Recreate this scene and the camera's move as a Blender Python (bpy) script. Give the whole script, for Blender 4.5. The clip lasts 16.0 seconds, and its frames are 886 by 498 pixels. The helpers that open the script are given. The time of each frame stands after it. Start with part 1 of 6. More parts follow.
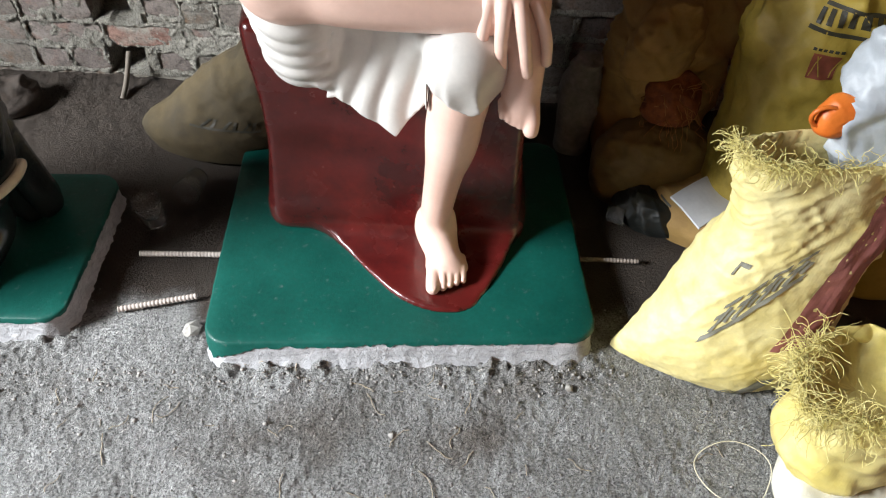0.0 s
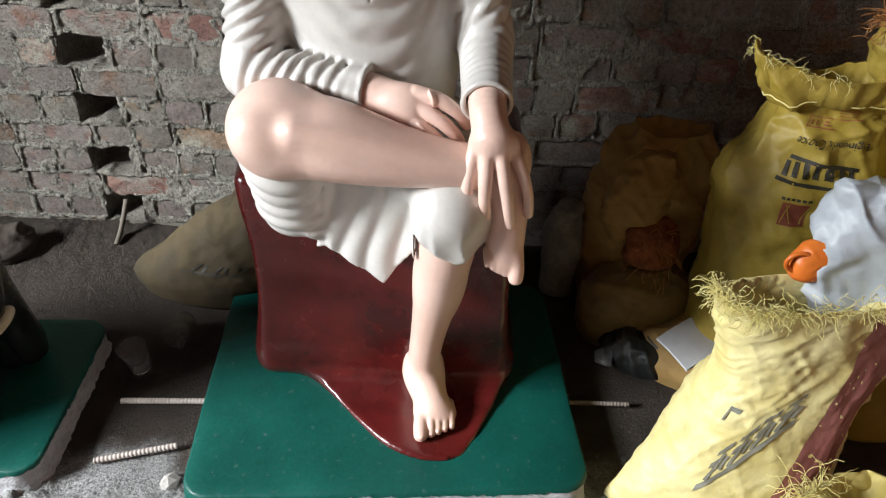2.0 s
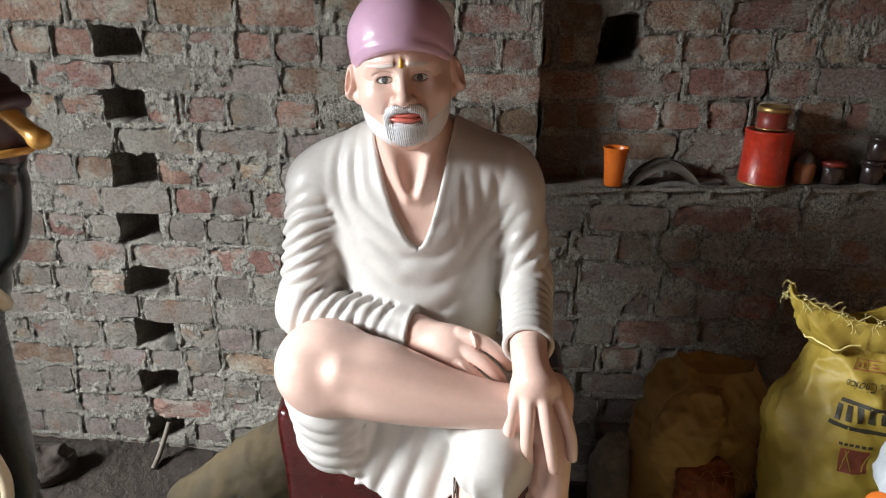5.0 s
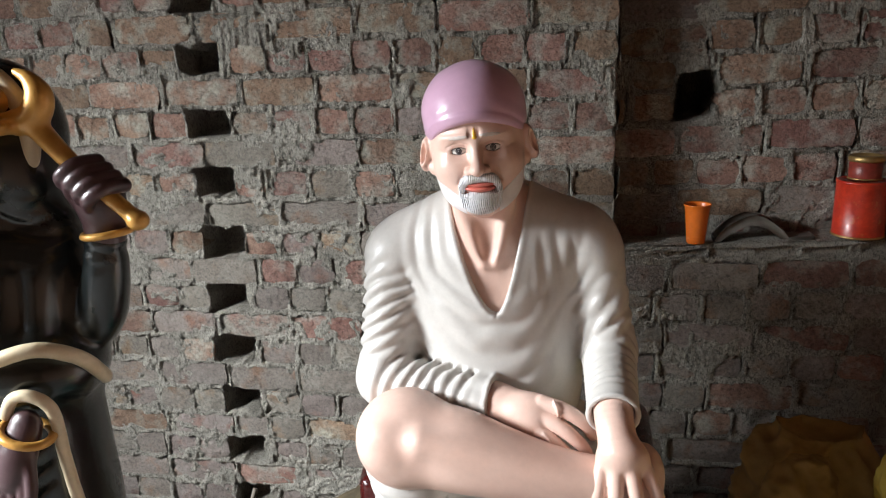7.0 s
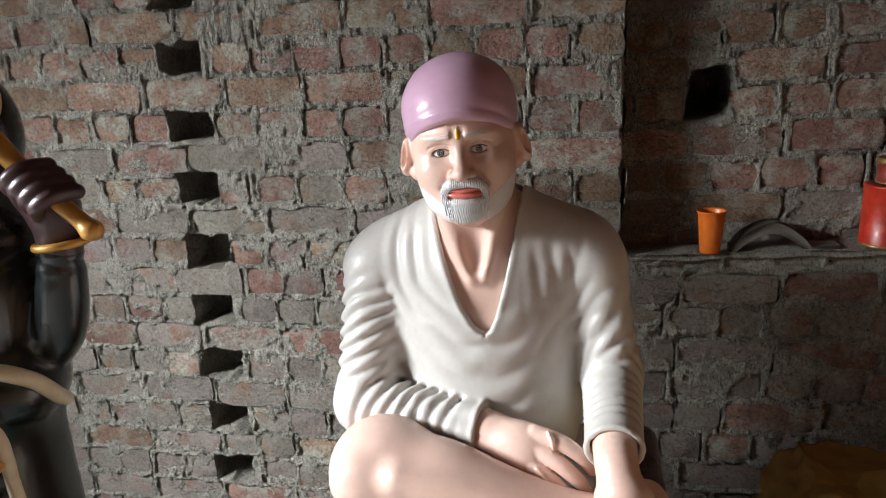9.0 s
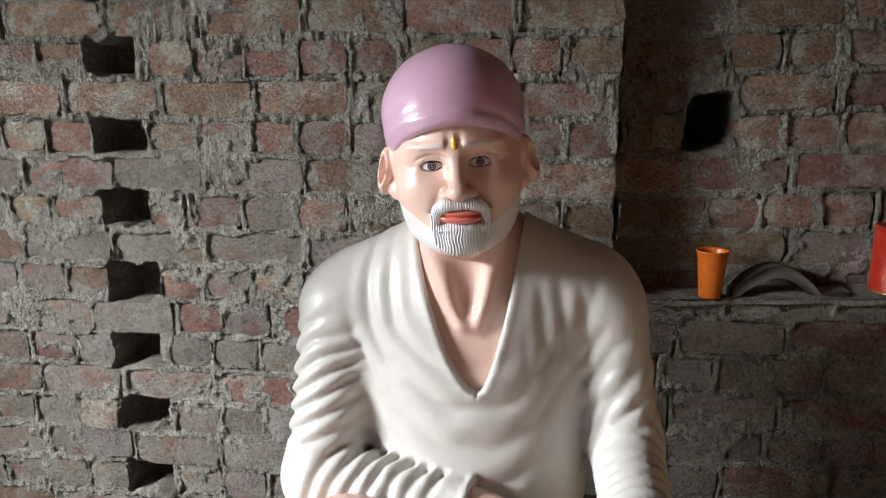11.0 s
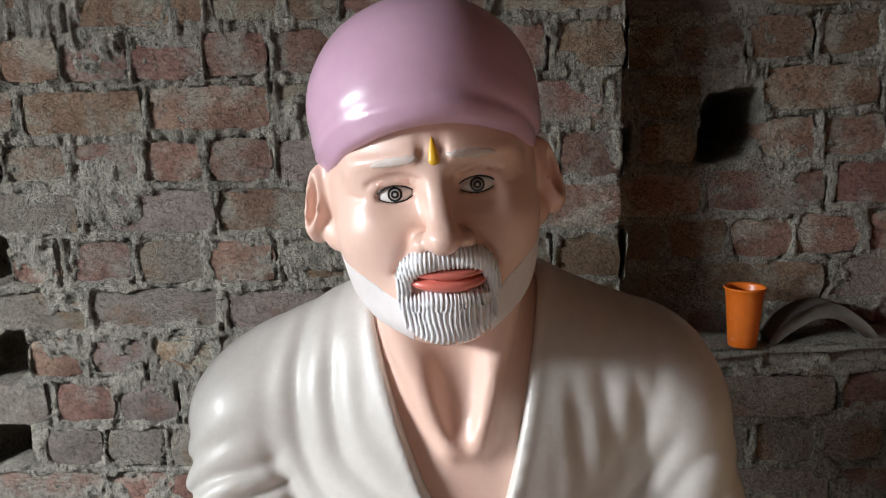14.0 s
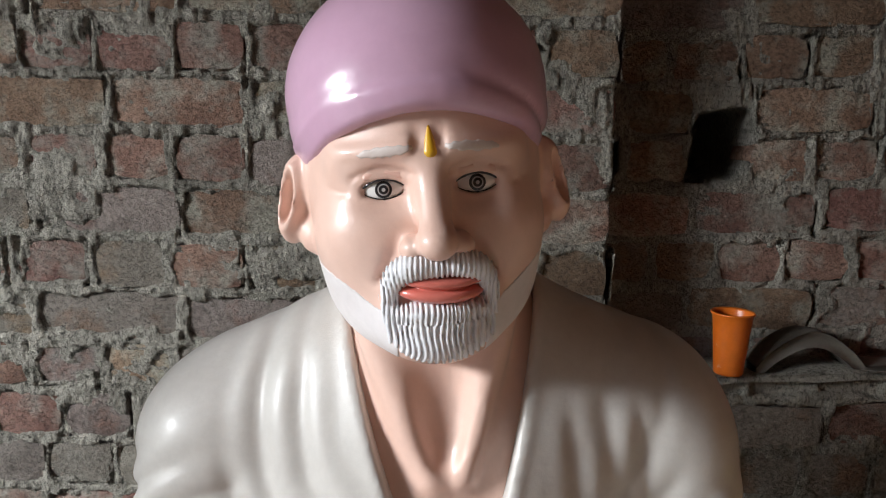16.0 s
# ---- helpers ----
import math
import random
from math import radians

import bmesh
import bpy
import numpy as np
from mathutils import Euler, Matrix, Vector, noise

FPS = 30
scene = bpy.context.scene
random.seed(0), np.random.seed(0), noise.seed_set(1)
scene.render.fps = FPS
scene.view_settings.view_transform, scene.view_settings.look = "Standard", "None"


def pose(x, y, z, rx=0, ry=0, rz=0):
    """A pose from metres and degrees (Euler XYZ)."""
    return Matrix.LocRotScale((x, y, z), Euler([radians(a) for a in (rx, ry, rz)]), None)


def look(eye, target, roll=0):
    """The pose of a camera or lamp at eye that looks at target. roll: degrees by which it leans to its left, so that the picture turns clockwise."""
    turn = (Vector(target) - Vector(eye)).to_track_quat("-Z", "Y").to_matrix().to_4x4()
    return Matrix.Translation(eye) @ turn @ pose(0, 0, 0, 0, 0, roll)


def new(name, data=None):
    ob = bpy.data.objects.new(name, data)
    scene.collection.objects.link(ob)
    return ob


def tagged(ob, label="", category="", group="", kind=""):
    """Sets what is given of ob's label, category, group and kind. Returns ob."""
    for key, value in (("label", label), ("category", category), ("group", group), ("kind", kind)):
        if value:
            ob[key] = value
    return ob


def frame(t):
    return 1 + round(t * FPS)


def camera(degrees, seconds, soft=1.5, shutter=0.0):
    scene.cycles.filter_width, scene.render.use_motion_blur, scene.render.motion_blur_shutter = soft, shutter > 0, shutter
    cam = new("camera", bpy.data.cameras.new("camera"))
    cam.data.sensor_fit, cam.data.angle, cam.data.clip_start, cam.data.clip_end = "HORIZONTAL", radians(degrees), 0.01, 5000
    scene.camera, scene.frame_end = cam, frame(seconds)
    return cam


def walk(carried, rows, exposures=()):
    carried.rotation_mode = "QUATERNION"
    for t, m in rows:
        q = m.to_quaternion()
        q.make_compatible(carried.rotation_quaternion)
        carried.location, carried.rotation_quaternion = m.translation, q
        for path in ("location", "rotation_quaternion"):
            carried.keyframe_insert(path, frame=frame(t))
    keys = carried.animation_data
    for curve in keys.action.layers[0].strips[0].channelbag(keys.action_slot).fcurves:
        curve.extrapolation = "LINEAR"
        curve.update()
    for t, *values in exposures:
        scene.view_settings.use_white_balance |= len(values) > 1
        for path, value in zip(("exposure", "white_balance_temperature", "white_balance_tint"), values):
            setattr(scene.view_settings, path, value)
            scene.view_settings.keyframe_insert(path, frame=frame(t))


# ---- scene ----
cam = camera(64.8, 16.0, 1.1)
PATH = [
    (0, (0.094, 0.248, 1.373), (0.087, 1.575, -0.124), 2.5),
    (0.5, (0.094, 0.248, 1.379), (0.085, 1.635, -0.062), 2.2),
    (1, (0.097, 0.25, 1.385), (0.107, 1.711, 0.018), 2.6),
    (1.5, (0.098, 0.253, 1.392), (0.092, 1.78, 0.1), 2.4),
    (2, (0.097, 0.253, 1.398), (0.104, 1.842, 0.184), 2.5),
    (2.5, (0.098, 0.254, 1.41), (0.093, 1.922, 0.307), 2.3),
    (3, (0.096, 0.253, 1.417), (0.121, 1.975, 0.401), 2.8),
    (3.5, (0.097, 0.253, 1.425), (0.124, 2.016, 0.48), 3.1),
    (4, (0.097, 0.253, 1.432), (0.123, 2.056, 0.568), 3.3),
    (4.5, (0.099, 0.254, 1.439), (0.096, 2.088, 0.642), 2.3),
    (5, (0.092, 0.254, 1.451), (-0.043, 2.127, 0.763), 1.3),
    (5.2, (0.091, 0.256, 1.456), (-0.079, 2.136, 0.8), 1.0),
    (7.5, (0.099, 0.261, 1.468), (-0.343, 2.14, 0.944), -2.6),
    (8, (0.116, 0.278, 1.464), (-0.428, 2.123, 0.915), -1.6),
    (8.5, (0.122, 0.335, 1.463), (-0.359, 2.195, 0.904), -2.6),
    (9, (0.125, 0.388, 1.446), (-0.283, 2.277, 0.931), -2.6),
    (11.5, (-0.002, 0.645, 1.371), (-0.209, 2.597, 0.985), 0.8),
    (12, (-0.02, 0.708, 1.348), (-0.179, 2.672, 1.002), 1.6),
    (12.5, (-0.03, 0.773, 1.343), (-0.172, 2.74, 1.007), 2.2),
    (13, (-0.042, 0.822, 1.352), (-0.192, 2.785, 1.003), 1.0),
    (13.5, (-0.045, 0.887, 1.363), (-0.131, 2.861, 1.053), -0.2),
    (14, (-0.037, 0.935, 1.362), (-0.139, 2.901, 1.009), -1.4),
    (14.5, (-0.022, 0.938, 1.366), (-0.128, 2.906, 1.023), -1.9),
    (15, (-0.023, 0.939, 1.372), (-0.149, 2.909, 1.051), -2.4),
    (15.5, (-0.045, 0.972, 1.353), (-0.159, 2.948, 1.065), 0.2),
    (16, (-0.054, 0.992, 1.344), (-0.071, 2.969, 1.04), 1.2),
]
EXPOSURES = [(0, 0.06), (1, -0.2), (3, -0.16), (4.3, -0.1), (5, 0.05), (8, 0.0), (12, -0.08), (13.5, -0.06), (14.3, -0.28), (15, -0.28), (15.6, -0.2), (16, -0.28)]
walk(cam, [(t, look(eye, target, roll)) for t, eye, target, roll in PATH], EXPOSURES)

# ---- light: a workshop lit by daylight through a wide doorway in the west wall ----
world = bpy.data.worlds.new("world")
scene.world = world
world.use_nodes = True
wn = world.node_tree.nodes
sky = wn.new("ShaderNodeTexSky")
sky.sky_type, sky.sun_disc = "NISHITA", False
sky.sun_elevation, sky.sun_rotation = radians(50), radians(-120)
world.node_tree.links.new(sky.outputs[0], wn["Background"].inputs[0])
wn["Background"].inputs[1].default_value = 0.1


def opening_light(name, eye, target, width, height, power, colour):
    lamp = bpy.data.lights.new(name, "AREA")
    lamp.shape, lamp.size, lamp.size_y, lamp.energy, lamp.color = "RECTANGLE", width, height, power, colour
    ob = new(name, lamp)
    ob.matrix_world = look(eye, target)
    return ob


opening_light("sky_outside_west_door", (-4.5, -0.35, 2.9), (-0.2, 1.4, 0.6), 1.6, 1.3, 1000, (0.93, 0.965, 1.0))


# ---- materials ----
def surface(name, dark, light, rough=0.8, scale=6.0, bump=0.0, bump_scale=60.0, fine=0.25, metal=0.0, coat=0.0, stain=None, stain_at=0.62, gloss_var=0.1,
            stain_scale=1.7, bump_dist=0.01, random_tone=0.0, alpha=1.0, ramp=(0.3, 0.7), stretch=(1, 1, 1),
            grit=None):
    """A procedural surface: two tones mixed by a broad noise, a fine grain, an optional stain and a bump."""
    m = bpy.data.materials.new(name)
    m.use_nodes = True
    n, l = m.node_tree.nodes, m.node_tree.links
    b = n["Principled BSDF"]
    co = n.new("ShaderNodeTexCoord")
    vec = n.new("ShaderNodeVectorMath")
    vec.operation = "ADD"
    info = n.new("ShaderNodeObjectInfo")
    mul = n.new("ShaderNodeMath")
    mul.operation, mul.inputs[1].default_value = "MULTIPLY", 37.0
    l.new(info.outputs["Random"], mul.inputs[0])
    st = n.new("ShaderNodeVectorMath")
    st.operation, st.inputs[1].default_value = "MULTIPLY", stretch
    l.new(co.outputs["Object"], st.inputs[0])
    l.new(st.outputs[0], vec.inputs[0])
    l.new(mul.outputs[0], vec.inputs[1])

    def noise_node(s, detail=6.0, roughness=0.6):
        t = n.new("ShaderNodeTexNoise")
        t.inputs["Scale"].default_value, t.inputs["Detail"].default_value, t.inputs["Roughness"].default_value = s, detail, roughness
        l.new(vec.outputs[0], t.inputs["Vector"])
        return t.outputs["Fac"]

    def ramp_node(fac, a, b2):
        r = n.new("ShaderNodeMapRange")
        r.inputs[1].default_value, r.inputs[2].default_value = a, b2
        l.new(fac, r.inputs[0])
        return r.outputs[0]

    def mix_node(fac, a, b2, kind="MIX"):
        x = n.new("ShaderNodeMix")
        x.data_type, x.blend_type = "RGBA", kind
        for sock, value in ((x.inputs[0], fac), (x.inputs[6], a), (x.inputs[7], b2)):
            if isinstance(value, (float, int)):
                sock.default_value = value
            elif isinstance(value, tuple):
                sock.default_value = (*value, 1)
            else:
                l.new(value, sock)
        return x.outputs[2]

    if grit:
        gv = n.new("ShaderNodeVectorMath")
        gv.operation, gv.inputs[1].default_value = "MULTIPLY", grit[0]
        l.new(vec.outputs[0], gv.inputs[0])
        gn = n.new("ShaderNodeTexNoise")
        gn.inputs["Scale"].default_value, gn.inputs["Detail"].default_value, gn.inputs["Roughness"].default_value = 1.0, 7.0, 0.68
        gn.inputs["Distortion"].default_value = 0.6
        l.new(gv.outputs[0], gn.inputs["Vector"])
    broad = noise_node(scale)
    grain = noise_node(bump_scale, 8.0, 0.7)
    col = mix_node(ramp_node(broad, *ramp), dark, light)
    if stain:
        col = mix_node(ramp_node(noise_node(stain_scale, 5.0), stain_at - 0.06, stain_at + 0.1), col, stain)
    if random_tone:
        tone = n.new("ShaderNodeMapRange")
        tone.inputs[3].default_value, tone.inputs[4].default_value = 1 - random_tone, 1 + random_tone * 0.6
        l.new(info.outputs["Random"], tone.inputs[0])
        hsv = n.new("ShaderNodeHueSaturation")
        l.new(tone.outputs[0], hsv.inputs["Value"])
        spin = n.new("ShaderNodeMath")
        spin.operation, spin.inputs[1].default_value = "PINGPONG", 0.031
        l.new(info.outputs["Random"], spin.inputs[0])
        tint = n.new("ShaderNodeMapRange")
        tint.inputs[2].default_value, tint.inputs[3].default_value, tint.inputs[4].default_value = 0.031, 0.49, 0.535
        l.new(spin.outputs[0], tint.inputs[0])
        l.new(tint.outputs[0], hsv.inputs["Hue"])
        l.new(col, hsv.inputs["Color"])
        col = hsv.outputs[0]
    if fine:
        g = n.new("ShaderNodeMapRange")
        g.inputs[1].default_value, g.inputs[2].default_value, g.inputs[3].default_value, g.inputs[4].default_value = 0.3, 0.7, 1 - fine, 1 + fine * 0.5
        l.new(grain, g.inputs[0])
        rgb = n.new("ShaderNodeHueSaturation")
        l.new(g.outputs[0], rgb.inputs["Value"])
        l.new(col, rgb.inputs["Color"])
        col = rgb.outputs[0]
    if grit:
        # dark pits and pale high grains: fine relief shading put into the colour
        pit = n.new("ShaderNodeValToRGB")
        e = pit.color_ramp.elements
        e[0].position, e[0].color = 0.40, (1 - grit[2],) * 3 + (1,)
        e[1].position, e[1].color = 0.475, (1, 1, 1, 1)
        top = pit.color_ramp.elements.new(0.535)
        top.color = (1, 1, 1, 1)
        high = pit.color_ramp.elements.new(0.62)
        high.color = (1 + 0.5 * grit[2],) * 3 + (1,)
        l.new(gn.outputs["Fac"], pit.inputs[0])
        col = mix_node(1.0, col, pit.outputs[0], "MULTIPLY")
    l.new(col, b.inputs["Base Color"])
    rr = n.new("ShaderNodeMapRange")
    rr.inputs[3].default_value, rr.inputs[4].default_value = max(0.02, rough - gloss_var), min(1.0, rough + gloss_var)
    l.new(broad, rr.inputs[0])
    l.new(rr.outputs[0], b.inputs["Roughness"])
    b.inputs["Metallic"].default_value = metal
    b.inputs["Coat Weight"].default_value = coat
    b.inputs["Coat Roughness"].default_value = 0.12
    b.inputs["Alpha"].default_value = alpha
    if bump:
        bp = n.new("ShaderNodeBump")
        bp.inputs["Strength"].default_value, bp.inputs["Distance"].default_value = bump, bump_dist
        l.new(grain, bp.inputs["Height"])
        if grit:
            # a second, finer relief, drawn out along one axis
            b2 = n.new("ShaderNodeBump")
            b2.inputs["Strength"].default_value, b2.inputs["Distance"].default_value = 1.0, grit[1]
            l.new(gn.outputs["Fac"], b2.inputs["Height"])
            l.new(b2.outputs[0], bp.inputs["Normal"])
        l.new(bp.outputs[0], b.inputs["Normal"])
    return m


def glassy(name, colour, rough=0.08, weight=0.9):
    m = bpy.data.materials.new(name)
    m.use_nodes = True
    b = m.node_tree.nodes["Principled BSDF"]
    b.inputs["Base Color"].default_value, b.inputs["Roughness"].default_value = (*colour, 1), rough
    b.inputs["Transmission Weight"].default_value, b.inputs["IOR"].default_value = weight, 1.18
    return m


BRICK = surface("fired_brick", (0.215, 0.098, 0.074), (0.41, 0.25, 0.196), 0.9, 9, 1.0, 85, 0.22, stain=(0.43, 0.39, 0.33), stain_at=0.525, stain_scale=13, random_tone=0.28, bump_dist=0.009, grit=((120, 120, 140), 0.02, 0.38))
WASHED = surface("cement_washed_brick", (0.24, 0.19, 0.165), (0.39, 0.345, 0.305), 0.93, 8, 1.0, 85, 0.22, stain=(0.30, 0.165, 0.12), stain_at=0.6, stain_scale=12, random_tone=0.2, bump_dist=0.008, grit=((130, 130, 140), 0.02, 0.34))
MORTAR = surface("rough_cement_mortar", (0.30, 0.28, 0.235), (0.52, 0.49, 0.42), 0.95, 9, 1.0, 70, 0.3, bump_dist=0.014, grit=((230, 230, 110), 0.04, 0.6))
# unseen surfaces: the red tone bounces warm fill, the brown keeps fill low
BOUNCE_FILL = surface("red_brick_bounce_fill", (0.36, 0.20, 0.125), (0.48, 0.28, 0.18), 0.95, 3, 0.3, 30)
LOW_BOUNCE = surface("brown_brick_low_bounce", (0.13, 0.08, 0.055), (0.21, 0.14, 0.10), 0.95, 3, 0.4, 30)
DIRT = surface("dusty_cement_floor", (0.30, 0.285, 0.265), (0.48, 0.465, 0.445), 0.95, 5, 1.0, 80, 0.4, stain=(0.22, 0.195, 0.17), stain_at=0.6, stain_scale=1.9, bump_dist=0.02)


def soil_shade_over(m):
    """Bare brown earth, toned darker to stand in for shade as well, where the pale dust was not strewn: a mesh
    attribute tells where.
    """
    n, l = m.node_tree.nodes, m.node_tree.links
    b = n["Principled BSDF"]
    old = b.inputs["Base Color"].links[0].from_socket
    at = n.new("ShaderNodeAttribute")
    at.attribute_name = "soil_shade"
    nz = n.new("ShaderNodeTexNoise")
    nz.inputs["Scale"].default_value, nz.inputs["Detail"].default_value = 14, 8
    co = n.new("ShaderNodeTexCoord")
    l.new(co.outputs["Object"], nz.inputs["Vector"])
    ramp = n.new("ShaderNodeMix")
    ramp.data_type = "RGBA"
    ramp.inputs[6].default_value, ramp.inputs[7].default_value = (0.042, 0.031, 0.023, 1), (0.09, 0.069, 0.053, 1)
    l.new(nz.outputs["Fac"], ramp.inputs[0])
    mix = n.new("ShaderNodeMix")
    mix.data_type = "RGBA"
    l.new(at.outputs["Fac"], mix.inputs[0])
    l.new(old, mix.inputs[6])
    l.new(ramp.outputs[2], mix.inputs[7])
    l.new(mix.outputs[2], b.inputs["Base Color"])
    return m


EARTH = soil_shade_over(surface("dusty_earth_floor", (0.34, 0.335, 0.32), (0.60, 0.60, 0.59), 0.95, 5, 1.0, 130, 0.45, stain=(0.24, 0.215, 0.19), stain_at=0.58, stain_scale=3.1, bump_dist=0.028, grit=((190, 190, 190), 0.016, 0.6)))
SKIN = surface("skin_tone_enamel_paint", (0.75, 0.49, 0.395), (0.81, 0.58, 0.49), 0.4, 7, 0.16, 55, 0.05, coat=0.25, bump_dist=0.004)
WHITE = surface("white_enamel_paint", (0.565, 0.54, 0.505), (0.645, 0.625, 0.59), 0.42, 6, 0.12, 80, 0.06, coat=0.1, bump_dist=0.004)
BEARDWHITE = surface("matt_white_paint", (0.70, 0.71, 0.74), (0.80, 0.80, 0.82), 0.55, 60, 0.1, 120, 0.05)
CAPPINK = surface("mauve_pink_enamel_paint", (0.57, 0.345, 0.475), (0.63, 0.40, 0.53), 0.3, 6, 0.06, 80, 0.04, coat=0.45, bump_dist=0.004)
LIDPINK = surface("pink_lid_paint", (0.74, 0.445, 0.36), (0.78, 0.515, 0.425), 0.36, 60, 0, 90, 0.03, coat=0.25)
JAWPALE = surface("thin_white_beard_paint", (0.70, 0.655, 0.645), (0.78, 0.745, 0.745), 0.45, 25, 0.1, 120, 0.05)
BROWPALE = surface("thin_cream_brow_paint", (0.62, 0.52, 0.475), (0.72, 0.64, 0.60), 0.4, 60, 0.1, 150, 0.05)
LIP = surface("coral_red_enamel_paint", (0.66, 0.15, 0.115), (0.74, 0.22, 0.17), 0.3, 40, 0.03, 90, 0.05, coat=0.4)
EYEWHITE = surface("eye_white_enamel_paint", (0.78, 0.76, 0.73), (0.82, 0.80, 0.78), 0.2, 40, 0, 90, 0.02, coat=0.5)
IRIS = surface("dark_iris_paint", (0.02, 0.02, 0.022), (0.03, 0.03, 0.033), 0.2, 90, 0, 90, 0.05, coat=0.5)
IRISGREY = surface("grey_iris_paint", (0.42, 0.42, 0.43), (0.52, 0.52, 0.53), 0.2, 90, 0, 90, 0.05, coat=0.5)
SAFFRON = surface("saffron_yellow_paint", (0.72, 0.36, 0.015), (0.78, 0.45, 0.03), 0.35, 90, 0, 90, 0.05, coat=0.3)
MAROON = surface("maroon_enamel_paint", (0.07, 0.0075, 0.007), (0.125, 0.013, 0.011), 0.26, 5, 0.2, 60, 0.14, coat=0.35, bump_dist=0.004, stain=(0.04, 0.006, 0.006), stain_at=0.55, stain_scale=4.5)
GREEN = surface("bottle_green_enamel_paint", (0.002, 0.055, 0.042), (0.004, 0.09, 0.069), 0.48, 5, 0.25, 90, 0.18, coat=0.08, bump_dist=0.004, stain=(0.06, 0.12, 0.105), stain_at=0.67, stain_scale=48)
GREEN.node_tree.nodes["Principled BSDF"].inputs["Specular IOR Level"].default_value = 0.25
PLASTER = surface("white_plaster", (0.34, 0.34, 0.35), (0.53, 0.53, 0.545), 0.9, 20, 0.5, 60, 0.12, grit=((60, 60, 120), 0.003, 0.2))
BLACK = surface("black_enamel_paint", (0.007, 0.010, 0.010), (0.015, 0.020, 0.020), 0.24, 6, 0.1, 60, 0.15, coat=0.35)
GOLD = surface("gold_enamel_paint", (0.55, 0.27, 0.05), (0.70, 0.38, 0.09), 0.38, 20, 0.05, 60, 0.1, coat=0.3, metal=0.25)
CREAM = surface("cream_trim_paint", (0.62, 0.50, 0.32), (0.70, 0.60, 0.42), 0.4, 20, 0.05, 60, 0.1, coat=0.2)
DARKBROWN = surface("dark_brown_purple_paint", (0.05, 0.026, 0.027), (0.085, 0.046, 0.05), 0.36, 12, 0.1, 60, 0.1, coat=0.08)


# ---- mesh helpers ----
def part(name, bm, material, parent=None, label=""):
    """Links a bmesh, a mesh or (verts, faces) as one mesh object, under a thing where one is given."""
    if isinstance(bm, bpy.types.Mesh):
        me = bm
    elif isinstance(bm, tuple):
        me = bpy.data.meshes.new(name)
        me.from_pydata(bm[0], [], bm[1])
        me.polygons.foreach_set("use_smooth", [True] * len(me.polygons))
    else:
        me = bpy.data.meshes.new(name)
        bm.to_mesh(me)
        bm.free()
    if material and not me.materials:
        me.materials.append(material)
    ob = new(name, me)
    ob.parent = parent
    if label:
        ob["label"] = label
    return ob


_lat = np.random.RandomState(5).rand(48, 48, 48).astype(np.float32)


def vnoise(x, y, z):
    """Smooth value noise in 0..1 on arrays."""
    x, y, z = np.broadcast_arrays(x, y, z)
    i, j, k = np.floor(x).astype(int), np.floor(y).astype(int), np.floor(z).astype(int)
    u, v, w = x - i, y - j, z - k
    u, v, w = u * u * (3 - 2 * u), v * v * (3 - 2 * v), w * w * (3 - 2 * w)
    i, j, k = i % 48, j % 48, k % 48
    a, b, c = (i + 1) % 48, (j + 1) % 48, (k + 1) % 48
    g = _lat
    return (((g[i, j, k] * (1 - u) + g[a, j, k] * u) * (1 - v) + (g[i, b, k] * (1 - u) + g[a, b, k] * u) * v) * (1 - w)
            + ((g[i, j, c] * (1 - u) + g[a, j, c] * u) * (1 - v) + (g[i, b, c] * (1 - u) + g[a, b, c] * u) * v) * w)


def fbm(x, y, z, octaves=4, gain=0.5):
    total, amp, norm, f = 0, 1.0, 0, 1.0
    for o in range(octaves):
        total = total + amp * vnoise(x * f + 7.3 * o, y * f + 3.1 * o, z * f + 1.7 * o)
        norm, amp, f = norm + amp, amp * gain, f * 2.03
    return total / norm


def step(a, b, x):
    t = np.clip((x - a) / (b - a), 0, 1)
    return t * t * (3 - 2 * t)


def smin(a, b, k):
    if k <= 0:
        return np.minimum(a, b)
    h = np.clip(0.5 + 0.5 * (b - a) / k, 0, 1)
    return b * (1 - h) + a * h - k * h * (1 - h)


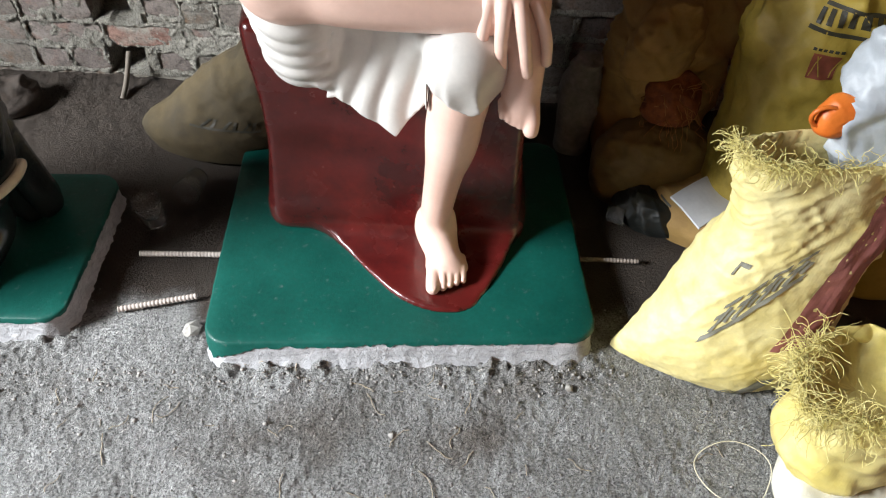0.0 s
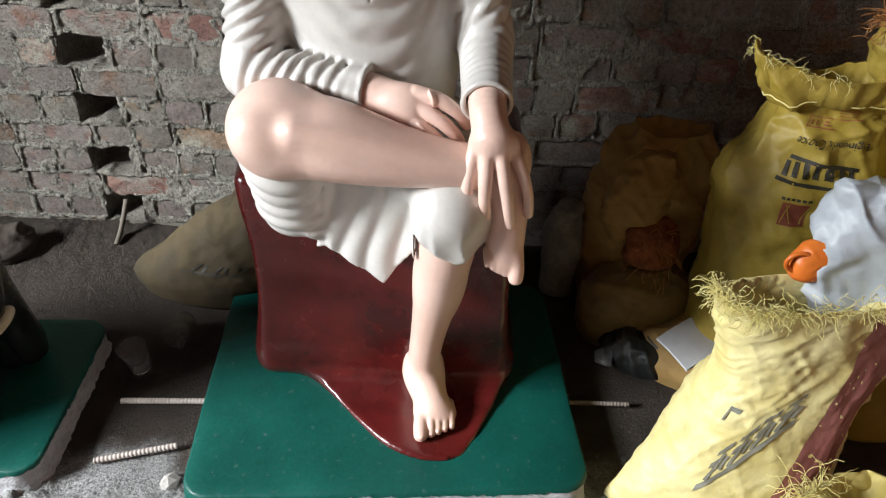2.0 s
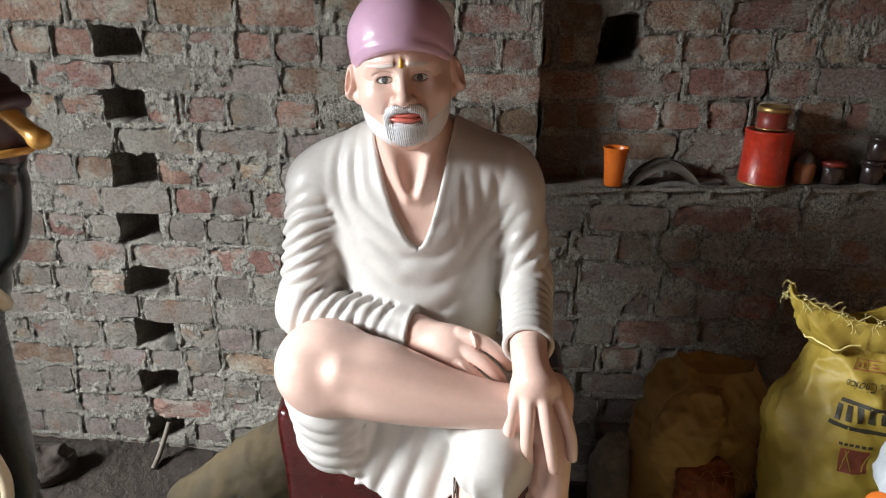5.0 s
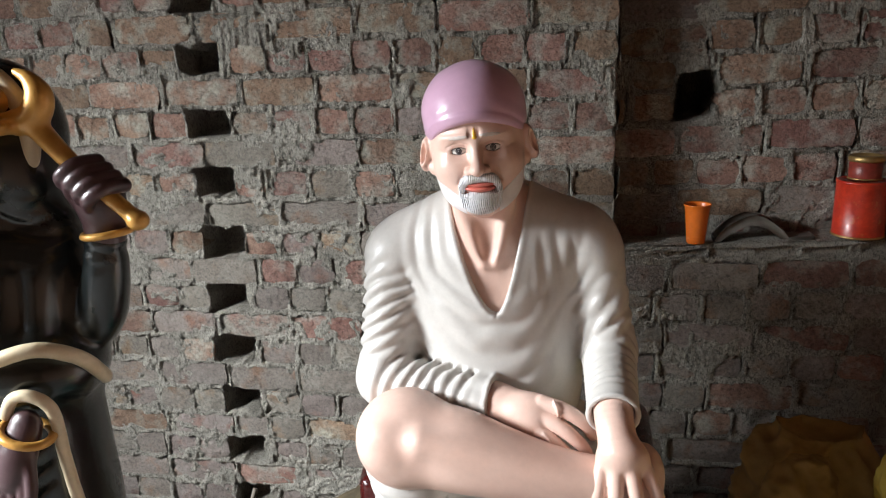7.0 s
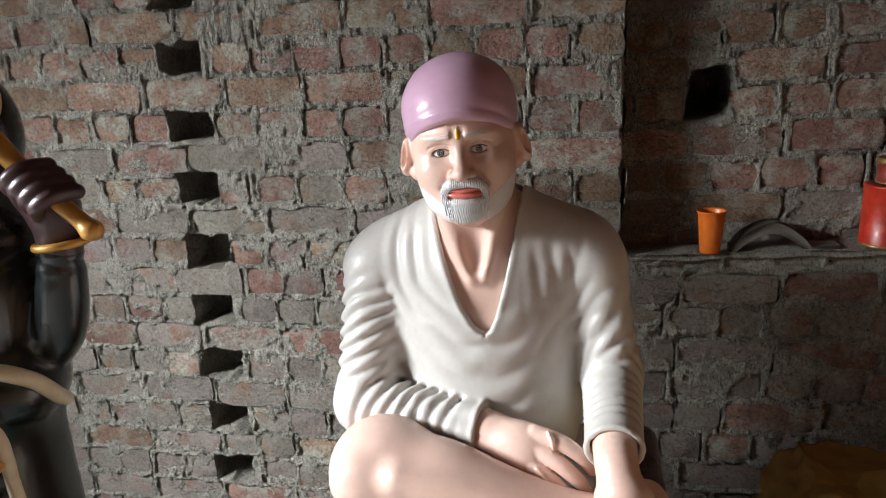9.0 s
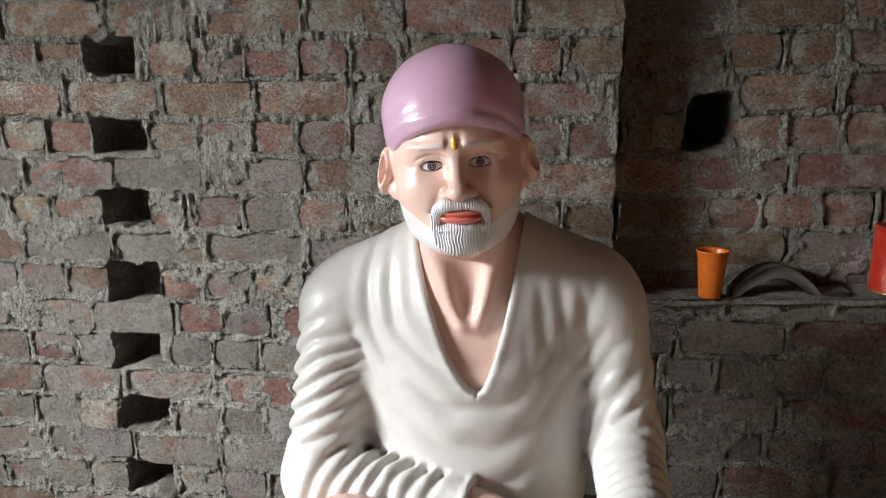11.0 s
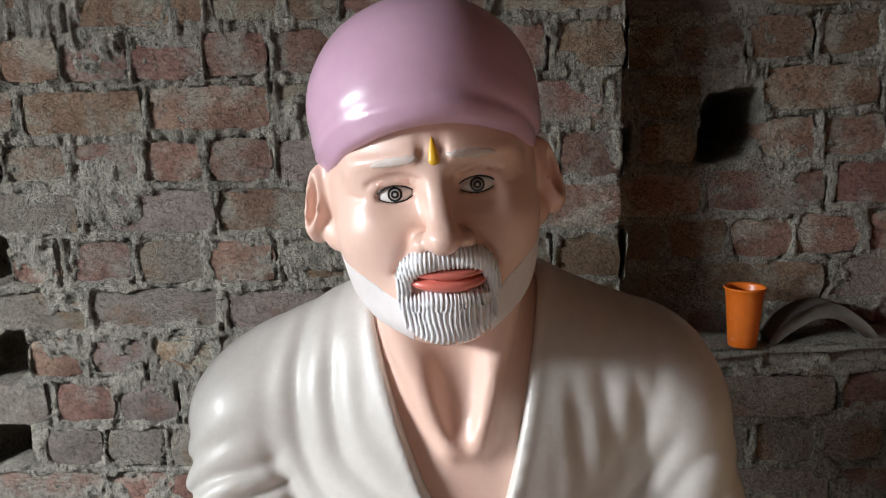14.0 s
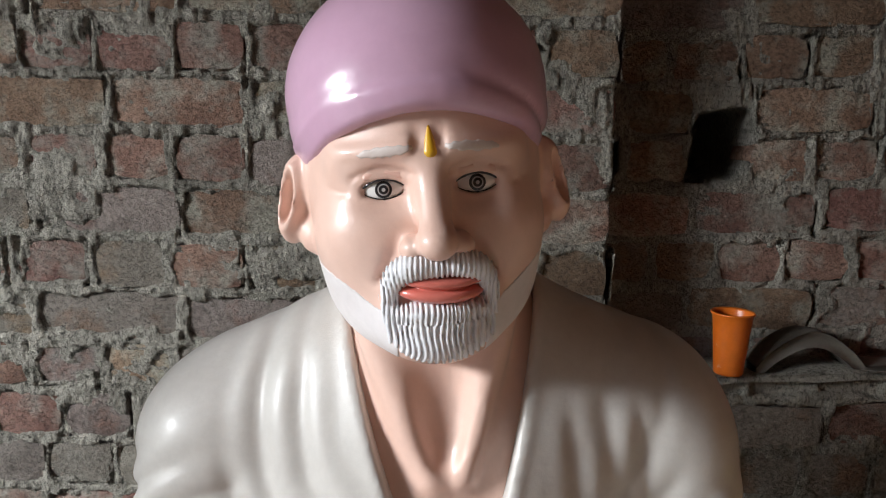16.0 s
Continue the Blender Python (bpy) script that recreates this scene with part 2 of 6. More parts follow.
class Field:
    """A distance field on a grid, to which solids are blended, and which is skinned into quads."""

    def __init__(self, lo, hi, h):
        self.lo, self.h = np.array(lo, float), h
        self.n = [int((b - a) / h) + 2 for a, b in zip(lo, hi)]
        self.ax = [np.float32(lo[i] + h * np.arange(self.n[i])) for i in range(3)]
        self.D = np.full(self.n, 0.2, np.float32)
        self.pad = 0.0

    def grid(self, lo=None, hi=None):
        s = []
        for i in range(3):
            a = 0 if lo is None else max(0, int((lo[i] - self.lo[i]) / self.h))
            b = self.n[i] if hi is None else min(self.n[i], int((hi[i] - self.lo[i]) / self.h) + 2)
            s.append(slice(a, max(a, b)))
        X, Y, Z = self.ax[0][s[0]][:, None, None], self.ax[1][s[1]][None, :, None], self.ax[2][s[2]][None, None, :]
        return tuple(s), X, Y, Z

    def blend(self, d, s, k, cut):
        self.D[s] = -smin(-self.D[s], d, k) if cut else smin(self.D[s], d, k)

    def cap(self, a, b, ra, rb=None, k=0.02, cut=False, flat=None):
        """A tapered capsule; flat=(axis, factor) makes it thinner along that axis."""
        rb = ra if rb is None else rb
        m = max(ra, rb) + k + 0.03 + self.pad
        s, X, Y, Z = self.grid([min(p, q) - m for p, q in zip(a, b)], [max(p, q) + m for p, q in zip(a, b)])
        if min(x.stop - x.start for x in s) <= 0:
            return self
        ba = [q - p for p, q in zip(a, b)]
        px, py, pz = X - a[0], Y - a[1], Z - a[2]
        t = np.clip((px * ba[0] + py * ba[1] + pz * ba[2]) / max(1e-9, sum(c * c for c in ba)), 0, 1)
        qx, qy, qz = px - t * ba[0], py - t * ba[1], pz - t * ba[2]
        f = 1.0
        if flat:
            n, f = flat
            ln = math.sqrt(sum(c * c for c in n))
            n = [c / ln for c in n]
            w = (qx * n[0] + qy * n[1] + qz * n[2]) * (f - 1)
            qx, qy, qz = qx + w * n[0], qy + w * n[1], qz + w * n[2]
        d = np.sqrt(qx * qx + qy * qy + qz * qz) - (ra + (rb - ra) * t)
        self.blend(d / (f if f > 1 else 1.0), s, k, cut)
        return self

    def path(self, pts, k=0.02, flat=None):
        """A limb that runs smoothly through the points, each with its radius."""
        rows = np.array([(*p, r) for p, r in pts], float)
        n = len(rows)
        if n > 2:
            t = np.linspace(0, n - 1, (n - 1) * 5 + 1)
            i = np.clip(t.astype(int), 0, n - 2)
            u = (t - i)[:, None]
            p0, p1, p2, p3 = rows[np.clip(i - 1, 0, None)], rows[i], rows[i + 1], rows[np.clip(i + 2, None, n - 1)]
            rows = 0.5 * (2 * p1 + (p2 - p0) * u + (2 * p0 - 5 * p1 + 4 * p2 - p3) * u ** 2 + (3 * p1 - p0 - 3 * p2 + p3) * u ** 3)
        old, self.pad = self.D, k
        self.D = np.full(self.n, 0.2, np.float32)
        for a, b in zip(rows, rows[1:]):
            self.cap(tuple(a[:3]), tuple(b[:3]), a[3], b[3], 0, flat=flat)
        if n > 2 and max(r for p, r in pts) > 0.035:
            # iron out the seams between the short pieces
            for _ in range(3):
                for axis in range(3):
                    self.D = (0.5 * self.D + 0.25 * (np.roll(self.D, 1, axis) + np.roll(self.D, -1, axis))).astype(np.float32)
        self.pad = 0.0
        self.D = smin(old, self.D, k).astype(np.float32)
        return self

    def ell(self, c, r, k=0.02, cut=False, rot=None):
        m = max(r) + k + 0.03
        s, X, Y, Z = self.grid([v - m for v in c], [v + m for v in c])
        if min(x.stop - x.start for x in s) <= 0:
            return self
        p = [X - c[0], Y - c[1], Z - c[2]]
        if rot:
            R = Euler([radians(v) for v in rot]).to_matrix().transposed()
            p = [R[i][0] * p[0] + R[i][1] * p[1] + R[i][2] * p[2] for i in range(3)]
        k0 = np.sqrt(sum((q / w) ** 2 for q, w in zip(p, r)))
        k1 = np.sqrt(sum((q / (w * w)) ** 2 for q, w in zip(p, r))) + 1e-6
        self.blend(k0 * (k0 - 1) / k1, s, k, cut)
        return self

    def box(self, c, r, rnd, k=0.02, cut=False):
        m = k + 0.03
        s, X, Y, Z = self.grid([v - w - m for v, w in zip(c, r)], [v + w + m for v, w in zip(c, r)])
        q = [np.abs(P - v) - (w - rnd) for P, v, w in zip((X, Y, Z), c, r)]
        out = np.sqrt(sum(np.maximum(v, 0) ** 2 for v in q))
        self.blend(out + np.minimum(np.maximum(np.maximum(q[0], q[1]), q[2]), 0) - rnd, s, k, cut)
        return self

    def skin(self):
        D, S = self.D, self.D < 0
        S[0], S[-1], S[:, 0], S[:, -1], S[:, :, 0], S[:, :, -1] = (False,) * 6
        D = np.where(S, D, np.maximum(D, 1e-5))
        c = np.zeros([v - 1 for v in S.shape], np.int8)
        offs = [(i, j, k) for i in (0, 1) for j in (0, 1) for k in (0, 1)]
        for i, j, k in offs:
            c += S[i:S.shape[0] - 1 + i, j:S.shape[1] - 1 + j, k:S.shape[2] - 1 + k]
        live = (c > 0) & (c < 8)
        idx = np.full(live.shape, -1, np.int32)
        I = np.argwhere(live)
        idx[live] = np.arange(len(I))
        vals = np.stack([D[I[:, 0] + i, I[:, 1] + j, I[:, 2] + k] for i, j, k in offs], 1)
        acc, cnt = np.zeros((len(I), 3)), np.zeros(len(I))
        for a in range(8):
            for b in range(a + 1, 8):
                diff = np.array(offs[b]) - np.array(offs[a])
                if np.abs(diff).sum() != 1:
                    continue
                va, vb = vals[:, a], vals[:, b]
                m = (va < 0) != (vb < 0)
                t = np.where(m, va / np.where(m, va - vb, 1), 0)
                acc += np.where(m[:, None], np.array(offs[a]) + t[:, None] * diff, 0)
                cnt += m
        V = self.lo + self.h * (I + acc / cnt[:, None])
        quads = []
        for ax in range(3):
            o1, o2 = [a for a in range(3) if a != ax]
            lo = [slice(1, -1)] * 3
            hi = [slice(1, -1)] * 3
            lo[ax], hi[ax] = slice(0, -1), slice(1, None)
            A, B = S[tuple(lo)], S[tuple(hi)]
            E = np.argwhere(A != B)
            inside = A[A != B]
            base = E.copy()
            cells = []
            for d1, d2 in ((0, 0), (1, 0), (1, 1), (0, 1)):
                q = base.copy()
                q[:, o1] += d1
                q[:, o2] += d2
                cells.append(idx[q[:, 0], q[:, 1], q[:, 2]])
            Q = np.stack(cells, 1)
            flip = inside if ax != 1 else ~inside
            Q[~flip] = Q[~flip][:, ::-1]
            quads.append(Q)
        return V, np.concatenate(quads)


def joined(name, pieces, materials):
    """One mesh from (verts, quads, material number) pieces."""
    V = np.concatenate([p[0] for p in pieces]).astype(np.float32)
    F, M, at = [], [], 0
    for v, q, m in pieces:
        F.append(q + at)
        M.append(np.full(len(q), m, np.int32))
        at += len(v)
    F, M = np.concatenate(F).astype(np.int32), np.concatenate(M)
    me = bpy.data.meshes.new(name)
    me.vertices.add(len(V))
    me.vertices.foreach_set("co", V.ravel())
    me.loops.add(F.size)
    me.loops.foreach_set("vertex_index", F.ravel())
    me.polygons.add(len(F))
    me.polygons.foreach_set("loop_start", np.arange(0, F.size, 4, dtype=np.int32))
    for m in materials:
        me.materials.append(m)
    me.polygons.foreach_set("material_index", M)
    me.polygons.foreach_set("use_smooth", np.ones(len(F), bool))
    me.update(calc_edges=True)
    me.validate()
    return me


# ---- structure ----
def cuboids(boxes):
    bm = bmesh.new()
    for lo, hi in boxes:
        bmesh.ops.create_cube(bm, size=1, matrix=Matrix.Translation([(a + b) / 2 for a, b in zip(lo, hi)]) @ Matrix.Diagonal([b - a for a, b in zip(lo, hi)] + [1]))
    return bm


def sheet_faces(nu, nv, closed=False):
    i, j = np.meshgrid(np.arange(nu - 1), np.arange(nv if closed else nv - 1), indexing="ij")
    j2 = (j + 1) % nv
    return np.stack([i * nv + j, (i + 1) * nv + j, (i + 1) * nv + j2, i * nv + j2], -1).reshape(-1, 4)


def structure(name, bm, material):
    return tagged(part(name, bm, material), kind="structure")


structure("ground", cuboids([((-40, -40, -0.25), (40, 40, -0.13))]), DIRT)
structure("floor", cuboids([((-2.5, -2.0, -0.13), (1.9, 2.3, -0.03))]), DIRT)
# out of view: ceiling and side walls added to enclose and shape the light
structure("ceiling", cuboids([((-2.7, -2.2, 2.7), (2.1, 2.6, 2.85))]), LOW_BOUNCE)
# jambs and lintel of this unseen wall are set to cut the daylight
structure("wall_west", cuboids([((-2.7, -2.2, -0.13), (-2.5, -1.2, 2.7)), ((-2.7, 1.25, -0.13), (-2.5, 2.6, 2.7)), ((-2.7, -1.2, 2.2), (-2.5, 1.25, 2.7))]), LOW_BOUNCE)
structure("wall_south", cuboids([((-2.5, -2.2, -0.13), (1.9, -2.0, 2.7))]), BOUNCE_FILL)
structure("wall_east", cuboids([((1.9, -2.2, -0.13), (2.1, 2.6, 2.7))]), BOUNCE_FILL)

# brick courses: stretcher and header courses in turn
COURSE, COURSE0 = 0.0862, 0.146 - 2 * 0.0862
JAMB, NICHE_Y = 0.2, 2.205


def ledge(x):
    return 0.966 + 0.04 * np.clip(x - JAMB, 0, 0.9)


def brick_row(rng, k, x0, x1, avoid=()):
    """Bricks of course k as (x, width), leaving out the ranges in avoid."""
    header = k % 2 == 1
    w = 0.104 if header else 0.218
    x = x1
    first = True
    while x > x0:
        ww = w * rng.uniform(0.93, 1.05)
        if first and header and k % 4 == 1:
            ww = w
        if not header and rng.rand() < 0.14:
            ww = 0.104
        a, b = x - ww, x
        hit = [h for h in avoid if a < h[1] - 0.004 and b > h[0] + 0.004]
        if hit:
            h = hit[0]
            if b - h[1] > 0.035:
                yield (h[1] + b) / 2, b - h[1] - 0.006
            x = h[0] - 0.008
            continue
        yield (a + b) / 2, ww
        x = a - rng.uniform(0.008, 0.02)
        first = False


def brick_mesh(rng, header, material):
    """A worn brick about a metre-true size: front face at y = 0 with knocked-off edges."""
    w, h, d = (0.104 if header else 0.218), 0.073, 0.1
    nx, nz = (4, 4) if header else (6, 4)
    V, F = [], []
    for i in range(nx):
        for j in range(nz):
            u, v = i / (nx - 1) - 0.5, j / (nz - 1) - 0.5
            rim = i in (0, nx - 1) or j in (0, nz - 1)
            corner = i in (0, nx - 1) and j in (0, nz - 1)
            pull = 0.009 * corner
            V.append(((w - pull) * u + rng.uniform(-1, 1) * 0.003, (rng.uniform(0.0, 0.004) if rim else rng.uniform(-0.002, 0.002)) + 0.003 * corner,
                      (h - pull) * v + rng.uniform(-1, 1) * 0.0028))
    for i in range(nx - 1):
        for j in range(nz - 1):
            F.append((i * nz + j, (i + 1) * nz + j, (i + 1) * nz + j + 1, i * nz + j + 1))
    loop = [i * nz for i in range(nx)] + [(nx - 1) * nz + j for j in range(1, nz)] + [i * nz + nz - 1 for i in range(nx - 2, -1, -1)] + [j for j in range(nz - 2, 0, -1)]
    n0 = len(V)
    for i in loop:
        V.append((V[i][0] * 1.01, d, V[i][2] * 1.01))
    for a in range(len(loop)):
        b = (a + 1) % len(loop)
        F.append((loop[a], n0 + a, n0 + b, loop[b]))
    me = bpy.data.meshes.new("brick")
    me.from_pydata(V, [], F)
    me.materials.append(material)
    return me


_rb = np.random.RandomState(11)
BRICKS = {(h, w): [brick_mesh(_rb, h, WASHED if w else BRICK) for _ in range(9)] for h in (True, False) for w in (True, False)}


def brick_wall(name, x0, x1, z0, z1, y, holes, seed, tilt=0.0, top=None):
    """A mortar face with pockets, and bricks set in it as parts. holes: (x0, x1, z0, z1, depth)."""
    rng = np.random.RandomState(seed)
    h = 0.0038
    xs, zs = np.arange(x0, x1 + h / 2, h), np.arange(z0, z1 + h / 2, h)
    X, Z = np.meshgrid(xs, zs, indexing="ij")
    rows = []
    for k in range(-1, 22):
        za, zb = COURSE0 + COURSE * k, COURSE0 + COURSE * (k + 1)
        mid = (za + zb) / 2
        if mid > z1 + 0.02 or mid < z0 - 0.03:
            continue
        avoid = [(a, b) for a, b, c, d, e in holes if c < mid + tilt * ((a + b) / 2 - x0) < d]
        for x, w in brick_row(rng, k, x0 - 0.15, x1, avoid):
            if x - w / 2 < x0 - 0.14:
                continue
            rows.append((x, w, mid + tilt * (x - x0) + rng.uniform(-0.003, 0.003), k % 2 == 1, rng.uniform(-0.004, 0.004)))
    # how far each point of the face lies outside the nearest brick
    out, side = np.full(X.shape, 0.03), np.zeros(X.shape)
    for x, w, z, header, p in rows:
        i0, i1 = np.searchsorted(xs, (x - w / 2 - 0.03, x + w / 2 + 0.03))
        j0, j1 = np.searchsorted(zs, (z - 0.07, z + 0.07))
        if i1 > i0 and j1 > j0:
            dx, dz = np.abs(X[i0:i1, j0:j1] - x) - w / 2, np.abs(Z[i0:i1, j0:j1] - z) - 0.0365
            d = np.maximum(dx, dz)
            side[i0:i1, j0:j1] = np.where(d < out[i0:i1, j0:j1], (dx > dz - 0.004) & (X[i0:i1, j0:j1] > x), side[i0:i1, j0:j1])
            out[i0:i1, j0:j1] = np.minimum(out[i0:i1, j0:j1], d)
    joint = step(-0.006, 0.002, out + 0.024 * (fbm(X * 32 + 3, Z * 32 + seed, 0 * X, 4, 0.65) - 0.45))
    n1 = fbm(X * 20, Z * 24 + seed, 0 * X + 1.3, 4, 0.6)
    up = step(1.15, 1.4, Z)
    n2 = fbm(X * 80, Z * 65, 0 * X + seed, 3, 0.65) * (1 - up) + up * fbm(X * 130, Z * 34, 0 * X + seed, 3, 0.65)
    smear = step(0.0, 0.17, 0.03 * step(1.3, 0.85, Z) - 0.52 + fbm(X * 9 + seed, Z * 13, 0 * X + 4.1, 5, 0.65))
    high = joint * (0.0024 + (0.005 - 0.001 * up) * (n1 - 0.5) + (0.011 + 0.003 * up) * (n2 - 0.5)) + (1 - joint) * (-0.009 + smear * (0.0106 + 0.011 * (n2 - 0.45)))
    crack = step(0.0042, 0.001, np.abs(out - 0.002 - 0.006 * (n2 - 0.5))) * (side * step(0.5, 0.6, fbm(X * 13 + 9, Z * 13 + seed, 0 * X, 3)) + 0.5 * step(0.6, 0.7, fbm(X * 16 + 9, Z * 20 + seed, 0 * X, 3)))
    Y = y - high + 0.016 * np.clip(crack, 0, 1)
    for a, b, c, d, e in holes:
        wob = 0.045 * (fbm(X * 20, Z * 20, 0 * X + 2.2, 3) - 0.5)
        inside = step(0.004, -0.004, np.maximum(np.maximum(a - X, X - b), np.maximum(c - Z, Z - d)) + wob)
        Y = Y * (1 - inside) + inside * (y + e + 0.02 * (n1 - 0.5) - 0.25 * e * step(c + 0.03, c, Z))
    Zw = Z if top is None else np.minimum(Z, top(X) + 0.01 * (n1 - 0.5))
    V = np.stack([X, Y, Zw], -1).reshape(-1, 3)
    core = joined(name, [(V, sheet_faces(*X.shape)[:, ::-1], 0)], [MORTAR])
    wall = tagged(new(name, core), kind="structure")
    for x, w, z, header, p in rows:
        if x + w / 2 > x1 + 0.02 or z + 0.03 > z1 + 0.05 or (top is not None and z + 0.04 > float(top(x)) + 0.012):
            continue
        full = 0.104 if w < 0.15 else 0.218
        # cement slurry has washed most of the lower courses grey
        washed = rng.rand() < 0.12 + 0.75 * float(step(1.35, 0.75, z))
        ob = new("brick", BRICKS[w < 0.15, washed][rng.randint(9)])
        ob.parent = wall
        flip = 1 if rng.rand() < 0.5 else -1
        ob.matrix_world = Matrix.LocRotScale((x, y + p - 0.001, z), Euler((radians(rng.uniform(-1.5, 1.5)), 0 if flip > 0 else math.pi, 0 if flip > 0 else 0)), (w / full, 1, 1))
        ob.rotation_euler = Euler((radians(rng.uniform(-1.2, 1.2)), radians(rng.uniform(-0.8, 0.8)) + (0 if flip > 0 else math.pi), 0))
        ob.rotation_euler[2] = radians(rng.uniform(-1.0, 1.0))
    return wall


POCKETS = [(-0.977, -0.862, COURSE0 + COURSE * (k + 0.04), COURSE0 + COURSE * (k + 1.0), 0.118) for k in range(1, 20, 2)]
wob = (0.0, -0.005, 0.004, -0.006, 0.0, 0.003, -0.002, -0.008, -0.012, -0.01)
POCKETS = [(a + w, b + w * 0.6 + (0.01 if i == 7 else 0), c, d, e) for i, ((a, b, c, d, e), w) in enumerate(zip(POCKETS, wob))]
brick_wall("wall_north", -2.08, JAMB, -0.03, 1.78, 2.1, POCKETS, 3)
brick_wall("wall_north_parapet", JAMB, 1.6, -0.03, 1.03, 2.1, [], 8, 0.035, ledge)
brick_wall("wall_north_niche", JAMB - 0.02, 1.6, 0.9, 1.78, NICHE_Y, [(0.36, 0.462, 1.288, 1.412, 0.34)], 14, 0.035)
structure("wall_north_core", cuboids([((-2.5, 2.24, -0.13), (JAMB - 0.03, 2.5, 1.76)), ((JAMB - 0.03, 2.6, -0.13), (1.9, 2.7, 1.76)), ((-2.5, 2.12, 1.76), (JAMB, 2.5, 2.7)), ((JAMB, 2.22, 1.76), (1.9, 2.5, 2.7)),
                                      ((-2.5, 2.12, -0.13), (-2.08, 2.24, 1.76)), ((1.6, 2.12, -0.13), (1.9, 2.6, 1.76))]), LOW_BOUNCE)
# the ragged return of the wall into the niche, and the ledge
ys, zs = np.linspace(2.104, NICHE_Y + 0.02, 18), np.arange(0.93, 1.78, 0.008)
Yj, Zj = np.meshgrid(ys, zs, indexing="ij")
Xj = JAMB - 0.004 + 0.02 * (fbm(Yj * 30, Zj * 25, 0 * Yj, 4) - 0.5) + 0.012 * (np.floor((Zj - COURSE0) / COURSE) % 2)
structure("wall_return", (np.stack([Xj, Yj, Zj], -1).reshape(-1, 3).tolist(), sheet_faces(*Yj.shape).tolist()), MORTAR)
xs, ys = np.arange(JAMB - 0.02, 1.6, 0.008), np.linspace(2.094, NICHE_Y + 0.02, 22)
Xl, Yl = np.meshgrid(xs, ys, indexing="ij")
Zl = ledge(Xl) + 0.014 * (fbm(Xl * 22, Yl * 22, 0 * Xl, 4) - 0.5) - 0.012 * step(2.104, 2.094, Yl)
structure("ledge", (np.stack([Xl, Yl, Zl], -1).reshape(-1, 3).tolist(), sheet_faces(*Xl.shape).tolist()), MORTAR)

# the trodden floor: dust, clods of mortar round the plinths, earth heaped at the wall
BASES = {"main": (-0.019, 1.452, 0.442, 0.352, 4.2), "other": (-1.165, 1.352, 0.39, 0.245, 3.0)}


def base_gap(x, y, spec):
    """Distance to the outline of a plinth in plan."""
    cx, cy, rx, ry, turn = spec
    a = radians(turn)
    u, v = (x - cx) * math.cos(a) + (y - cy) * math.sin(a), -(x - cx) * math.sin(a) + (y - cy) * math.cos(a)
    qx, qy = np.abs(u) - rx + 0.06, np.abs(v) - ry + 0.06
    return np.sqrt(np.maximum(qx, 0) ** 2 + np.maximum(qy, 0) ** 2) + np.minimum(np.maximum(qx, qy), 0) - 0.06


def floor_height(x, y):
    crumb = fbm(x * 34, y * 34, 0 * x + 0.5, 4, 0.6)
    near = np.exp(-np.maximum(np.minimum(base_gap(x, y, BASES["main"]), base_gap(x, y, BASES["other"])), 0) / 0.04)
    front = step(1.22, 1.1, y)
    grit = fbm(x * 95, y * 95, 0 * x, 2)
    sand = fbm(x * 160 + 4, y * 160, 0 * x + 6, 2)
    z = 0.012 * (fbm(x * 6, y * 6, 0 * x + 2.5, 3) - 0.5) + (0.006 + 0.004 * front) * (crumb - 0.5) + (0.003 + 0.009 * front * step(0.4, 0.62, fbm(x * 11 + 5, y * 11, 0 * x, 3))) * np.clip(grit - 0.45, 0, 1) + (0.0025 + 0.0035 * front) * (sand - 0.5)
    z = z + near * (0.003 + 0.08 * np.clip(crumb - 0.45, 0, 1)) * (0.2 + 0.8 * front)
    heap = step(1.55, 2.1, y) * step(-0.5, -0.95, x)
    return z + 0.045 * heap * (0.7 + 0.5 * (crumb - 0.5)) + 0.016 * step(1.85, 2.1, y)


xs, ys = np.arange(-1.75, 1.3, 0.005), np.arange(0.5, 2.12, 0.005)
Xf, Yf = np.meshgrid(xs, ys, indexing="ij")
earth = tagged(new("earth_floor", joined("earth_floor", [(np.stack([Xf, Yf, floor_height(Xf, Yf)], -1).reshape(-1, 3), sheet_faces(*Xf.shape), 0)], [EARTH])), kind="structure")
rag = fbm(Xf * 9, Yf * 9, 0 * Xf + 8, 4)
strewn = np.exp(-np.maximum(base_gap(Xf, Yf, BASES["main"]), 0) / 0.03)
# dark earth from the plinths back; its tone also holds the statues' shade
soil_shade = step(1.13, 1.24, Yf + 0.05 * Xf * (Xf < 0) - 0.06 * (Xf > 0.3) + 0.22 * (rag - 0.5)) * (1 - 0.55 * step(0.45, 0.8, strewn + 0.5 * (rag - 0.5)))
attr = earth.data.attributes.new("soil_shade", "FLOAT", "POINT")
attr.data.foreach_set("value", soil_shade.ravel().astype(np.float32))


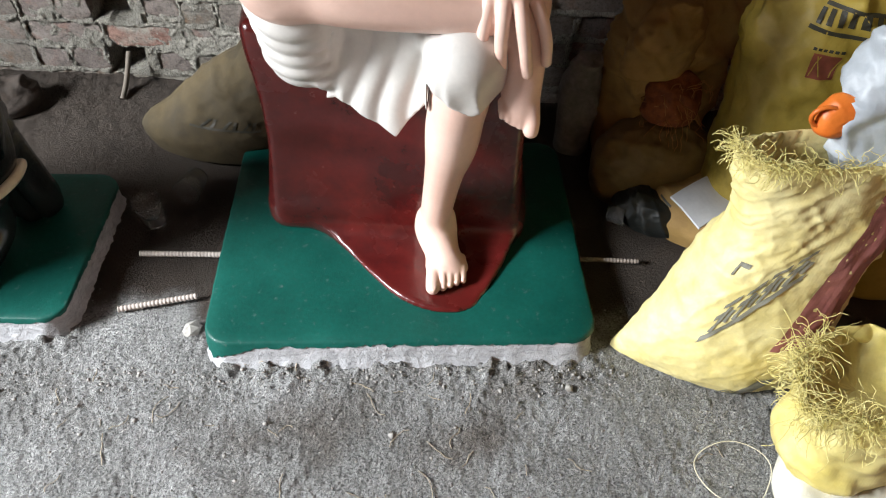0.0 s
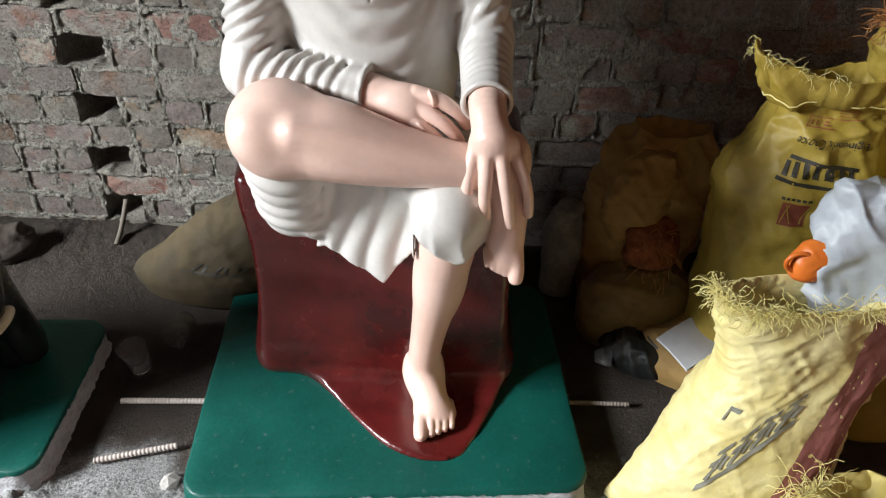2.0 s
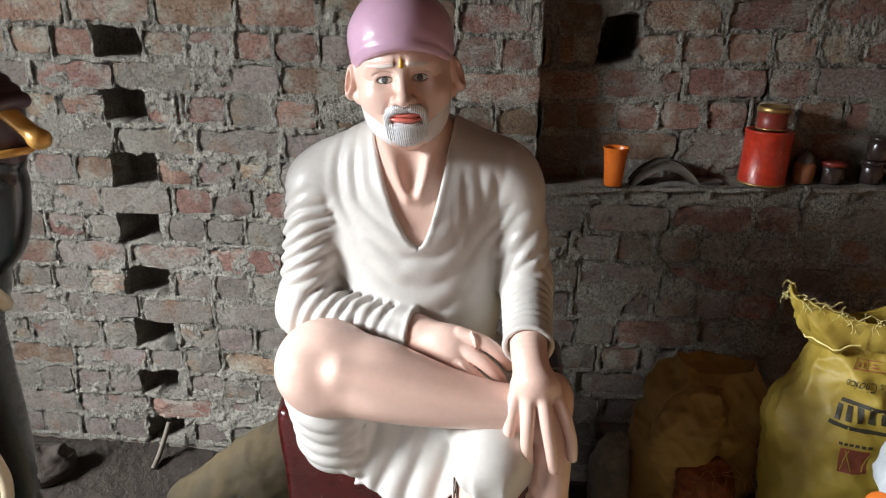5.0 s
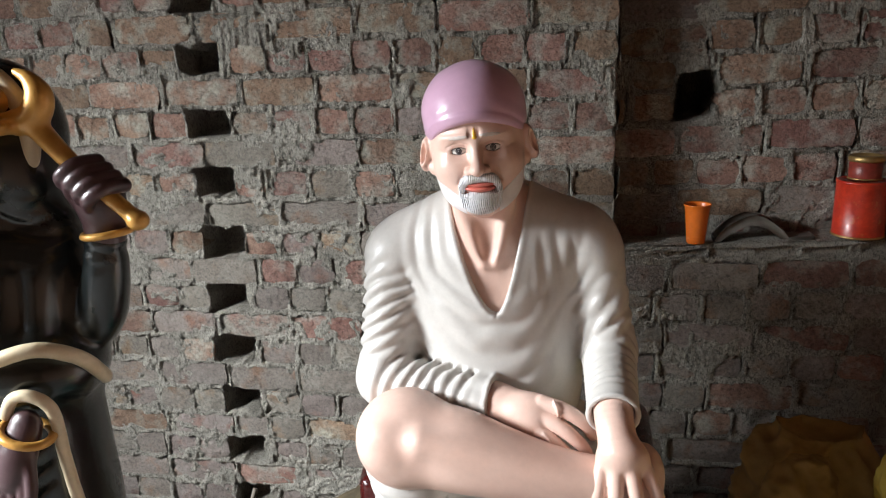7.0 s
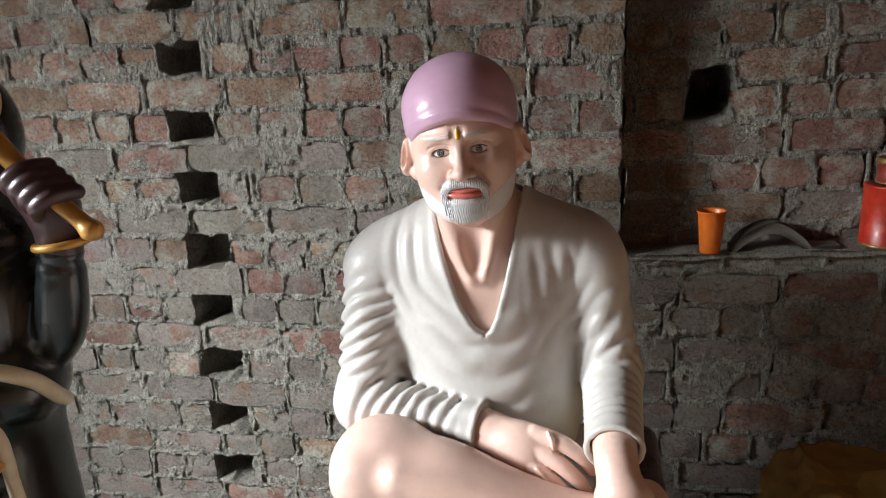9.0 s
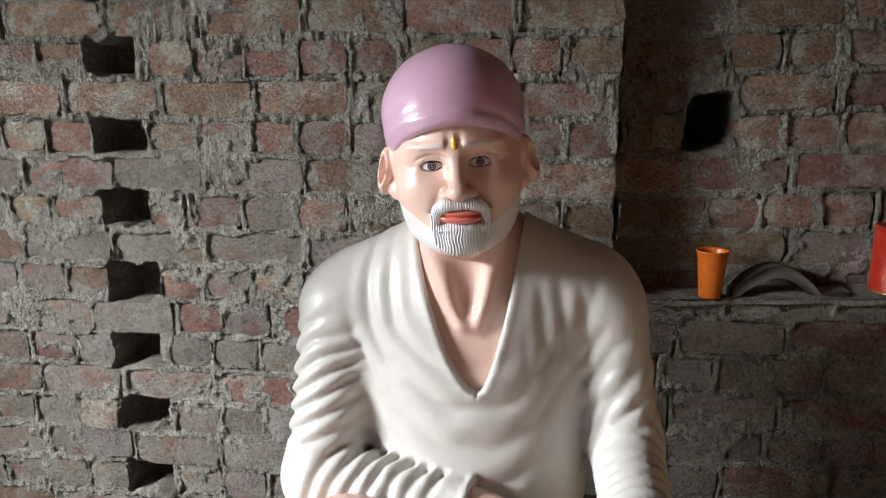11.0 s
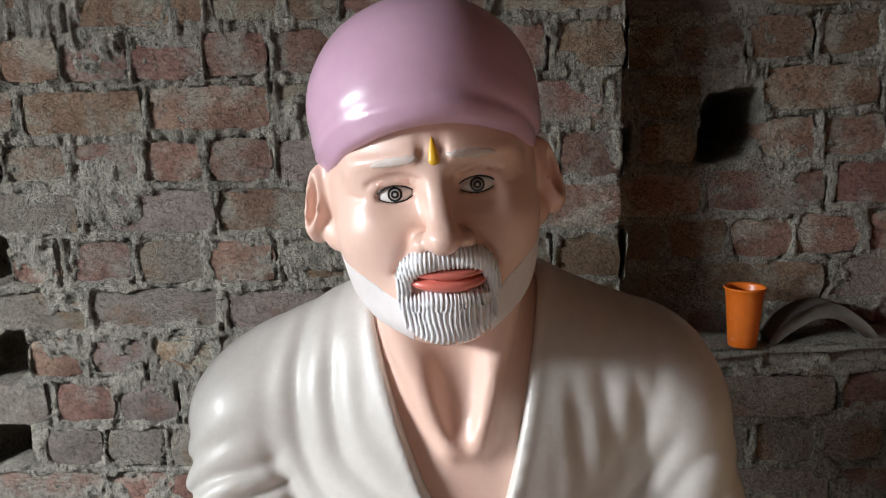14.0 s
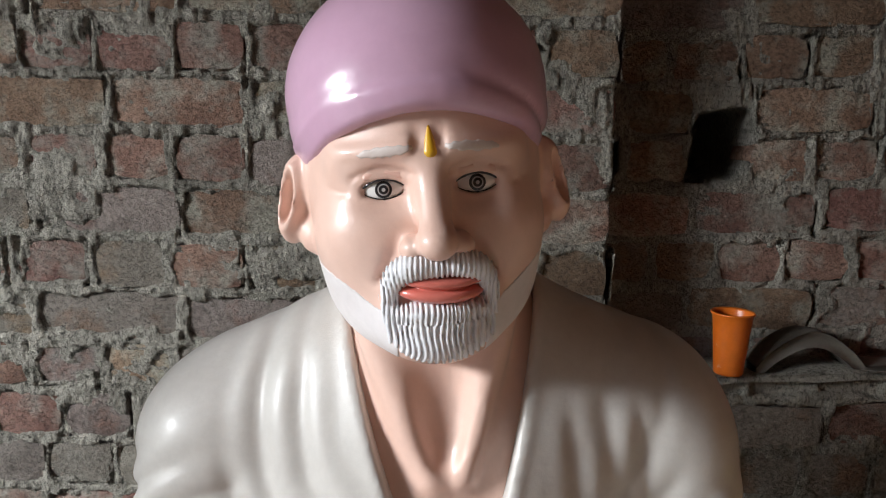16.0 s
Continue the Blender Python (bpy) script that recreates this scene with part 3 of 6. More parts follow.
def plinth(name, spec, label, seed, height=0.07):
    """A low slab with rounded corners: rough plaster sides, painted top that laps over the edge."""
    cx, cy, rx, ry, turn = spec
    n = 420
    th = np.linspace(0, 2 * np.pi, n, endpoint=False)
    a = radians(turn)
    dirs = np.stack([np.cos(th), np.sin(th)], 1)
    rad = np.zeros(n)
    for i in range(n):
        lo, hi = 0.05, 1.0
        for _ in range(30):
            m = (lo + hi) / 2
            g = base_gap(np.array(cx + m * dirs[i, 0]), np.array(cy + m * dirs[i, 1]), spec)
            lo, hi = (m, hi) if g < 0 else (lo, m)
        rad[i] = lo
    E = dirs * rad[:, None]
    thing = new(name)
    thing.location = (cx, cy, 0)
    wob = fbm(E[:, 0] * 40 + seed, E[:, 1] * 40, 0 * th, 4, 0.65) - 0.5
    rough = lambda f: fbm(E[:, 0] * 110 + f, E[:, 1] * 110, 0 * th + f, 3, 0.6) - 0.5

    # the front leans back a little from the floor up
    lean = 0.024 * step(-0.16, -0.3, E[:, 1])

    def ring(off, z, jag, zj):
        r = rad + off + jag * wob + 0.4 * jag * rough(z * 100)
        return np.stack([dirs[:, 0] * r, dirs[:, 1] * r + lean * np.clip(z / height, 0, 1), z + zj * rough(z * 70 + 3)], 1)

    side = [ring(0.01, -0.02, 0.02, 0.0), ring(0.006, 0.004, 0.018, 0.012), ring(0.0, 0.014, 0.01, 0.008), ring(0.0, 0.03, 0.005, 0.004), ring(0.0, 0.042, 0.003, 0.003), ring(0.0, height - 0.012, 0.003, 0.0), ring(-0.006, height - 0.004, 0.002, 0)]
    part("plaster_body", (np.concatenate(side).tolist(), sheet_faces(len(side), n, True)[:, ::-1].tolist()), PLASTER, thing, "chipped white plaster sides")
    lap = height - 0.011 + 0.016 * wob + 0.012 * rough(9) - 0.035 * np.exp(-((th - np.arctan2(-ry, -rx) - 2 * np.pi - a) / 0.1) ** 2) * (1 + rough(5))
    top = [np.stack([dirs[:, 0] * (rad + 0.0025), dirs[:, 1] * (rad + 0.0025) + lean * np.clip(lap / height, 0, 1) - 0.0015 * (lean > 0.01), lap], 1), ring(0.0025, height - 0.006, 0.003, 0), ring(0.001, height - 0.001, 0.003, 0), ring(-0.004, height + 0.0005, 0.002, 0)]
    for f in (0.93, 0.85, 0.75, 0.64, 0.52, 0.4, 0.28, 0.15, 0.02):
        P = (E + np.stack([0 * lean, lean], 1)) * f
        top.append(np.stack([P[:, 0], P[:, 1], height + 0.0015 + 0.004 * (fbm(P[:, 0] * 9 + seed, P[:, 1] * 9, 0 * th, 3) - 0.5)], 1))
    part("painted_top", (np.concatenate(top).tolist(), sheet_faces(len(top), n, True)[:, ::-1].tolist()), GREEN, thing, "glossy bottle-green painted top")
    return tagged(thing, label, "statue base")


plinth("statue_base", BASES["main"], "green-topped plaster slab with chipped white edge under the seated statue", 1.0)
plinth("statue_base", BASES["other"], "green-topped plaster slab carrying the black statue", 6.0)


# ---- the seated statue ----
HEAD = Matrix.Translation((-0.067, 1.432, 1.318)) @ pose(0, 0, 0, 0, 0, 5.5) @ pose(0, 0, 0, 0, -5.5, 0)


def head_pieces():
    """Face, cap, beard and features, in the head's own axes: x to its side, y backwards, z up from between the eyes."""
    out = []
    f = Field((-0.125, -0.07, -0.23), (0.125, 0.2, 0.17), 0.0024)
    f.ell((0, 0.078, 0.045), (0.079, 0.096, 0.09), 0)
    f.ell((0, 0.062, -0.02), (0.081, 0.076, 0.1), 0.03)
    f.ell((0, 0.046, -0.07), (0.064, 0.058, 0.05), 0.03)
    f.ell((0, 0.006, -0.092), (0.03, 0.022, 0.022), 0.03)
    for s in (-1, 1):
        f.ell((s * 0.042, 0.018, -0.03), (0.026, 0.026, 0.022), 0.03)
        f.cap((s * 0.014, -0.004, 0.02), (s * 0.05, 0.008, 0.018), 0.011, 0.009, 0.018)
        f.ell((s * 0.029, -0.02, -0.001), (0.02, 0.013, 0.0125), 0.012, cut=True)
        f.ell((s * 0.0295, 0.0085, -0.001), (0.021, 0.0175, 0.0145), 0.006)
        f.cap((s * 0.013, -0.006, 0.0075), (s * 0.046, 0.002, 0.0055), 0.0022, 0.0018, 0.004)
        f.ell((s * 0.029, -0.0125, -0.0015), (0.0165, 0.0135, 0.0064), 0.0012, cut=True)
    f.path([((0, -0.0105, 0.018), 0.0088), ((0, -0.0195, -0.006), 0.0095), ((0, -0.0325, -0.031), 0.0105)], 0.01)
    f.ell((0, -0.0355, -0.0335), (0.0115, 0.0115, 0.0095), 0.007)
    for s in (-1, 1):
        f.ell((s * 0.0148, -0.0225, -0.0362), (0.009, 0.0125, 0.0082), 0.0035)
        f.ell((s * 0.0075, -0.03, -0.045), (0.0042, 0.005, 0.005), 0.003, cut=True)
        f.cap((s * 0.0065, -0.0225, 0.028), (s * 0.0082, -0.0235, 0.05), 0.0034, 0.0022, 0.004, cut=True)
        f.cap((s * 0.023, -0.02, -0.033), (s * 0.036, -0.007, -0.056), 0.0008, 0.0004, 0.008, cut=True)
        f.ell((s * 0.0925, 0.072, -0.009), (0.0115, 0.021, 0.0335), 0.011, rot=(8, s * -14, s * 25))
        f.ell((s * 0.0995, 0.059, -0.005), (0.0065, 0.013, 0.02), 0.005, cut=True, rot=(8, s * -14, s * 25))
        f.ell((s * 0.083, 0.066, -0.036), (0.008, 0.011, 0.011), 0.01)
    # lid creases and lines at the outer corners of the eyes
    S, X, Y, Z = f.grid()
    ax = np.abs(X)
    fold = 0.0118 - 0.0055 * ((ax - 0.029) / 0.02) ** 2
    f.D = (f.D + 0.0017 * np.exp(-((Z - fold) / 0.0016) ** 2) * step(0.023, 0.018, np.abs(ax - 0.029)) * step(0.03, 0.02, Y)
           + 0.0013 * np.exp(-((Z + 0.0025 - 0.2 * (ax - 0.05)) / 0.0014) ** 2) * step(0.05, 0.053, ax) * step(0.066, 0.06, ax) * step(0.04, 0.03, Y)).astype(np.float32)
    brow = np.exp(-((Z - 0.0225 - 0.06 * np.clip(0.032 - ax, 0, 1)) / 0.0048) ** 4) * step(0.009, 0.013, ax) * step(0.062, 0.05, ax) * step(0.045, 0.03, Y)
    f.D = (f.D - 0.0022 * brow).astype(np.float32)
    face = f.D.copy()
    f.path([((0, 0.09, -0.05), 0.055), ((0, 0.1, -0.12), 0.053), ((0.0, 0.11, -0.17), 0.052)], 0.02)
    out.append((*f.skin(), 0))
    S, X, Y, Z = f.grid()

    # white beard painted along the jaw, and pink on the lids
    fine = face[:, :54]
    for axis in range(3):
        d = np.moveaxis(fine, axis, 0)
        both = np.empty((2 * len(d) - 1, *d.shape[1:]), np.float32)
        both[::2], both[1::2] = d, (d[1:] + d[:-1]) / 2
        fine = np.moveaxis(both, 0, axis)
    half = f.h / 2
    b = Field(f.lo, f.lo + half * (np.array(fine.shape) - 1.6), half)
    S, Xf, Yf, Zf = b.grid()
    ax = np.abs(Xf)
    line = -0.042 - 0.75 * np.clip(0.083 - ax, 0, 0.05) + 0.0022 * (vnoise(Xf * 190, Yf * 190, Zf * 60) - 0.5)
    jaw = np.maximum(Zf - line, np.maximum(np.maximum(Yf - 0.048, ax - 0.083), 0.028 - ax))
    # short pale hairs brushed along the brows
    hair = 0.0005 * np.sin(900 * (ax + 0.8 * Zf) + 6 * vnoise(Xf * 60, Yf * 60, Zf * 60))
    rise = 0.0215 + 0.06 * np.clip(0.032 - ax, 0, 1) - 0.12 * np.clip(ax - 0.036, 0, 1)
    brows = np.maximum(np.abs(Zf - rise) - 0.0038 * np.sqrt(np.clip(1 - ((ax - 0.0265) / 0.0185) ** 2, 0, 1)) + 0.0004 + hair, Yf - 0.03)
    for paint, slot in ((jaw, 12), (brows, 13)):
        b.D = np.maximum(fine - 0.0004, paint).astype(np.float32)
        out.append((*b.skin(), slot))
    ax = np.abs(X)
    p = Field(f.lo, f.lo + f.h * (np.array(f.n) - 2), f.h)
    u = (ax - 0.029) / 0.017
    lid = np.maximum(0.0015 + 0.0042 * (1 - u * u) - Z, Z - fold - 0.0005)
    p.D = np.maximum(np.maximum(face - 0.0002, lid), np.maximum(np.abs(u) - 0.82, Y - 0.02) * 0.02).astype(np.float32)
    out.append((*p.skin(), 11))

    # the cap, with a rolled band and slack folds
    c = Field((-0.115, -0.06, -0.04), (0.115, 0.21, 0.18), 0.003)
    c.ell((0, 0.08, 0.058), (0.093, 0.108, 0.086), 0)
    s, X, Y, Z = c.grid()
    edge = 0.044 - 4.2 * X * X - 0.16 * np.clip(Y, 0, 1)
    band = step(0.0, 0.006, Z - edge) * (1 - step(0.014, 0.021, Z - edge - 2.0 * np.clip(-X, 0, 1) * 0.05))
    band2 = step(0.019, 0.026, Z - edge) * (1 - step(0.032, 0.05, Z - edge)) * step(0.02, 0.07, np.abs(X))
    c.D = (c.D - 0.0034 * band - 0.0026 * band2 - 0.0012 * (vnoise(X * 30, Y * 30, Z * 30) - 0.5)).astype(np.float32)
    c.D = -smin(-c.D, -(edge - Z), 0.003)
    out.append((*c.skin(), 3))

    # moustache, strip under the lip and goatee, combed with grooves
    g = Field((-0.052, -0.052, -0.128), (0.052, 0.03, -0.034), 0.001)
    for s in (-1, 1):
        g.path([((s * 0.004, -0.0285, -0.0475), 0.0072), ((s * 0.016, -0.0275, -0.0475), 0.0088), ((s * 0.026, -0.0215, -0.0535), 0.0082),
                ((s * 0.0315, -0.0155, -0.066), 0.006), ((s * 0.0325, -0.0115, -0.08), 0.0042), ((s * 0.031, -0.0105, -0.096), 0.003)], 0.005)
    g.ell((0, -0.002, -0.094), (0.033, 0.026, 0.0215), 0.004)
    g.ell((0, -0.016, -0.0775), (0.03, 0.0145, 0.0085), 0.006)
    g.ell((0, -0.006, -0.0855), (0.031, 0.0225, 0.01), 0.005)
    s, X, Y, Z = g.grid()
    lower = step(-0.083, -0.086, Z)
    comb = X * np.where(Z < -0.0845, 850, 1050) * (1 - 3.0 * np.clip(-0.083 - Z, 0, 1)) + 0.8 * np.sin(Z * 190 + X * 60) + 4.5 * vnoise(X * 70, Y * 30, Z * 28)
    g.D = (g.D + (0.0011 + 0.0026 * vnoise(X * 230, Y * 40, Z * 45)) * (1 + 0.35 * lower) * (1 - np.abs(np.sin(comb))) ** 1.3 * step(0.0, 0.004, -Y + 0.012) - 0.0007).astype(np.float32)
    out.append((*g.skin(), 2))
    m = Field((-0.04, -0.05, -0.085), (0.04, 0.02, -0.045), 0.0011)
    m.ell((0, -0.0182, -0.0588), (0.029, 0.0165, 0.0054), 0)
    m.ell((0, -0.0172, -0.0664), (0.0275, 0.0166, 0.0068), 0.002)
    s, X, Y, Z = m.grid()
    m.D = (m.D + 0.0009 * np.exp(-((Z + 0.0628 - 3 * X * X) / 0.0009) ** 2)).astype(np.float32)
    lips, quads = m.skin()
    lips[:, 2] += -0.07 * lips[:, 0] + 2.6 * lips[:, 0] ** 2
    out.append((lips, quads, 4))

    # eyes: a white ball with a ringed iris on it
    for sx in (-1, 1):
        e = Field((sx * 0.029 - 0.023, -0.02, -0.02), (sx * 0.029 + 0.023, 0.028, 0.02), 0.0012)
        ctr = (sx * 0.0292, 0.0085, -0.0012)
        e.ell(ctr, (0.0185, 0.0162, 0.014), 0)
        out.append((*e.skin(), 5))
        for n, (rad, mat, lift) in enumerate(((0.0053, 6, 0.0004), (0.0037, 7, 0.0007), (0.0029, 6, 0.0010), (0.0012, 7, 0.0013))):
            th = np.linspace(0, 2 * np.pi, 25)[:-1]
            ring = [(0.0, 0.0)] + [(rad * np.cos(t), rad * np.sin(t)) for t in th]
            V = []
            for x, z in ring:
                V.append((ctr[0] + x, ctr[1] - 0.0162 * math.sqrt(max(0, 1 - (x / 0.0185) ** 2 - (z / 0.014) ** 2)) - lift, ctr[2] + z))
            q = [(0, 1 + i, 1 + i + 1, 1 + (i + 2) % 24) for i in range(0, 24, 2)]
            out.append((np.array(V), np.array(q), mat))
    # lash lines round the eyes
    for sx in (-1, 1):
        l = Field((sx * 0.029 - 0.022, -0.02, -0.014), (sx * 0.029 + 0.022, 0.012, 0.014), 0.0008)
        for up in (1, -1):
            pts = []
            for i in range(9):
                u = -1 + i / 4
                x = sx * 0.029 + 0.0155 * u
                z = -0.0015 + up * (0.0064 if up > 0 else 0.0056) * (1 - u * u)
                y = 0.0085 - 0.0172 * math.sqrt(max(0.1, 1 - ((x - sx * 0.0292) / 0.02) ** 2 - (z / 0.016) ** 2))
                pts.append(((x, y, z), 0.0009 if up > 0 else 0.0006))
            l.path(pts, 0.0005)
        out.append((*l.skin(), 6))
    # saffron mark on the brow
    def front(x, z):
        col = face[int((x - f.lo[0]) / f.h), :, int((z - f.lo[2]) / f.h)]
        return f.lo[1] + f.h * int(np.argmax(col < 0))

    t = Field((-0.012, -0.05, 0.005), (0.012, 0.01, 0.05), 0.001)
    t.cap((0.0005, front(0, 0.02) + 0.0022, 0.02), (0.0005, front(0, 0.036) + 0.0008, 0.036), 0.005, 0.001, 0)
    out.append((*t.skin(), 8))
    R = np.array(HEAD.to_3x3())
    return [(v @ R.T + np.array(HEAD.translation), q, mat) for v, q, mat in out]


def torso(f, inset, k=0.05):
    f.ell((-0.06, 1.585, 1.02), (0.178 - inset, 0.138 - inset, 0.21), 0)
    f.cap((-0.235, 1.57, 1.105), (0.118, 1.57, 1.118), 0.062 - inset, None, 0.07)
    for a in ((-0.2, 1.57, 1.13), (0.09, 1.57, 1.145)):
        f.cap(a, (-0.058, 1.56, 1.2), 0.042 - inset, 0.05 - inset, 0.05)
    f.ell((-0.05, 1.575, 0.84), (0.165 - inset, 0.135 - inset, 0.2), k)


def finger(f, pts, r0, r1, k=0.006):
    n = len(pts) - 1
    f.path([(p, r0 + (r1 - r0) * i / n) for i, p in enumerate(pts)], k)


def body_skin():
    out = []
    # chest and neck in the opening of the tunic
    f = Field((-0.3, 1.4, 0.92), (0.22, 1.75, 1.28), 0.004)
    torso(f, 0.013)
    f.path([((-0.066, 1.525, 1.25), 0.054), ((-0.058, 1.54, 1.16), 0.06)], 0.04)
    for a, b in (((-0.117, 1.487, 1.225), (-0.062, 1.461, 1.105)), ((-0.013, 1.484, 1.23), (-0.042, 1.461, 1.105))):
        f.cap(a, b, 0.0105, 0.004, 0.026)
    f.ell((-0.055, 1.455, 1.16), (0.015, 0.02, 0.045), 0.02, cut=True)
    f.cap((-0.045, 1.444, 1.1), (-0.045, 1.434, 0.98), 0.004, 0.003, 0.025, cut=True)
    out.append((*f.skin(), 0))

    # the crossed leg: knee, shin and the hanging foot
    f = Field((-0.32, 1.2, 0.5), (0.32, 1.5, 0.95), 0.0035)
    f.ell((-0.2, 1.345, 0.812), (0.083, 0.085, 0.082), 0)
    f.path([((-0.175, 1.34, 0.81), 0.076), ((-0.1, 1.327, 0.805), 0.073), ((-0.04, 1.318, 0.796), 0.064), ((0.02, 1.312, 0.787), 0.054), ((0.08, 1.31, 0.779), 0.046), ((0.13, 1.312, 0.773), 0.042), ((0.19, 1.315, 0.768), 0.041)], 0.03)
    f.path([((-0.2, 1.37, 0.8), 0.08), ((-0.17, 1.5, 0.72), 0.09)], 0.03)
    f.ell((-0.225, 1.285, 0.83), (0.034, 0.026, 0.036), 0.03)
    f.cap((-0.15, 1.268, 0.85), (0.16, 1.282, 0.785), 0.013, 0.003, 0.035)
    f.path([((0.2, 1.325, 0.77), 0.046), ((0.214, 1.315, 0.7), 0.04), ((0.216, 1.3, 0.63), 0.037), ((0.217, 1.29, 0.59), 0.034)], 0.025, flat=((0.1, 1, 0.1), 1.15))
    f.ell((0.215, 1.345, 0.78), (0.035, 0.04, 0.045), 0.02)
    finger(f, [(0.236, 1.283, 0.605), (0.24, 1.272, 0.58), (0.24, 1.266, 0.563)], 0.016, 0.0145)
    for i in range(4):
        x = 0.219 - 0.0115 * i
        finger(f, [(x, 1.284, 0.61), (x, 1.272, 0.587 + 0.004 * i), (x, 1.268, 0.572 + 0.006 * i)], 0.0095, 0.0075 - 0.0006 * i, 0.004)
    out.append((*f.skin(), 0))

    # the standing leg and foot
    f = Field((-0.04, 1.2, 0.06), (0.22, 1.53, 0.7), 0.0035)
    f.path([((0.112, 1.31, 0.68), 0.06), ((0.108, 1.315, 0.6), 0.057), ((0.1, 1.33, 0.52), 0.053), ((0.092, 1.345, 0.44), 0.048), ((0.079, 1.375, 0.32), 0.04), ((0.068, 1.402, 0.2), 0.037), ((0.066, 1.42, 0.14), 0.04)], 0.025)
    f.ell((0.1, 1.365, 0.5), (0.05, 0.055, 0.11), 0.03)
    f.path([((0.064, 1.45, 0.115), 0.04), ((0.078, 1.38, 0.12), 0.043), ((0.096, 1.335, 0.104), 0.039)], 0.045)
    f.ell((0.1, 1.32, 0.1), (0.05, 0.036, 0.025), 0.02)
    f.ell((0.034, 1.415, 0.165), (0.008, 0.016, 0.02), 0.025)
    f.ell((0.102, 1.41, 0.172), (0.008, 0.016, 0.02), 0.025)
    finger(f, [(0.07, 1.32, 0.102), (0.068, 1.285, 0.1), (0.069, 1.258, 0.096)], 0.0175, 0.0165)
    for i in range(4):
        x, y = 0.0925 + 0.0155 * i, 1.262 + 0.008 * i
        finger(f, [(x - 0.006, y + 0.06, 0.105), (x - 0.002, y + 0.028, 0.108), (x, y, 0.094)], 0.0112, 0.009 - 0.0005 * i, 0.002)
    for i in range(5):
        x, y, r = ((0.07, 1.242, 0.009), (0.0925, 1.2535, 0.0055), (0.108, 1.2615, 0.005), (0.1235, 1.27, 0.0047), (0.139, 1.2785, 0.0043))[i]
        f.ell((x, y + 0.004, 0.1065 if i == 0 else 0.1), (r, r * 0.9, 0.0035), 0.001)
    out.append((*f.skin(), 0))

    # the resting hand, and the hand laid over the ankle
    f = Field((-0.09, 1.31, 0.72), (0.17, 1.48, 0.93), 0.0025)
    f.path([((-0.085, 1.425, 0.862), 0.034), ((-0.045, 1.418, 0.859), 0.035), ((-0.015, 1.408, 0.853), 0.035), ((0.03, 1.395, 0.84), 0.036)], 0.015, flat=((0.2, -0.6, 0.8), 1.2))
    f.ell((0.03, 1.393, 0.838), (0.05, 0.03, 0.045), 0.02, rot=(0, 25, 0))
    finger(f, [(0.045, 1.388, 0.872), (0.088, 1.376, 0.864), (0.12, 1.377, 0.84), (0.134, 1.386, 0.815)], 0.0145, 0.0105, 0.003)
    finger(f, [(0.05, 1.377, 0.85), (0.088, 1.363, 0.832), (0.115, 1.363, 0.806), (0.126, 1.372, 0.783)], 0.0145, 0.0105, 0.002)
    finger(f, [(0.042, 1.367, 0.826), (0.076, 1.353, 0.806), (0.1, 1.353, 0.781), (0.109, 1.36, 0.762)], 0.014, 0.01, 0.002)
    finger(f, [(0.024, 1.362, 0.806), (0.053, 1.348, 0.786), (0.073, 1.348, 0.765), (0.08, 1.354, 0.75)], 0.013, 0.0095, 0.002)
    f.path([((0.066, 1.372, 0.885), 0.003), ((0.073, 1.363, 0.874), 0.0034), ((0.075, 1.364, 0.86), 0.003)], 0.002)
    f.path([((0.05, 1.352, 0.83), 0.0028), ((0.062, 1.345, 0.82), 0.0032), ((0.07, 1.346, 0.805), 0.0028)], 0.003)
    out.append((*f.skin(), 0))
    f = Field((0.1, 1.22, 0.64), (0.3, 1.42, 0.95), 0.0025)
    f.path([((0.166, 1.37, 0.885), 0.034), ((0.168, 1.325, 0.868), 0.032), ((0.176, 1.292, 0.835), 0.033)], 0.02, flat=((0, 0.8, 0.6), 1.25))
    f.ell((0.182, 1.292, 0.83), (0.04, 0.024, 0.032), 0.015)
    finger(f, [(0.15, 1.295, 0.83), (0.142, 1.276, 0.79), (0.139, 1.276, 0.752), (0.139, 1.284, 0.722)], 0.0128, 0.0098, 0.006)
    finger(f, [(0.168, 1.283, 0.828), (0.168, 1.264, 0.78), (0.17, 1.266, 0.73), (0.174, 1.28, 0.688)], 0.0135, 0.01, 0.006)
    finger(f, [(0.19, 1.283, 0.828), (0.2, 1.264, 0.78), (0.211, 1.264, 0.728), (0.22, 1.276, 0.678)], 0.0135, 0.01, 0.006)
    finger(f, [(0.212, 1.292, 0.82), (0.232, 1.28, 0.78), (0.246, 1.282, 0.735), (0.252, 1.292, 0.692)], 0.0125, 0.0092, 0.006)
    for x, y, z in ((0.139, 1.2745, 0.727), (0.174, 1.2705, 0.694), (0.22, 1.2665, 0.684)):
        f.ell((x, y, z), (0.0062, 0.0025, 0.0078), 0.0008)
    out.append((*f.skin(), 0))
    return out


def crease(ph):
    """Broad round ridges between narrow valleys, once for each whole step of ph."""
    return np.clip(1.03 - np.sqrt(np.sin(np.pi * ph) ** 2 + 0.05), 0, 1)


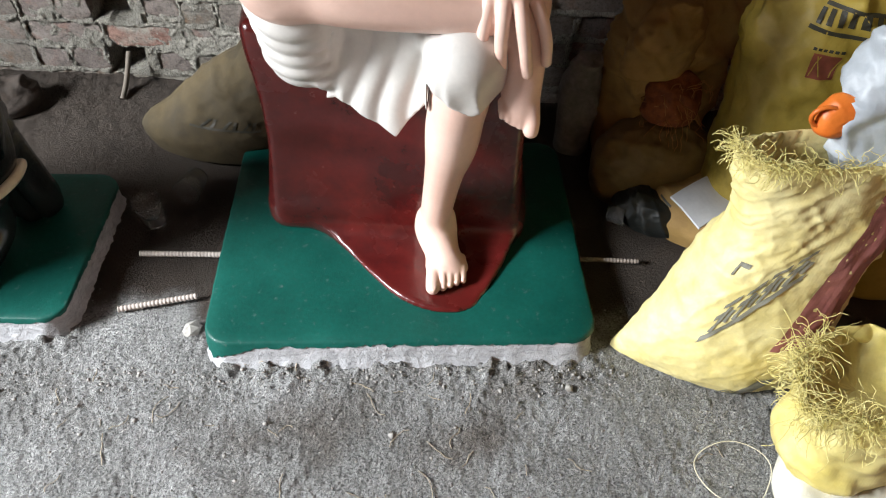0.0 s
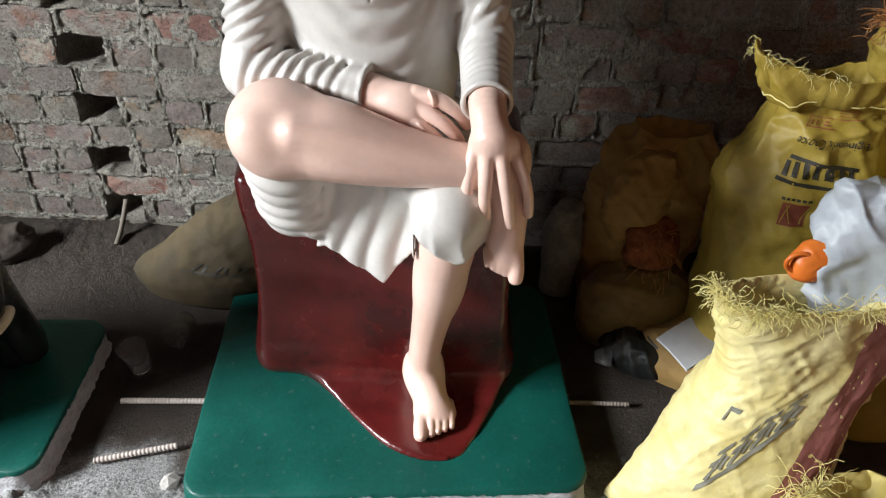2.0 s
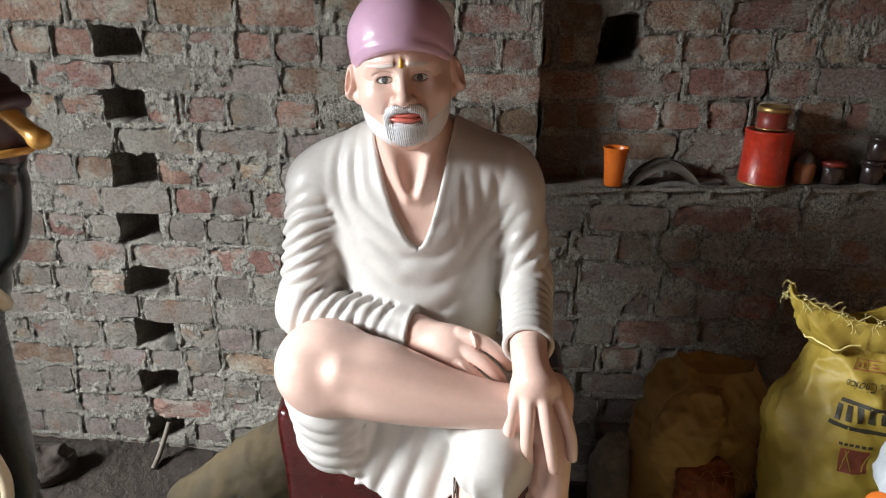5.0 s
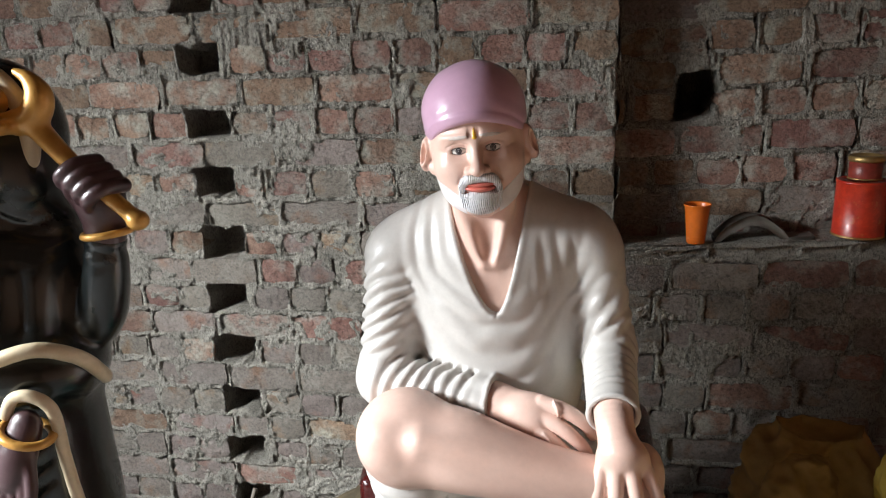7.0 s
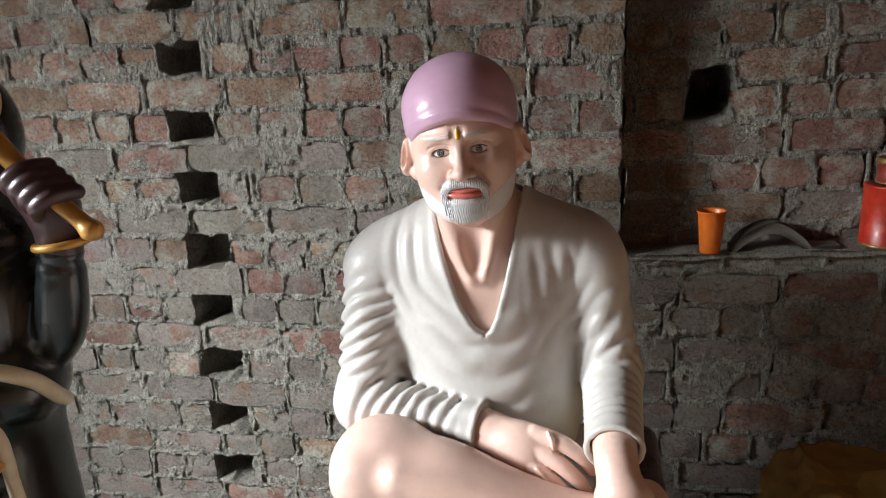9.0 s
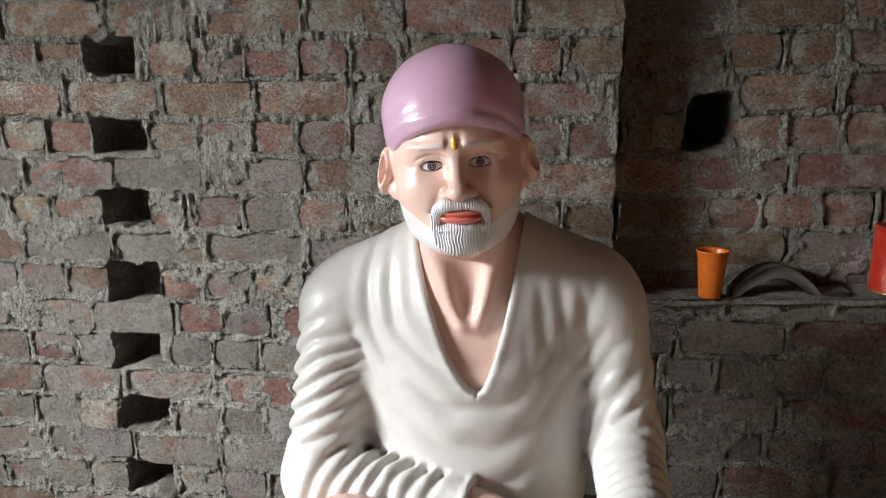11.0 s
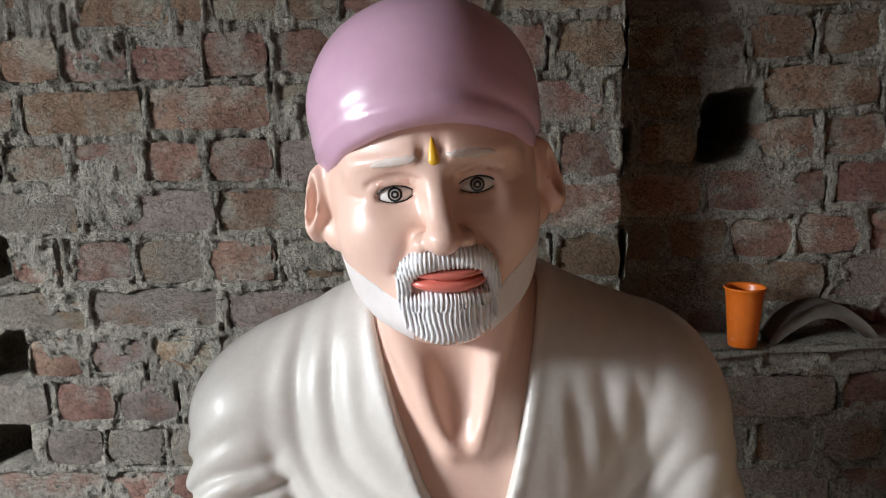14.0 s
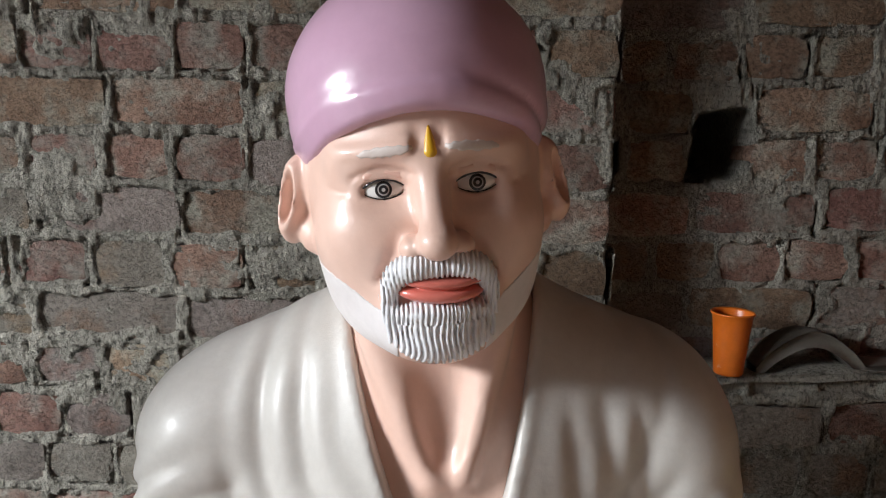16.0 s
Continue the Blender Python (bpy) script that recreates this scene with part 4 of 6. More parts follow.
def arm_folds(X, Y, Z, a, b, wave, lean, seed, start=-0.05):
    """Creases that run round a sleeve, leaning, uneven in width."""
    a, b = np.array(a), np.array(b)
    L = np.linalg.norm(b - a)
    d = (b - a) / L
    s = (X - a[0]) * d[0] + (Y - a[1]) * d[1] + (Z - a[2]) * d[2]
    px = (X - a[0] - s * d[0])
    pz = (Z - a[2] - s * d[2])
    ph = (s + lean * px + 0.4 * lean * pz) / wave + 1.1 * vnoise(X * 14 + seed, Y * 14, Z * 14)
    w = crease(ph)
    amp = step(0.28, 0.62, vnoise(X * 11 + seed, Y * 11 + 3, Z * 11))
    return w * (0.5 + 0.5 * amp) * step(start, start + 0.09, s) * (1 - step(L - 0.045, L - 0.012, s))


def body_cloth():
    out = []
    ZA, ZB = ((-0.252, 1.55, 1.09), (-0.264, 1.485, 0.875)), ((-0.262, 1.47, 0.862), (-0.052, 1.418, 0.86))
    RA, RB = ((0.138, 1.555, 1.09), (0.166, 1.525, 0.925)), ((0.166, 1.51, 0.91), (0.166, 1.355, 0.876))
    f = Field((-0.36, 1.28, 0.62), (0.27, 1.76, 1.26), 0.004)
    torso(f, 0)
    f.cap(*ZA, 0.055, 0.052, 0.03)
    f.cap(*RA, 0.05, 0.048, 0.025)
    trunk = f.D.copy()
    f.cap(*ZB, 0.054, 0.036, 0.018)
    f.cap(*RB, 0.048, 0.041, 0.018)
    whole, f.D = f.D, np.full(f.n, 0.2, np.float32)
    f.cap(*ZB, 0.054, 0.036, 0.0)
    sleeve_a = f.D
    f.D = np.full(f.n, 0.2, np.float32)
    f.cap(*RB, 0.048, 0.041, 0.0)
    sleeve_b, f.D = f.D, whole
    on_fore = step(0.012, 0.003, sleeve_a)
    s, X, Y, Z = f.grid()
    # round folds that hang from the shoulders below the neck opening
    r = np.sqrt(((X + 0.045) * 1.25) ** 2 + (np.clip(1.2 - Z, 0, 1) * 0.9) ** 2)
    sag = r / 0.043 + 1.0 * vnoise(X * 9, Y * 4, Z * 9) + 0.35 * vnoise(X * 24, Y * 8, Z * 24)
    front = step(1.62, 1.5, Y)
    chest = crease(sag) * front * step(-0.235, -0.2, X) * step(0.14, 0.11, X) * step(0.1, 0.17, r) * (1 - 0.75 * step(0.34, 0.46, r)) * step(0.2, 0.5, vnoise(X * 7 + 4, Y * 3, Z * 10))
    hang = crease((X + 0.12 * (Z - 1.1)) / 0.028 + 0.7 * vnoise(X * 9, Y * 5, Z * 5)) * front * step(0.015, 0.035, X) * step(0.125, 0.1, X) * step(1.0, 1.05, Z) * step(1.17, 1.12, Z)
    chest = chest * (1 - 0.5 * step(-0.02, 0.04, X)) + 0.5 * hang
    in_l = step(-0.2, -0.225, X + 0.1 * (Z - 1.0)) * step(0.9, 0.86, Z) + step(-0.205, -0.23, X + 0.08 * (Z - 1.0)) * step(0.84, 0.9, Z)
    fl = arm_folds(X, Y, Z, *ZA, 0.028, 0.6, 2.0, -0.02) * step(-0.19, -0.225, X) + arm_folds(X, Y, Z, *ZB, 0.027, -0.5, 9.0) * on_fore
    fr = arm_folds(X, Y, Z, *RA, 0.034, 0.6, 5.0, 0.0) * step(0.09, 0.115, X) + arm_folds(X, Y, Z, *RB, 0.02, 0.15, 7.0) * step(1.54, 1.5, Y) * step(0.1, 0.115, X)
    f.D = (f.D + 0.0065 * chest + 0.0105 * np.clip(fl, 0, 1.2) + 0.0105 * np.clip(fr, 0, 1.2) - 0.003).astype(np.float32)
    trunk = trunk + 0.0065 * chest - 0.003
    # the neck opening, with a welted edge
    t = np.clip((Z - 1.012) / 0.2, 0, 2)
    mid = np.where(X < -0.04, 0.09, 0.052) * t ** 0.58
    wedge = np.maximum(np.abs(X + 0.04) - mid, 1.012 - Z) * 0.8
    wedge = np.maximum(wedge, Y - 1.6)
    f.D = (f.D - 0.0016 * np.exp(-((wedge - 0.004) / 0.005) ** 2) * step(1.6, 1.54, Y)).astype(np.float32)
    f.D = (-smin(-f.D, wedge, 0.003)).astype(np.float32)
    # sleeves end in an open cuff
    for (a, b), sleeve in ((ZB, sleeve_a), (RB, sleeve_b)):
        a, b = np.array(a), np.array(b)
        d = (b - a) / np.linalg.norm(b - a)
        q = (X - b[0]) * d[0] + (Y - b[1]) * d[1] + (Z - b[2]) * d[2]
        near = (np.sqrt((X - b[0]) ** 2 + (Y - b[1]) ** 2 + (Z - b[2]) ** 2) < 0.075) & (sleeve < 0.012)
        f.D = np.where(near, np.maximum(f.D - 0.0025 * np.exp(-((q - 0.004) / 0.005) ** 2), q - 0.008), f.D).astype(np.float32)
        f.cap(tuple(b + d * 0.002), tuple(b + d * 0.03), 0.029 if a[0] < 0 else 0.0365, None, 0.002, cut=True)
        f.D = np.where(near, np.minimum(f.D, trunk), f.D).astype(np.float32)
    out.append((*f.skin(), 1))

    # the loose cloth over the thighs, hanging between the legs
    f = Field((-0.33, 1.2, 0.42), (0.26, 1.72, 0.86), 0.004)
    f.path([((-0.13, 1.6, 0.68), 0.11), ((-0.19, 1.4, 0.735), 0.096)], 0)
    f.ell((-0.195, 1.43, 0.64), (0.085, 0.085, 0.105), 0.04)
    f.path([((0.06, 1.6, 0.67), 0.105), ((0.108, 1.33, 0.688), 0.074), ((0.11, 1.312, 0.66), 0.072)], 0.04)
    f.cap((0.11, 1.312, 0.68), (0.113, 1.314, 0.6), 0.07, 0.073, 0.02)
    # the hanging panel
    s, X, Y, Z = f.grid()
    hem = np.where(X < -0.135, 0.527 + 2.2 * (X + 0.2) ** 2 + 0.3 * np.clip(-0.235 - X, 0, 1),
                   0.452 + 0.7 * np.abs(X + 0.018) ** 1.0 + 0.35 * np.clip(X + 0.018, 0, 1) * 2)
    panel = np.maximum(np.abs(Y - 1.405 - 0.1 * (Z - 0.6) - 0.25 * np.clip(X - 0.02, 0, 1) * -1.0) - 0.026, np.maximum(np.abs(X + 0.045) - 0.11, Z - 0.8))
    f.D = smin(f.D, panel.astype(np.float32), 0.03)
    pf = X / 0.058 + 0.9 * (Z - 0.6) * X * 18 + 1.1 * vnoise(X * 9, Y * 5, Z * 6)
    folds = crease(pf) * step(-0.14, -0.12, X) * step(0.08, 0.05, X)
    rf = Z / 0.04 - 5.0 * (X + 0.2) ** 2 * 16 + 1.2 * vnoise(X * 9 + 3, Y * 5, Z * 9)
    ring = crease(rf) * (0.4 + 0.6 * step(0.3, 0.6, vnoise(X * 9 + 2, Y * 4, Z * 7))) * step(-0.125, -0.145, X) * step(0.74, 0.7, Z)
    kf = (X - 0.11) / 0.05 + 0.7 * vnoise(X * 12, Y * 5, Z * 9)
    knee = np.abs(np.sin(np.pi * kf)) * step(0.06, 0.08, X) * step(0.7, 0.62, Z)
    f.D = (f.D + 0.009 * folds + 0.0105 * ring + 0.008 * knee - 0.003).astype(np.float32)
    f.cap((-0.1365, 1.37, 0.5), (-0.13, 1.35, 0.72), 0.006, 0.003, 0.012, cut=True)
    hem2 = np.where(X > 0.048, 0.6 + 0.9 * np.abs(X - 0.128) ** 1.15 + 0.25 * np.clip(Y - 1.3, 0, 1), hem)
    f.D = (-smin(-f.D, -(hem2 - Z), 0.004)).astype(np.float32)
    f.cap((0.112, 1.313, 0.52), (0.112, 1.313, 0.63), 0.064, 0.062, 0.002, cut=True)
    out.append((*f.skin(), 1))
    return out


def rock_piece():
    f = Field((-0.45, 1.16, 0.05), (0.45, 1.9, 0.74), 0.007)
    f.box((-0.035, 1.65, 0.36), (0.312, 0.205, 0.29), 0.035, 0)
    f.box((-0.03, 1.62, 0.11), (0.305, 0.165, 0.05), 0.04, 0.05)
    s, X, Y, Z = f.grid()
    left = np.maximum(0.1 - (0.1 + 1.02 * (Y - 1.23)), -0.345)
    right = np.minimum(0.1 + (0.09 + 0.4 * np.clip(Y - 1.25, 0, 1)), 0.275)
    lobe = -smin(smin((X - left) * 0.7, (right - X) * 0.95, 0.04), Y - 1.203, 0.07)
    lobe = np.maximum(lobe, Y - 1.75)
    apron = np.maximum(lobe, Z - 0.082 - 0.3 * np.clip(Y - 1.36, 0, 1) ** 1.1)
    f.D = smin(f.D, apron.astype(np.float32), 0.03)
    f.D = (f.D + 0.02 * (fbm(X * 5, Y * 5, Z * 4, 2) - 0.5) - 0.012 * np.sin((X + 0.1) * 9) * step(1.55, 1.45, Y) * step(0.1, 0.25, Z)
           + 0.016 * step(0.16, 0.35, Z) * step(0.6, 0.4, Z)).astype(np.float32)
    f.D = np.maximum(f.D, 0.066 - Z).astype(np.float32)
    return [(*f.skin(), 10)]


statue = new("seated_statue", joined("seated_statue", head_pieces() + body_skin() + body_cloth() + rock_piece(),
             [SKIN, WHITE, BEARDWHITE, CAPPINK, LIP, EYEWHITE, IRIS, IRISGREY, SAFFRON, SKIN, MAROON, LIDPINK, JAWPALE, BROWPALE]))
tagged(statue, "painted plaster statue, seated bearded figure in white on a maroon rock", "statue")


# ---- the black statue ----
def black_statue():
    out = []
    f = Field((-1.4, 1.08, 0.06), (-0.62, 1.72, 1.56), 0.006)
    f.path([((-0.99, 1.38, 0.95), 0.13), ((-0.985, 1.37, 0.75), 0.135), ((-0.985, 1.36, 0.55), 0.145), ((-1.0, 1.36, 0.4), 0.145), ((-1.01, 1.36, 0.33), 0.14)], 0.04)
    f.ell((-0.955, 1.365, 0.92), (0.145, 0.128, 0.09), 0.05)
    f.ell((-1.0, 1.4, 1.06), (0.15, 0.12, 0.16), 0.05)
    f.ell((-1.1, 1.4, 1.1), (0.085, 0.09, 0.1), 0.04)
    f.ell((-0.92, 1.43, 1.07), (0.08, 0.09, 0.12), 0.04)
    f.path([((-1.16, 1.4, 1.08), 0.06), ((-1.2, 1.36, 0.94), 0.052), ((-1.16, 1.28, 0.84), 0.042)], 0.03)
    s, X, Y, Z = f.grid()
    # swooping folds of the wrapped skirt, hanging folds of the shawl
    ph = (Z - 0.75 * (X + 0.86) - 1.6 * np.clip(-0.88 - X, 0, 1) ** 2) / 0.042 + 0.8 * vnoise(X * 7, Y * 7, Z * 5)
    drape = (1 - np.sqrt(np.sin(np.pi * ph) ** 2 + 0.02)) * step(0.92, 0.88, Z) * step(-0.87, -0.92, X) + 0.5 * (1 - np.abs(np.sin(np.pi * (X / 0.05 + 0.6 * Z + 0.6 * vnoise(X * 5, Y * 5, Z * 3))))) * step(-0.91, -0.86, X) * step(0.9, 0.85, Z)
    up = (1 - np.abs(np.sin(np.pi * ((X + 1.0) / 0.06 - 0.35 * (Z - 1.0) + 0.8 * vnoise(X * 8, Y * 8, Z * 3))))) * step(0.97, 1.02, Z) * step(1.18, 1.08, Z) * step(-0.99, -0.95, X)
    f.D = (f.D + 0.018 * drape + 0.012 * up - 0.004).astype(np.float32)
    # the raised arm
    f.path([((-0.9, 1.42, 1.08), 0.06), ((-0.862, 1.412, 1.0), 0.05)], 0.02)
    f.path([((-0.856, 1.41, 0.968), 0.05), ((-0.812, 1.405, 1.01), 0.047), ((-0.787, 1.4, 1.075), 0.044), ((-0.768, 1.395, 1.17), 0.04)], 0.015)
    # neck, head turned aside, hair and hood
    f.cap((-0.995, 1.385, 1.15), (-0.99, 1.36, 1.24), 0.056, 0.052, 0.02)
    f.ell((-0.975, 1.345, 1.315), (0.073, 0.084, 0.1), 0.01)
    f.ell((-0.99, 1.285, 1.238), (0.035, 0.035, 0.03), 0.03)
    f.cap((-0.99, 1.264, 1.335), (-0.999, 1.246, 1.298), 0.009, 0.013, 0.01)
    for d in (-1, 1):
        f.cap((-0.998 + 0.008 * d, 1.258, 1.279), (-0.992 + 0.042 * d, 1.275 + 0.008 * d, 1.274), 0.0085, 0.004, 0.004)
        f.cap((-0.992 + 0.014 * d, 1.262, 1.345), (-0.986 + 0.046 * d, 1.27, 1.348), 0.009, 0.006, 0.012)
    f.cap((-1.01, 1.262, 1.256), (-0.98, 1.262, 1.256), 0.008, 0.008, 0.006)
    f.ell((-0.912, 1.352, 1.315), (0.012, 0.02, 0.032), 0.006)
    f.ell((-0.935, 1.41, 1.29), (0.072, 0.08, 0.13), 0.015)
    f.path([((-0.925, 1.425, 1.22), 0.058), ((-0.905, 1.43, 1.16), 0.062), ((-0.92, 1.44, 1.1), 0.06)], 0.015)
    f.ell((-0.985, 1.44, 1.365), (0.13, 0.085, 0.135), 0.012)
    s, X, Y, Z = f.grid()
    locks = np.abs(np.sin(np.pi * (Z / 0.03 + X * 8 + vnoise(X * 20, Y * 20, Z * 20)))) * step(-0.965, -0.94, X) * step(1.27, 1.24, Z) * step(1.1, 1.14, Z)
    f.D = (f.D + 0.004 * locks).astype(np.float32)
    # a fold of the wrap trails behind, bare feet under the hem
    f.path([((-0.975, 1.44, 0.5), 0.07), ((-0.965, 1.46, 0.32), 0.065), ((-0.95, 1.48, 0.1), 0.065)], 0.04)
    f.D = (f.D + 0.014 * (1 - np.abs(np.sin(np.pi * ((X - 0.4 * Y) / 0.045 + vnoise(X * 6, Y * 6, Z * 4))))) * step(0.42, 0.36, Z) * step(1.36, 1.41, Y)).astype(np.float32)
    for x, y in ((-0.96, 1.34), (-1.1, 1.36)):
        f.path([((x, y, 0.3), 0.05), ((x - 0.005, y + 0.01, 0.16), 0.042), ((x - 0.02, y - 0.05, 0.115), 0.042), ((x - 0.035, y - 0.13, 0.095), 0.034)], 0.02)
        for i in range(5):
            f.cap((x - 0.062 + 0.014 * i, y - 0.14, 0.09), (x - 0.068 + 0.015 * i, y - 0.185 + 0.006 * i, 0.082), 0.0105, 0.009, 0.003)
    f.D = np.maximum(f.D, 0.068 - Z).astype(np.float32)
    out.append((*f.skin(), 0))

    g = Field((-1.2, 1.12, 0.3), (-0.62, 1.62, 1.54), 0.0042)
    g.path([((-0.851, 1.36, 1.387), 0.021), ((-0.778, 1.36, 1.305), 0.0165), ((-0.682, 1.36, 1.217), 0.0145)], 0)
    g.ell((-0.671, 1.36, 1.207), (0.02, 0.02, 0.0185), 0.006)
    g.path([((-0.872, 1.355, 1.383), 0.022), ((-0.84, 1.36, 1.398), 0.026), ((-0.824, 1.36, 1.43), 0.023), ((-0.838, 1.36, 1.458), 0.014), ((-0.862, 1.36, 1.472), 0.007)], 0.01)
    g.path([((-0.87, 1.352, 1.39), 0.018), ((-0.9, 1.34, 1.392), 0.012), ((-0.908, 1.335, 1.418), 0.005)], 0.008)
    # the crown: a tilted band with beads, a low dome and a knob
    g.ell((-0.975, 1.335, 1.425), (0.088, 0.085, 0.042), 0)
    for i in range(26):
        t = 2 * math.pi * i / 26
        p = (-0.972 + 0.1 * math.cos(t), 1.335 + 0.098 * math.sin(t), 1.392 - 0.012 * math.cos(t))
        q = (-0.972 + 0.1 * math.cos(t + 0.25), 1.335 + 0.098 * math.sin(t + 0.25), 1.392 - 0.012 * math.cos(t + 0.25))
        g.cap(p, q, 0.014, None, 0.003)
        g.ell((p[0] * 1.0 + 0.012 * math.cos(t), p[1] + 0.012 * math.sin(t), p[2] + 0.003), (0.006, 0.006, 0.006), 0.001)
    for r, z in ((0.022, 1.462), (0.016, 1.478), (0.009, 1.49)):
        g.ell((-1.015, 1.34, z), (r, r, 0.009), 0.002)
    for c, r, tube, tilt in (((-0.76, 1.392, 1.176), 0.043, 0.0075, 6), ((-0.862, 1.222, 0.848), 0.042, 0.0085, -20)):
        ring = [(c[0] + r * math.cos(t), c[1] + r * math.sin(t) * 0.9, c[2] + math.sin(radians(tilt)) * r * math.cos(t)) for t in np.linspace(0, 2 * np.pi, 17)]
        g.path([(p, tube) for p in ring], 0.003)
    g.ell((-0.945, 1.33, 1.268), (0.011, 0.011, 0.019), 0.005)
    # necklaces
    g.path([((-1.08, 1.32, 1.215), 0.011), ((-1.05, 1.282, 1.178), 0.011), ((-1.005, 1.272, 1.16), 0.011), ((-0.965, 1.295, 1.185), 0.011), ((-0.955, 1.33, 1.215), 0.009)], 0.003)
    g.ell((-1.0, 1.268, 1.125), (0.02, 0.01, 0.024), 0.004)
    g.path([((-1.05, 1.3, 1.17), 0.005), ((-1.042, 1.272, 1.08), 0.0055), ((-1.02, 1.268, 1.03), 0.0055), ((-0.998, 1.266, 1.015), 0.006), ((-0.978, 1.27, 1.04), 0.0055), ((-0.966, 1.278, 1.1), 0.005), ((-0.96, 1.295, 1.18), 0.005)], 0.003)
    g.ell((-0.998, 1.26, 0.998), (0.014, 0.008, 0.014), 0.003)
    out.append((*g.skin(), 1))

    c = Field((-1.36, 1.08, 0.1), (-0.75, 1.65, 1.56), 0.0055)
    belt = [(-1.15, 1.36, 0.92), (-1.1, 1.28, 0.925), (-1.03, 1.246, 0.938), (-0.93, 1.235, 0.972), (-0.85, 1.264, 0.99), (-0.805, 1.315, 0.955), (-0.812, 1.375, 0.895), (-0.85, 1.43, 0.86)]
    c.path([(p, 0.0145) for p in belt], 0.004)
    c.path([((-0.96, 1.32, 1.2), 0.0095), ((-0.968, 1.285, 1.12), 0.0105), ((-0.962, 1.27, 1.05), 0.011), ((-0.947, 1.24, 0.975), 0.0115)], 0.006)
    trim = [(-0.9, 1.225, 0.88), (-0.878, 1.225, 0.913), (-0.845, 1.232, 0.915), (-0.82, 1.245, 0.88), (-0.826, 1.258, 0.784), (-0.82, 1.265, 0.674), (-0.8, 1.275, 0.56), (-0.82, 1.26, 0.45)]
    c.path([(p, 0.0115) for p in trim], 0.006)
    c.path([((-0.885, 1.19, 0.8), 0.0115), ((-0.94, 1.2, 0.75), 0.0125), ((-1.0, 1.2, 0.715), 0.0125), ((-1.1, 1.235, 0.68), 0.0125)], 0.006)
    c.path([((-0.905, 1.18, 0.78), 0.011), ((-0.912, 1.185, 0.66), 0.0115), ((-0.935, 1.19, 0.5), 0.0115), ((-0.95, 1.18, 0.36), 0.0115)], 0.006)
    arc = [(-0.985 + 0.112 * math.cos(t), 1.378, 1.367 + 0.118 * math.sin(t)) for t in np.linspace(-1.1, math.pi + 0.3, 33)]
    c.path([(p, 0.019) for p in arc], 0.004, flat=((0, 1, 0), 1.3))
    hem = [(-1.01 + 0.138 * math.cos(t), 1.36 + 0.138 * math.sin(t), 0.27 + 0.02 * math.cos(t + 0.5)) for t in np.linspace(math.pi, 2 * np.pi + 0.4, 25)]
    c.path([(p, 0.013) for p in hem], 0.004)
    out.append((*c.skin(), 2))

    h = Field((-1.0, 1.1, 0.55), (-0.66, 1.47, 1.36), 0.0036)
    h.ell((-0.756, 1.382, 1.24), (0.046, 0.042, 0.052), 0)
    h.cap((-0.762, 1.39, 1.22), (-0.766, 1.395, 1.17), 0.038, 0.036, 0.01)
    for i in range(4):
        x, z = -0.774 + 0.015 * i, 1.3 - 0.0145 * i
        finger(h, [(x + 0.03, 1.375, z + 0.012), (x + 0.016, 1.335, z + 0.012), (x - 0.008, 1.326, z - 0.006), (x - 0.024, 1.345, z - 0.022)], 0.014, 0.0115, 0.003)
    h.path([((-0.79, 1.38, 1.235), 0.02), ((-0.788, 1.355, 1.262), 0.016), ((-0.775, 1.34, 1.275), 0.012)], 0.006)
    h.path([((-0.862, 1.225, 0.862), 0.03), ((-0.875, 1.205, 0.81), 0.036), ((-0.885, 1.195, 0.77), 0.034)], 0.02, flat=((0, 1, 0), 1.4))
    for i in range(4):
        x = -0.915 + 0.019 * i
        finger(h, [(x, 1.192, 0.77), (x + 0.001, 1.176, 0.71), (x + 0.002, 1.18, 0.65 - 0.012 * (i in (1, 2)))], 0.012, 0.009, 0.003)
    finger(h, [(-0.85, 1.2, 0.8), (-0.84, 1.185, 0.76), (-0.845, 1.178, 0.725)], 0.012, 0.009, 0.004)
    out.append((*h.skin(), 3))
    e = Field((-1.04, 1.2, 1.3), (-0.92, 1.32, 1.35), 0.002)
    for x in (-1.022, -0.962):
        e.ell((x, 1.272, 1.322), (0.012, 0.009, 0.006), 0)
    out.append((*e.skin(), 4))
    ob = new("black_statue", joined("black_statue", out, [BLACK, GOLD, CREAM, DARKBROWN, EYEWHITE]))
    return tagged(ob, "glossy black statue with gold mace and cream trim on green slab", "statue")


black_statue()


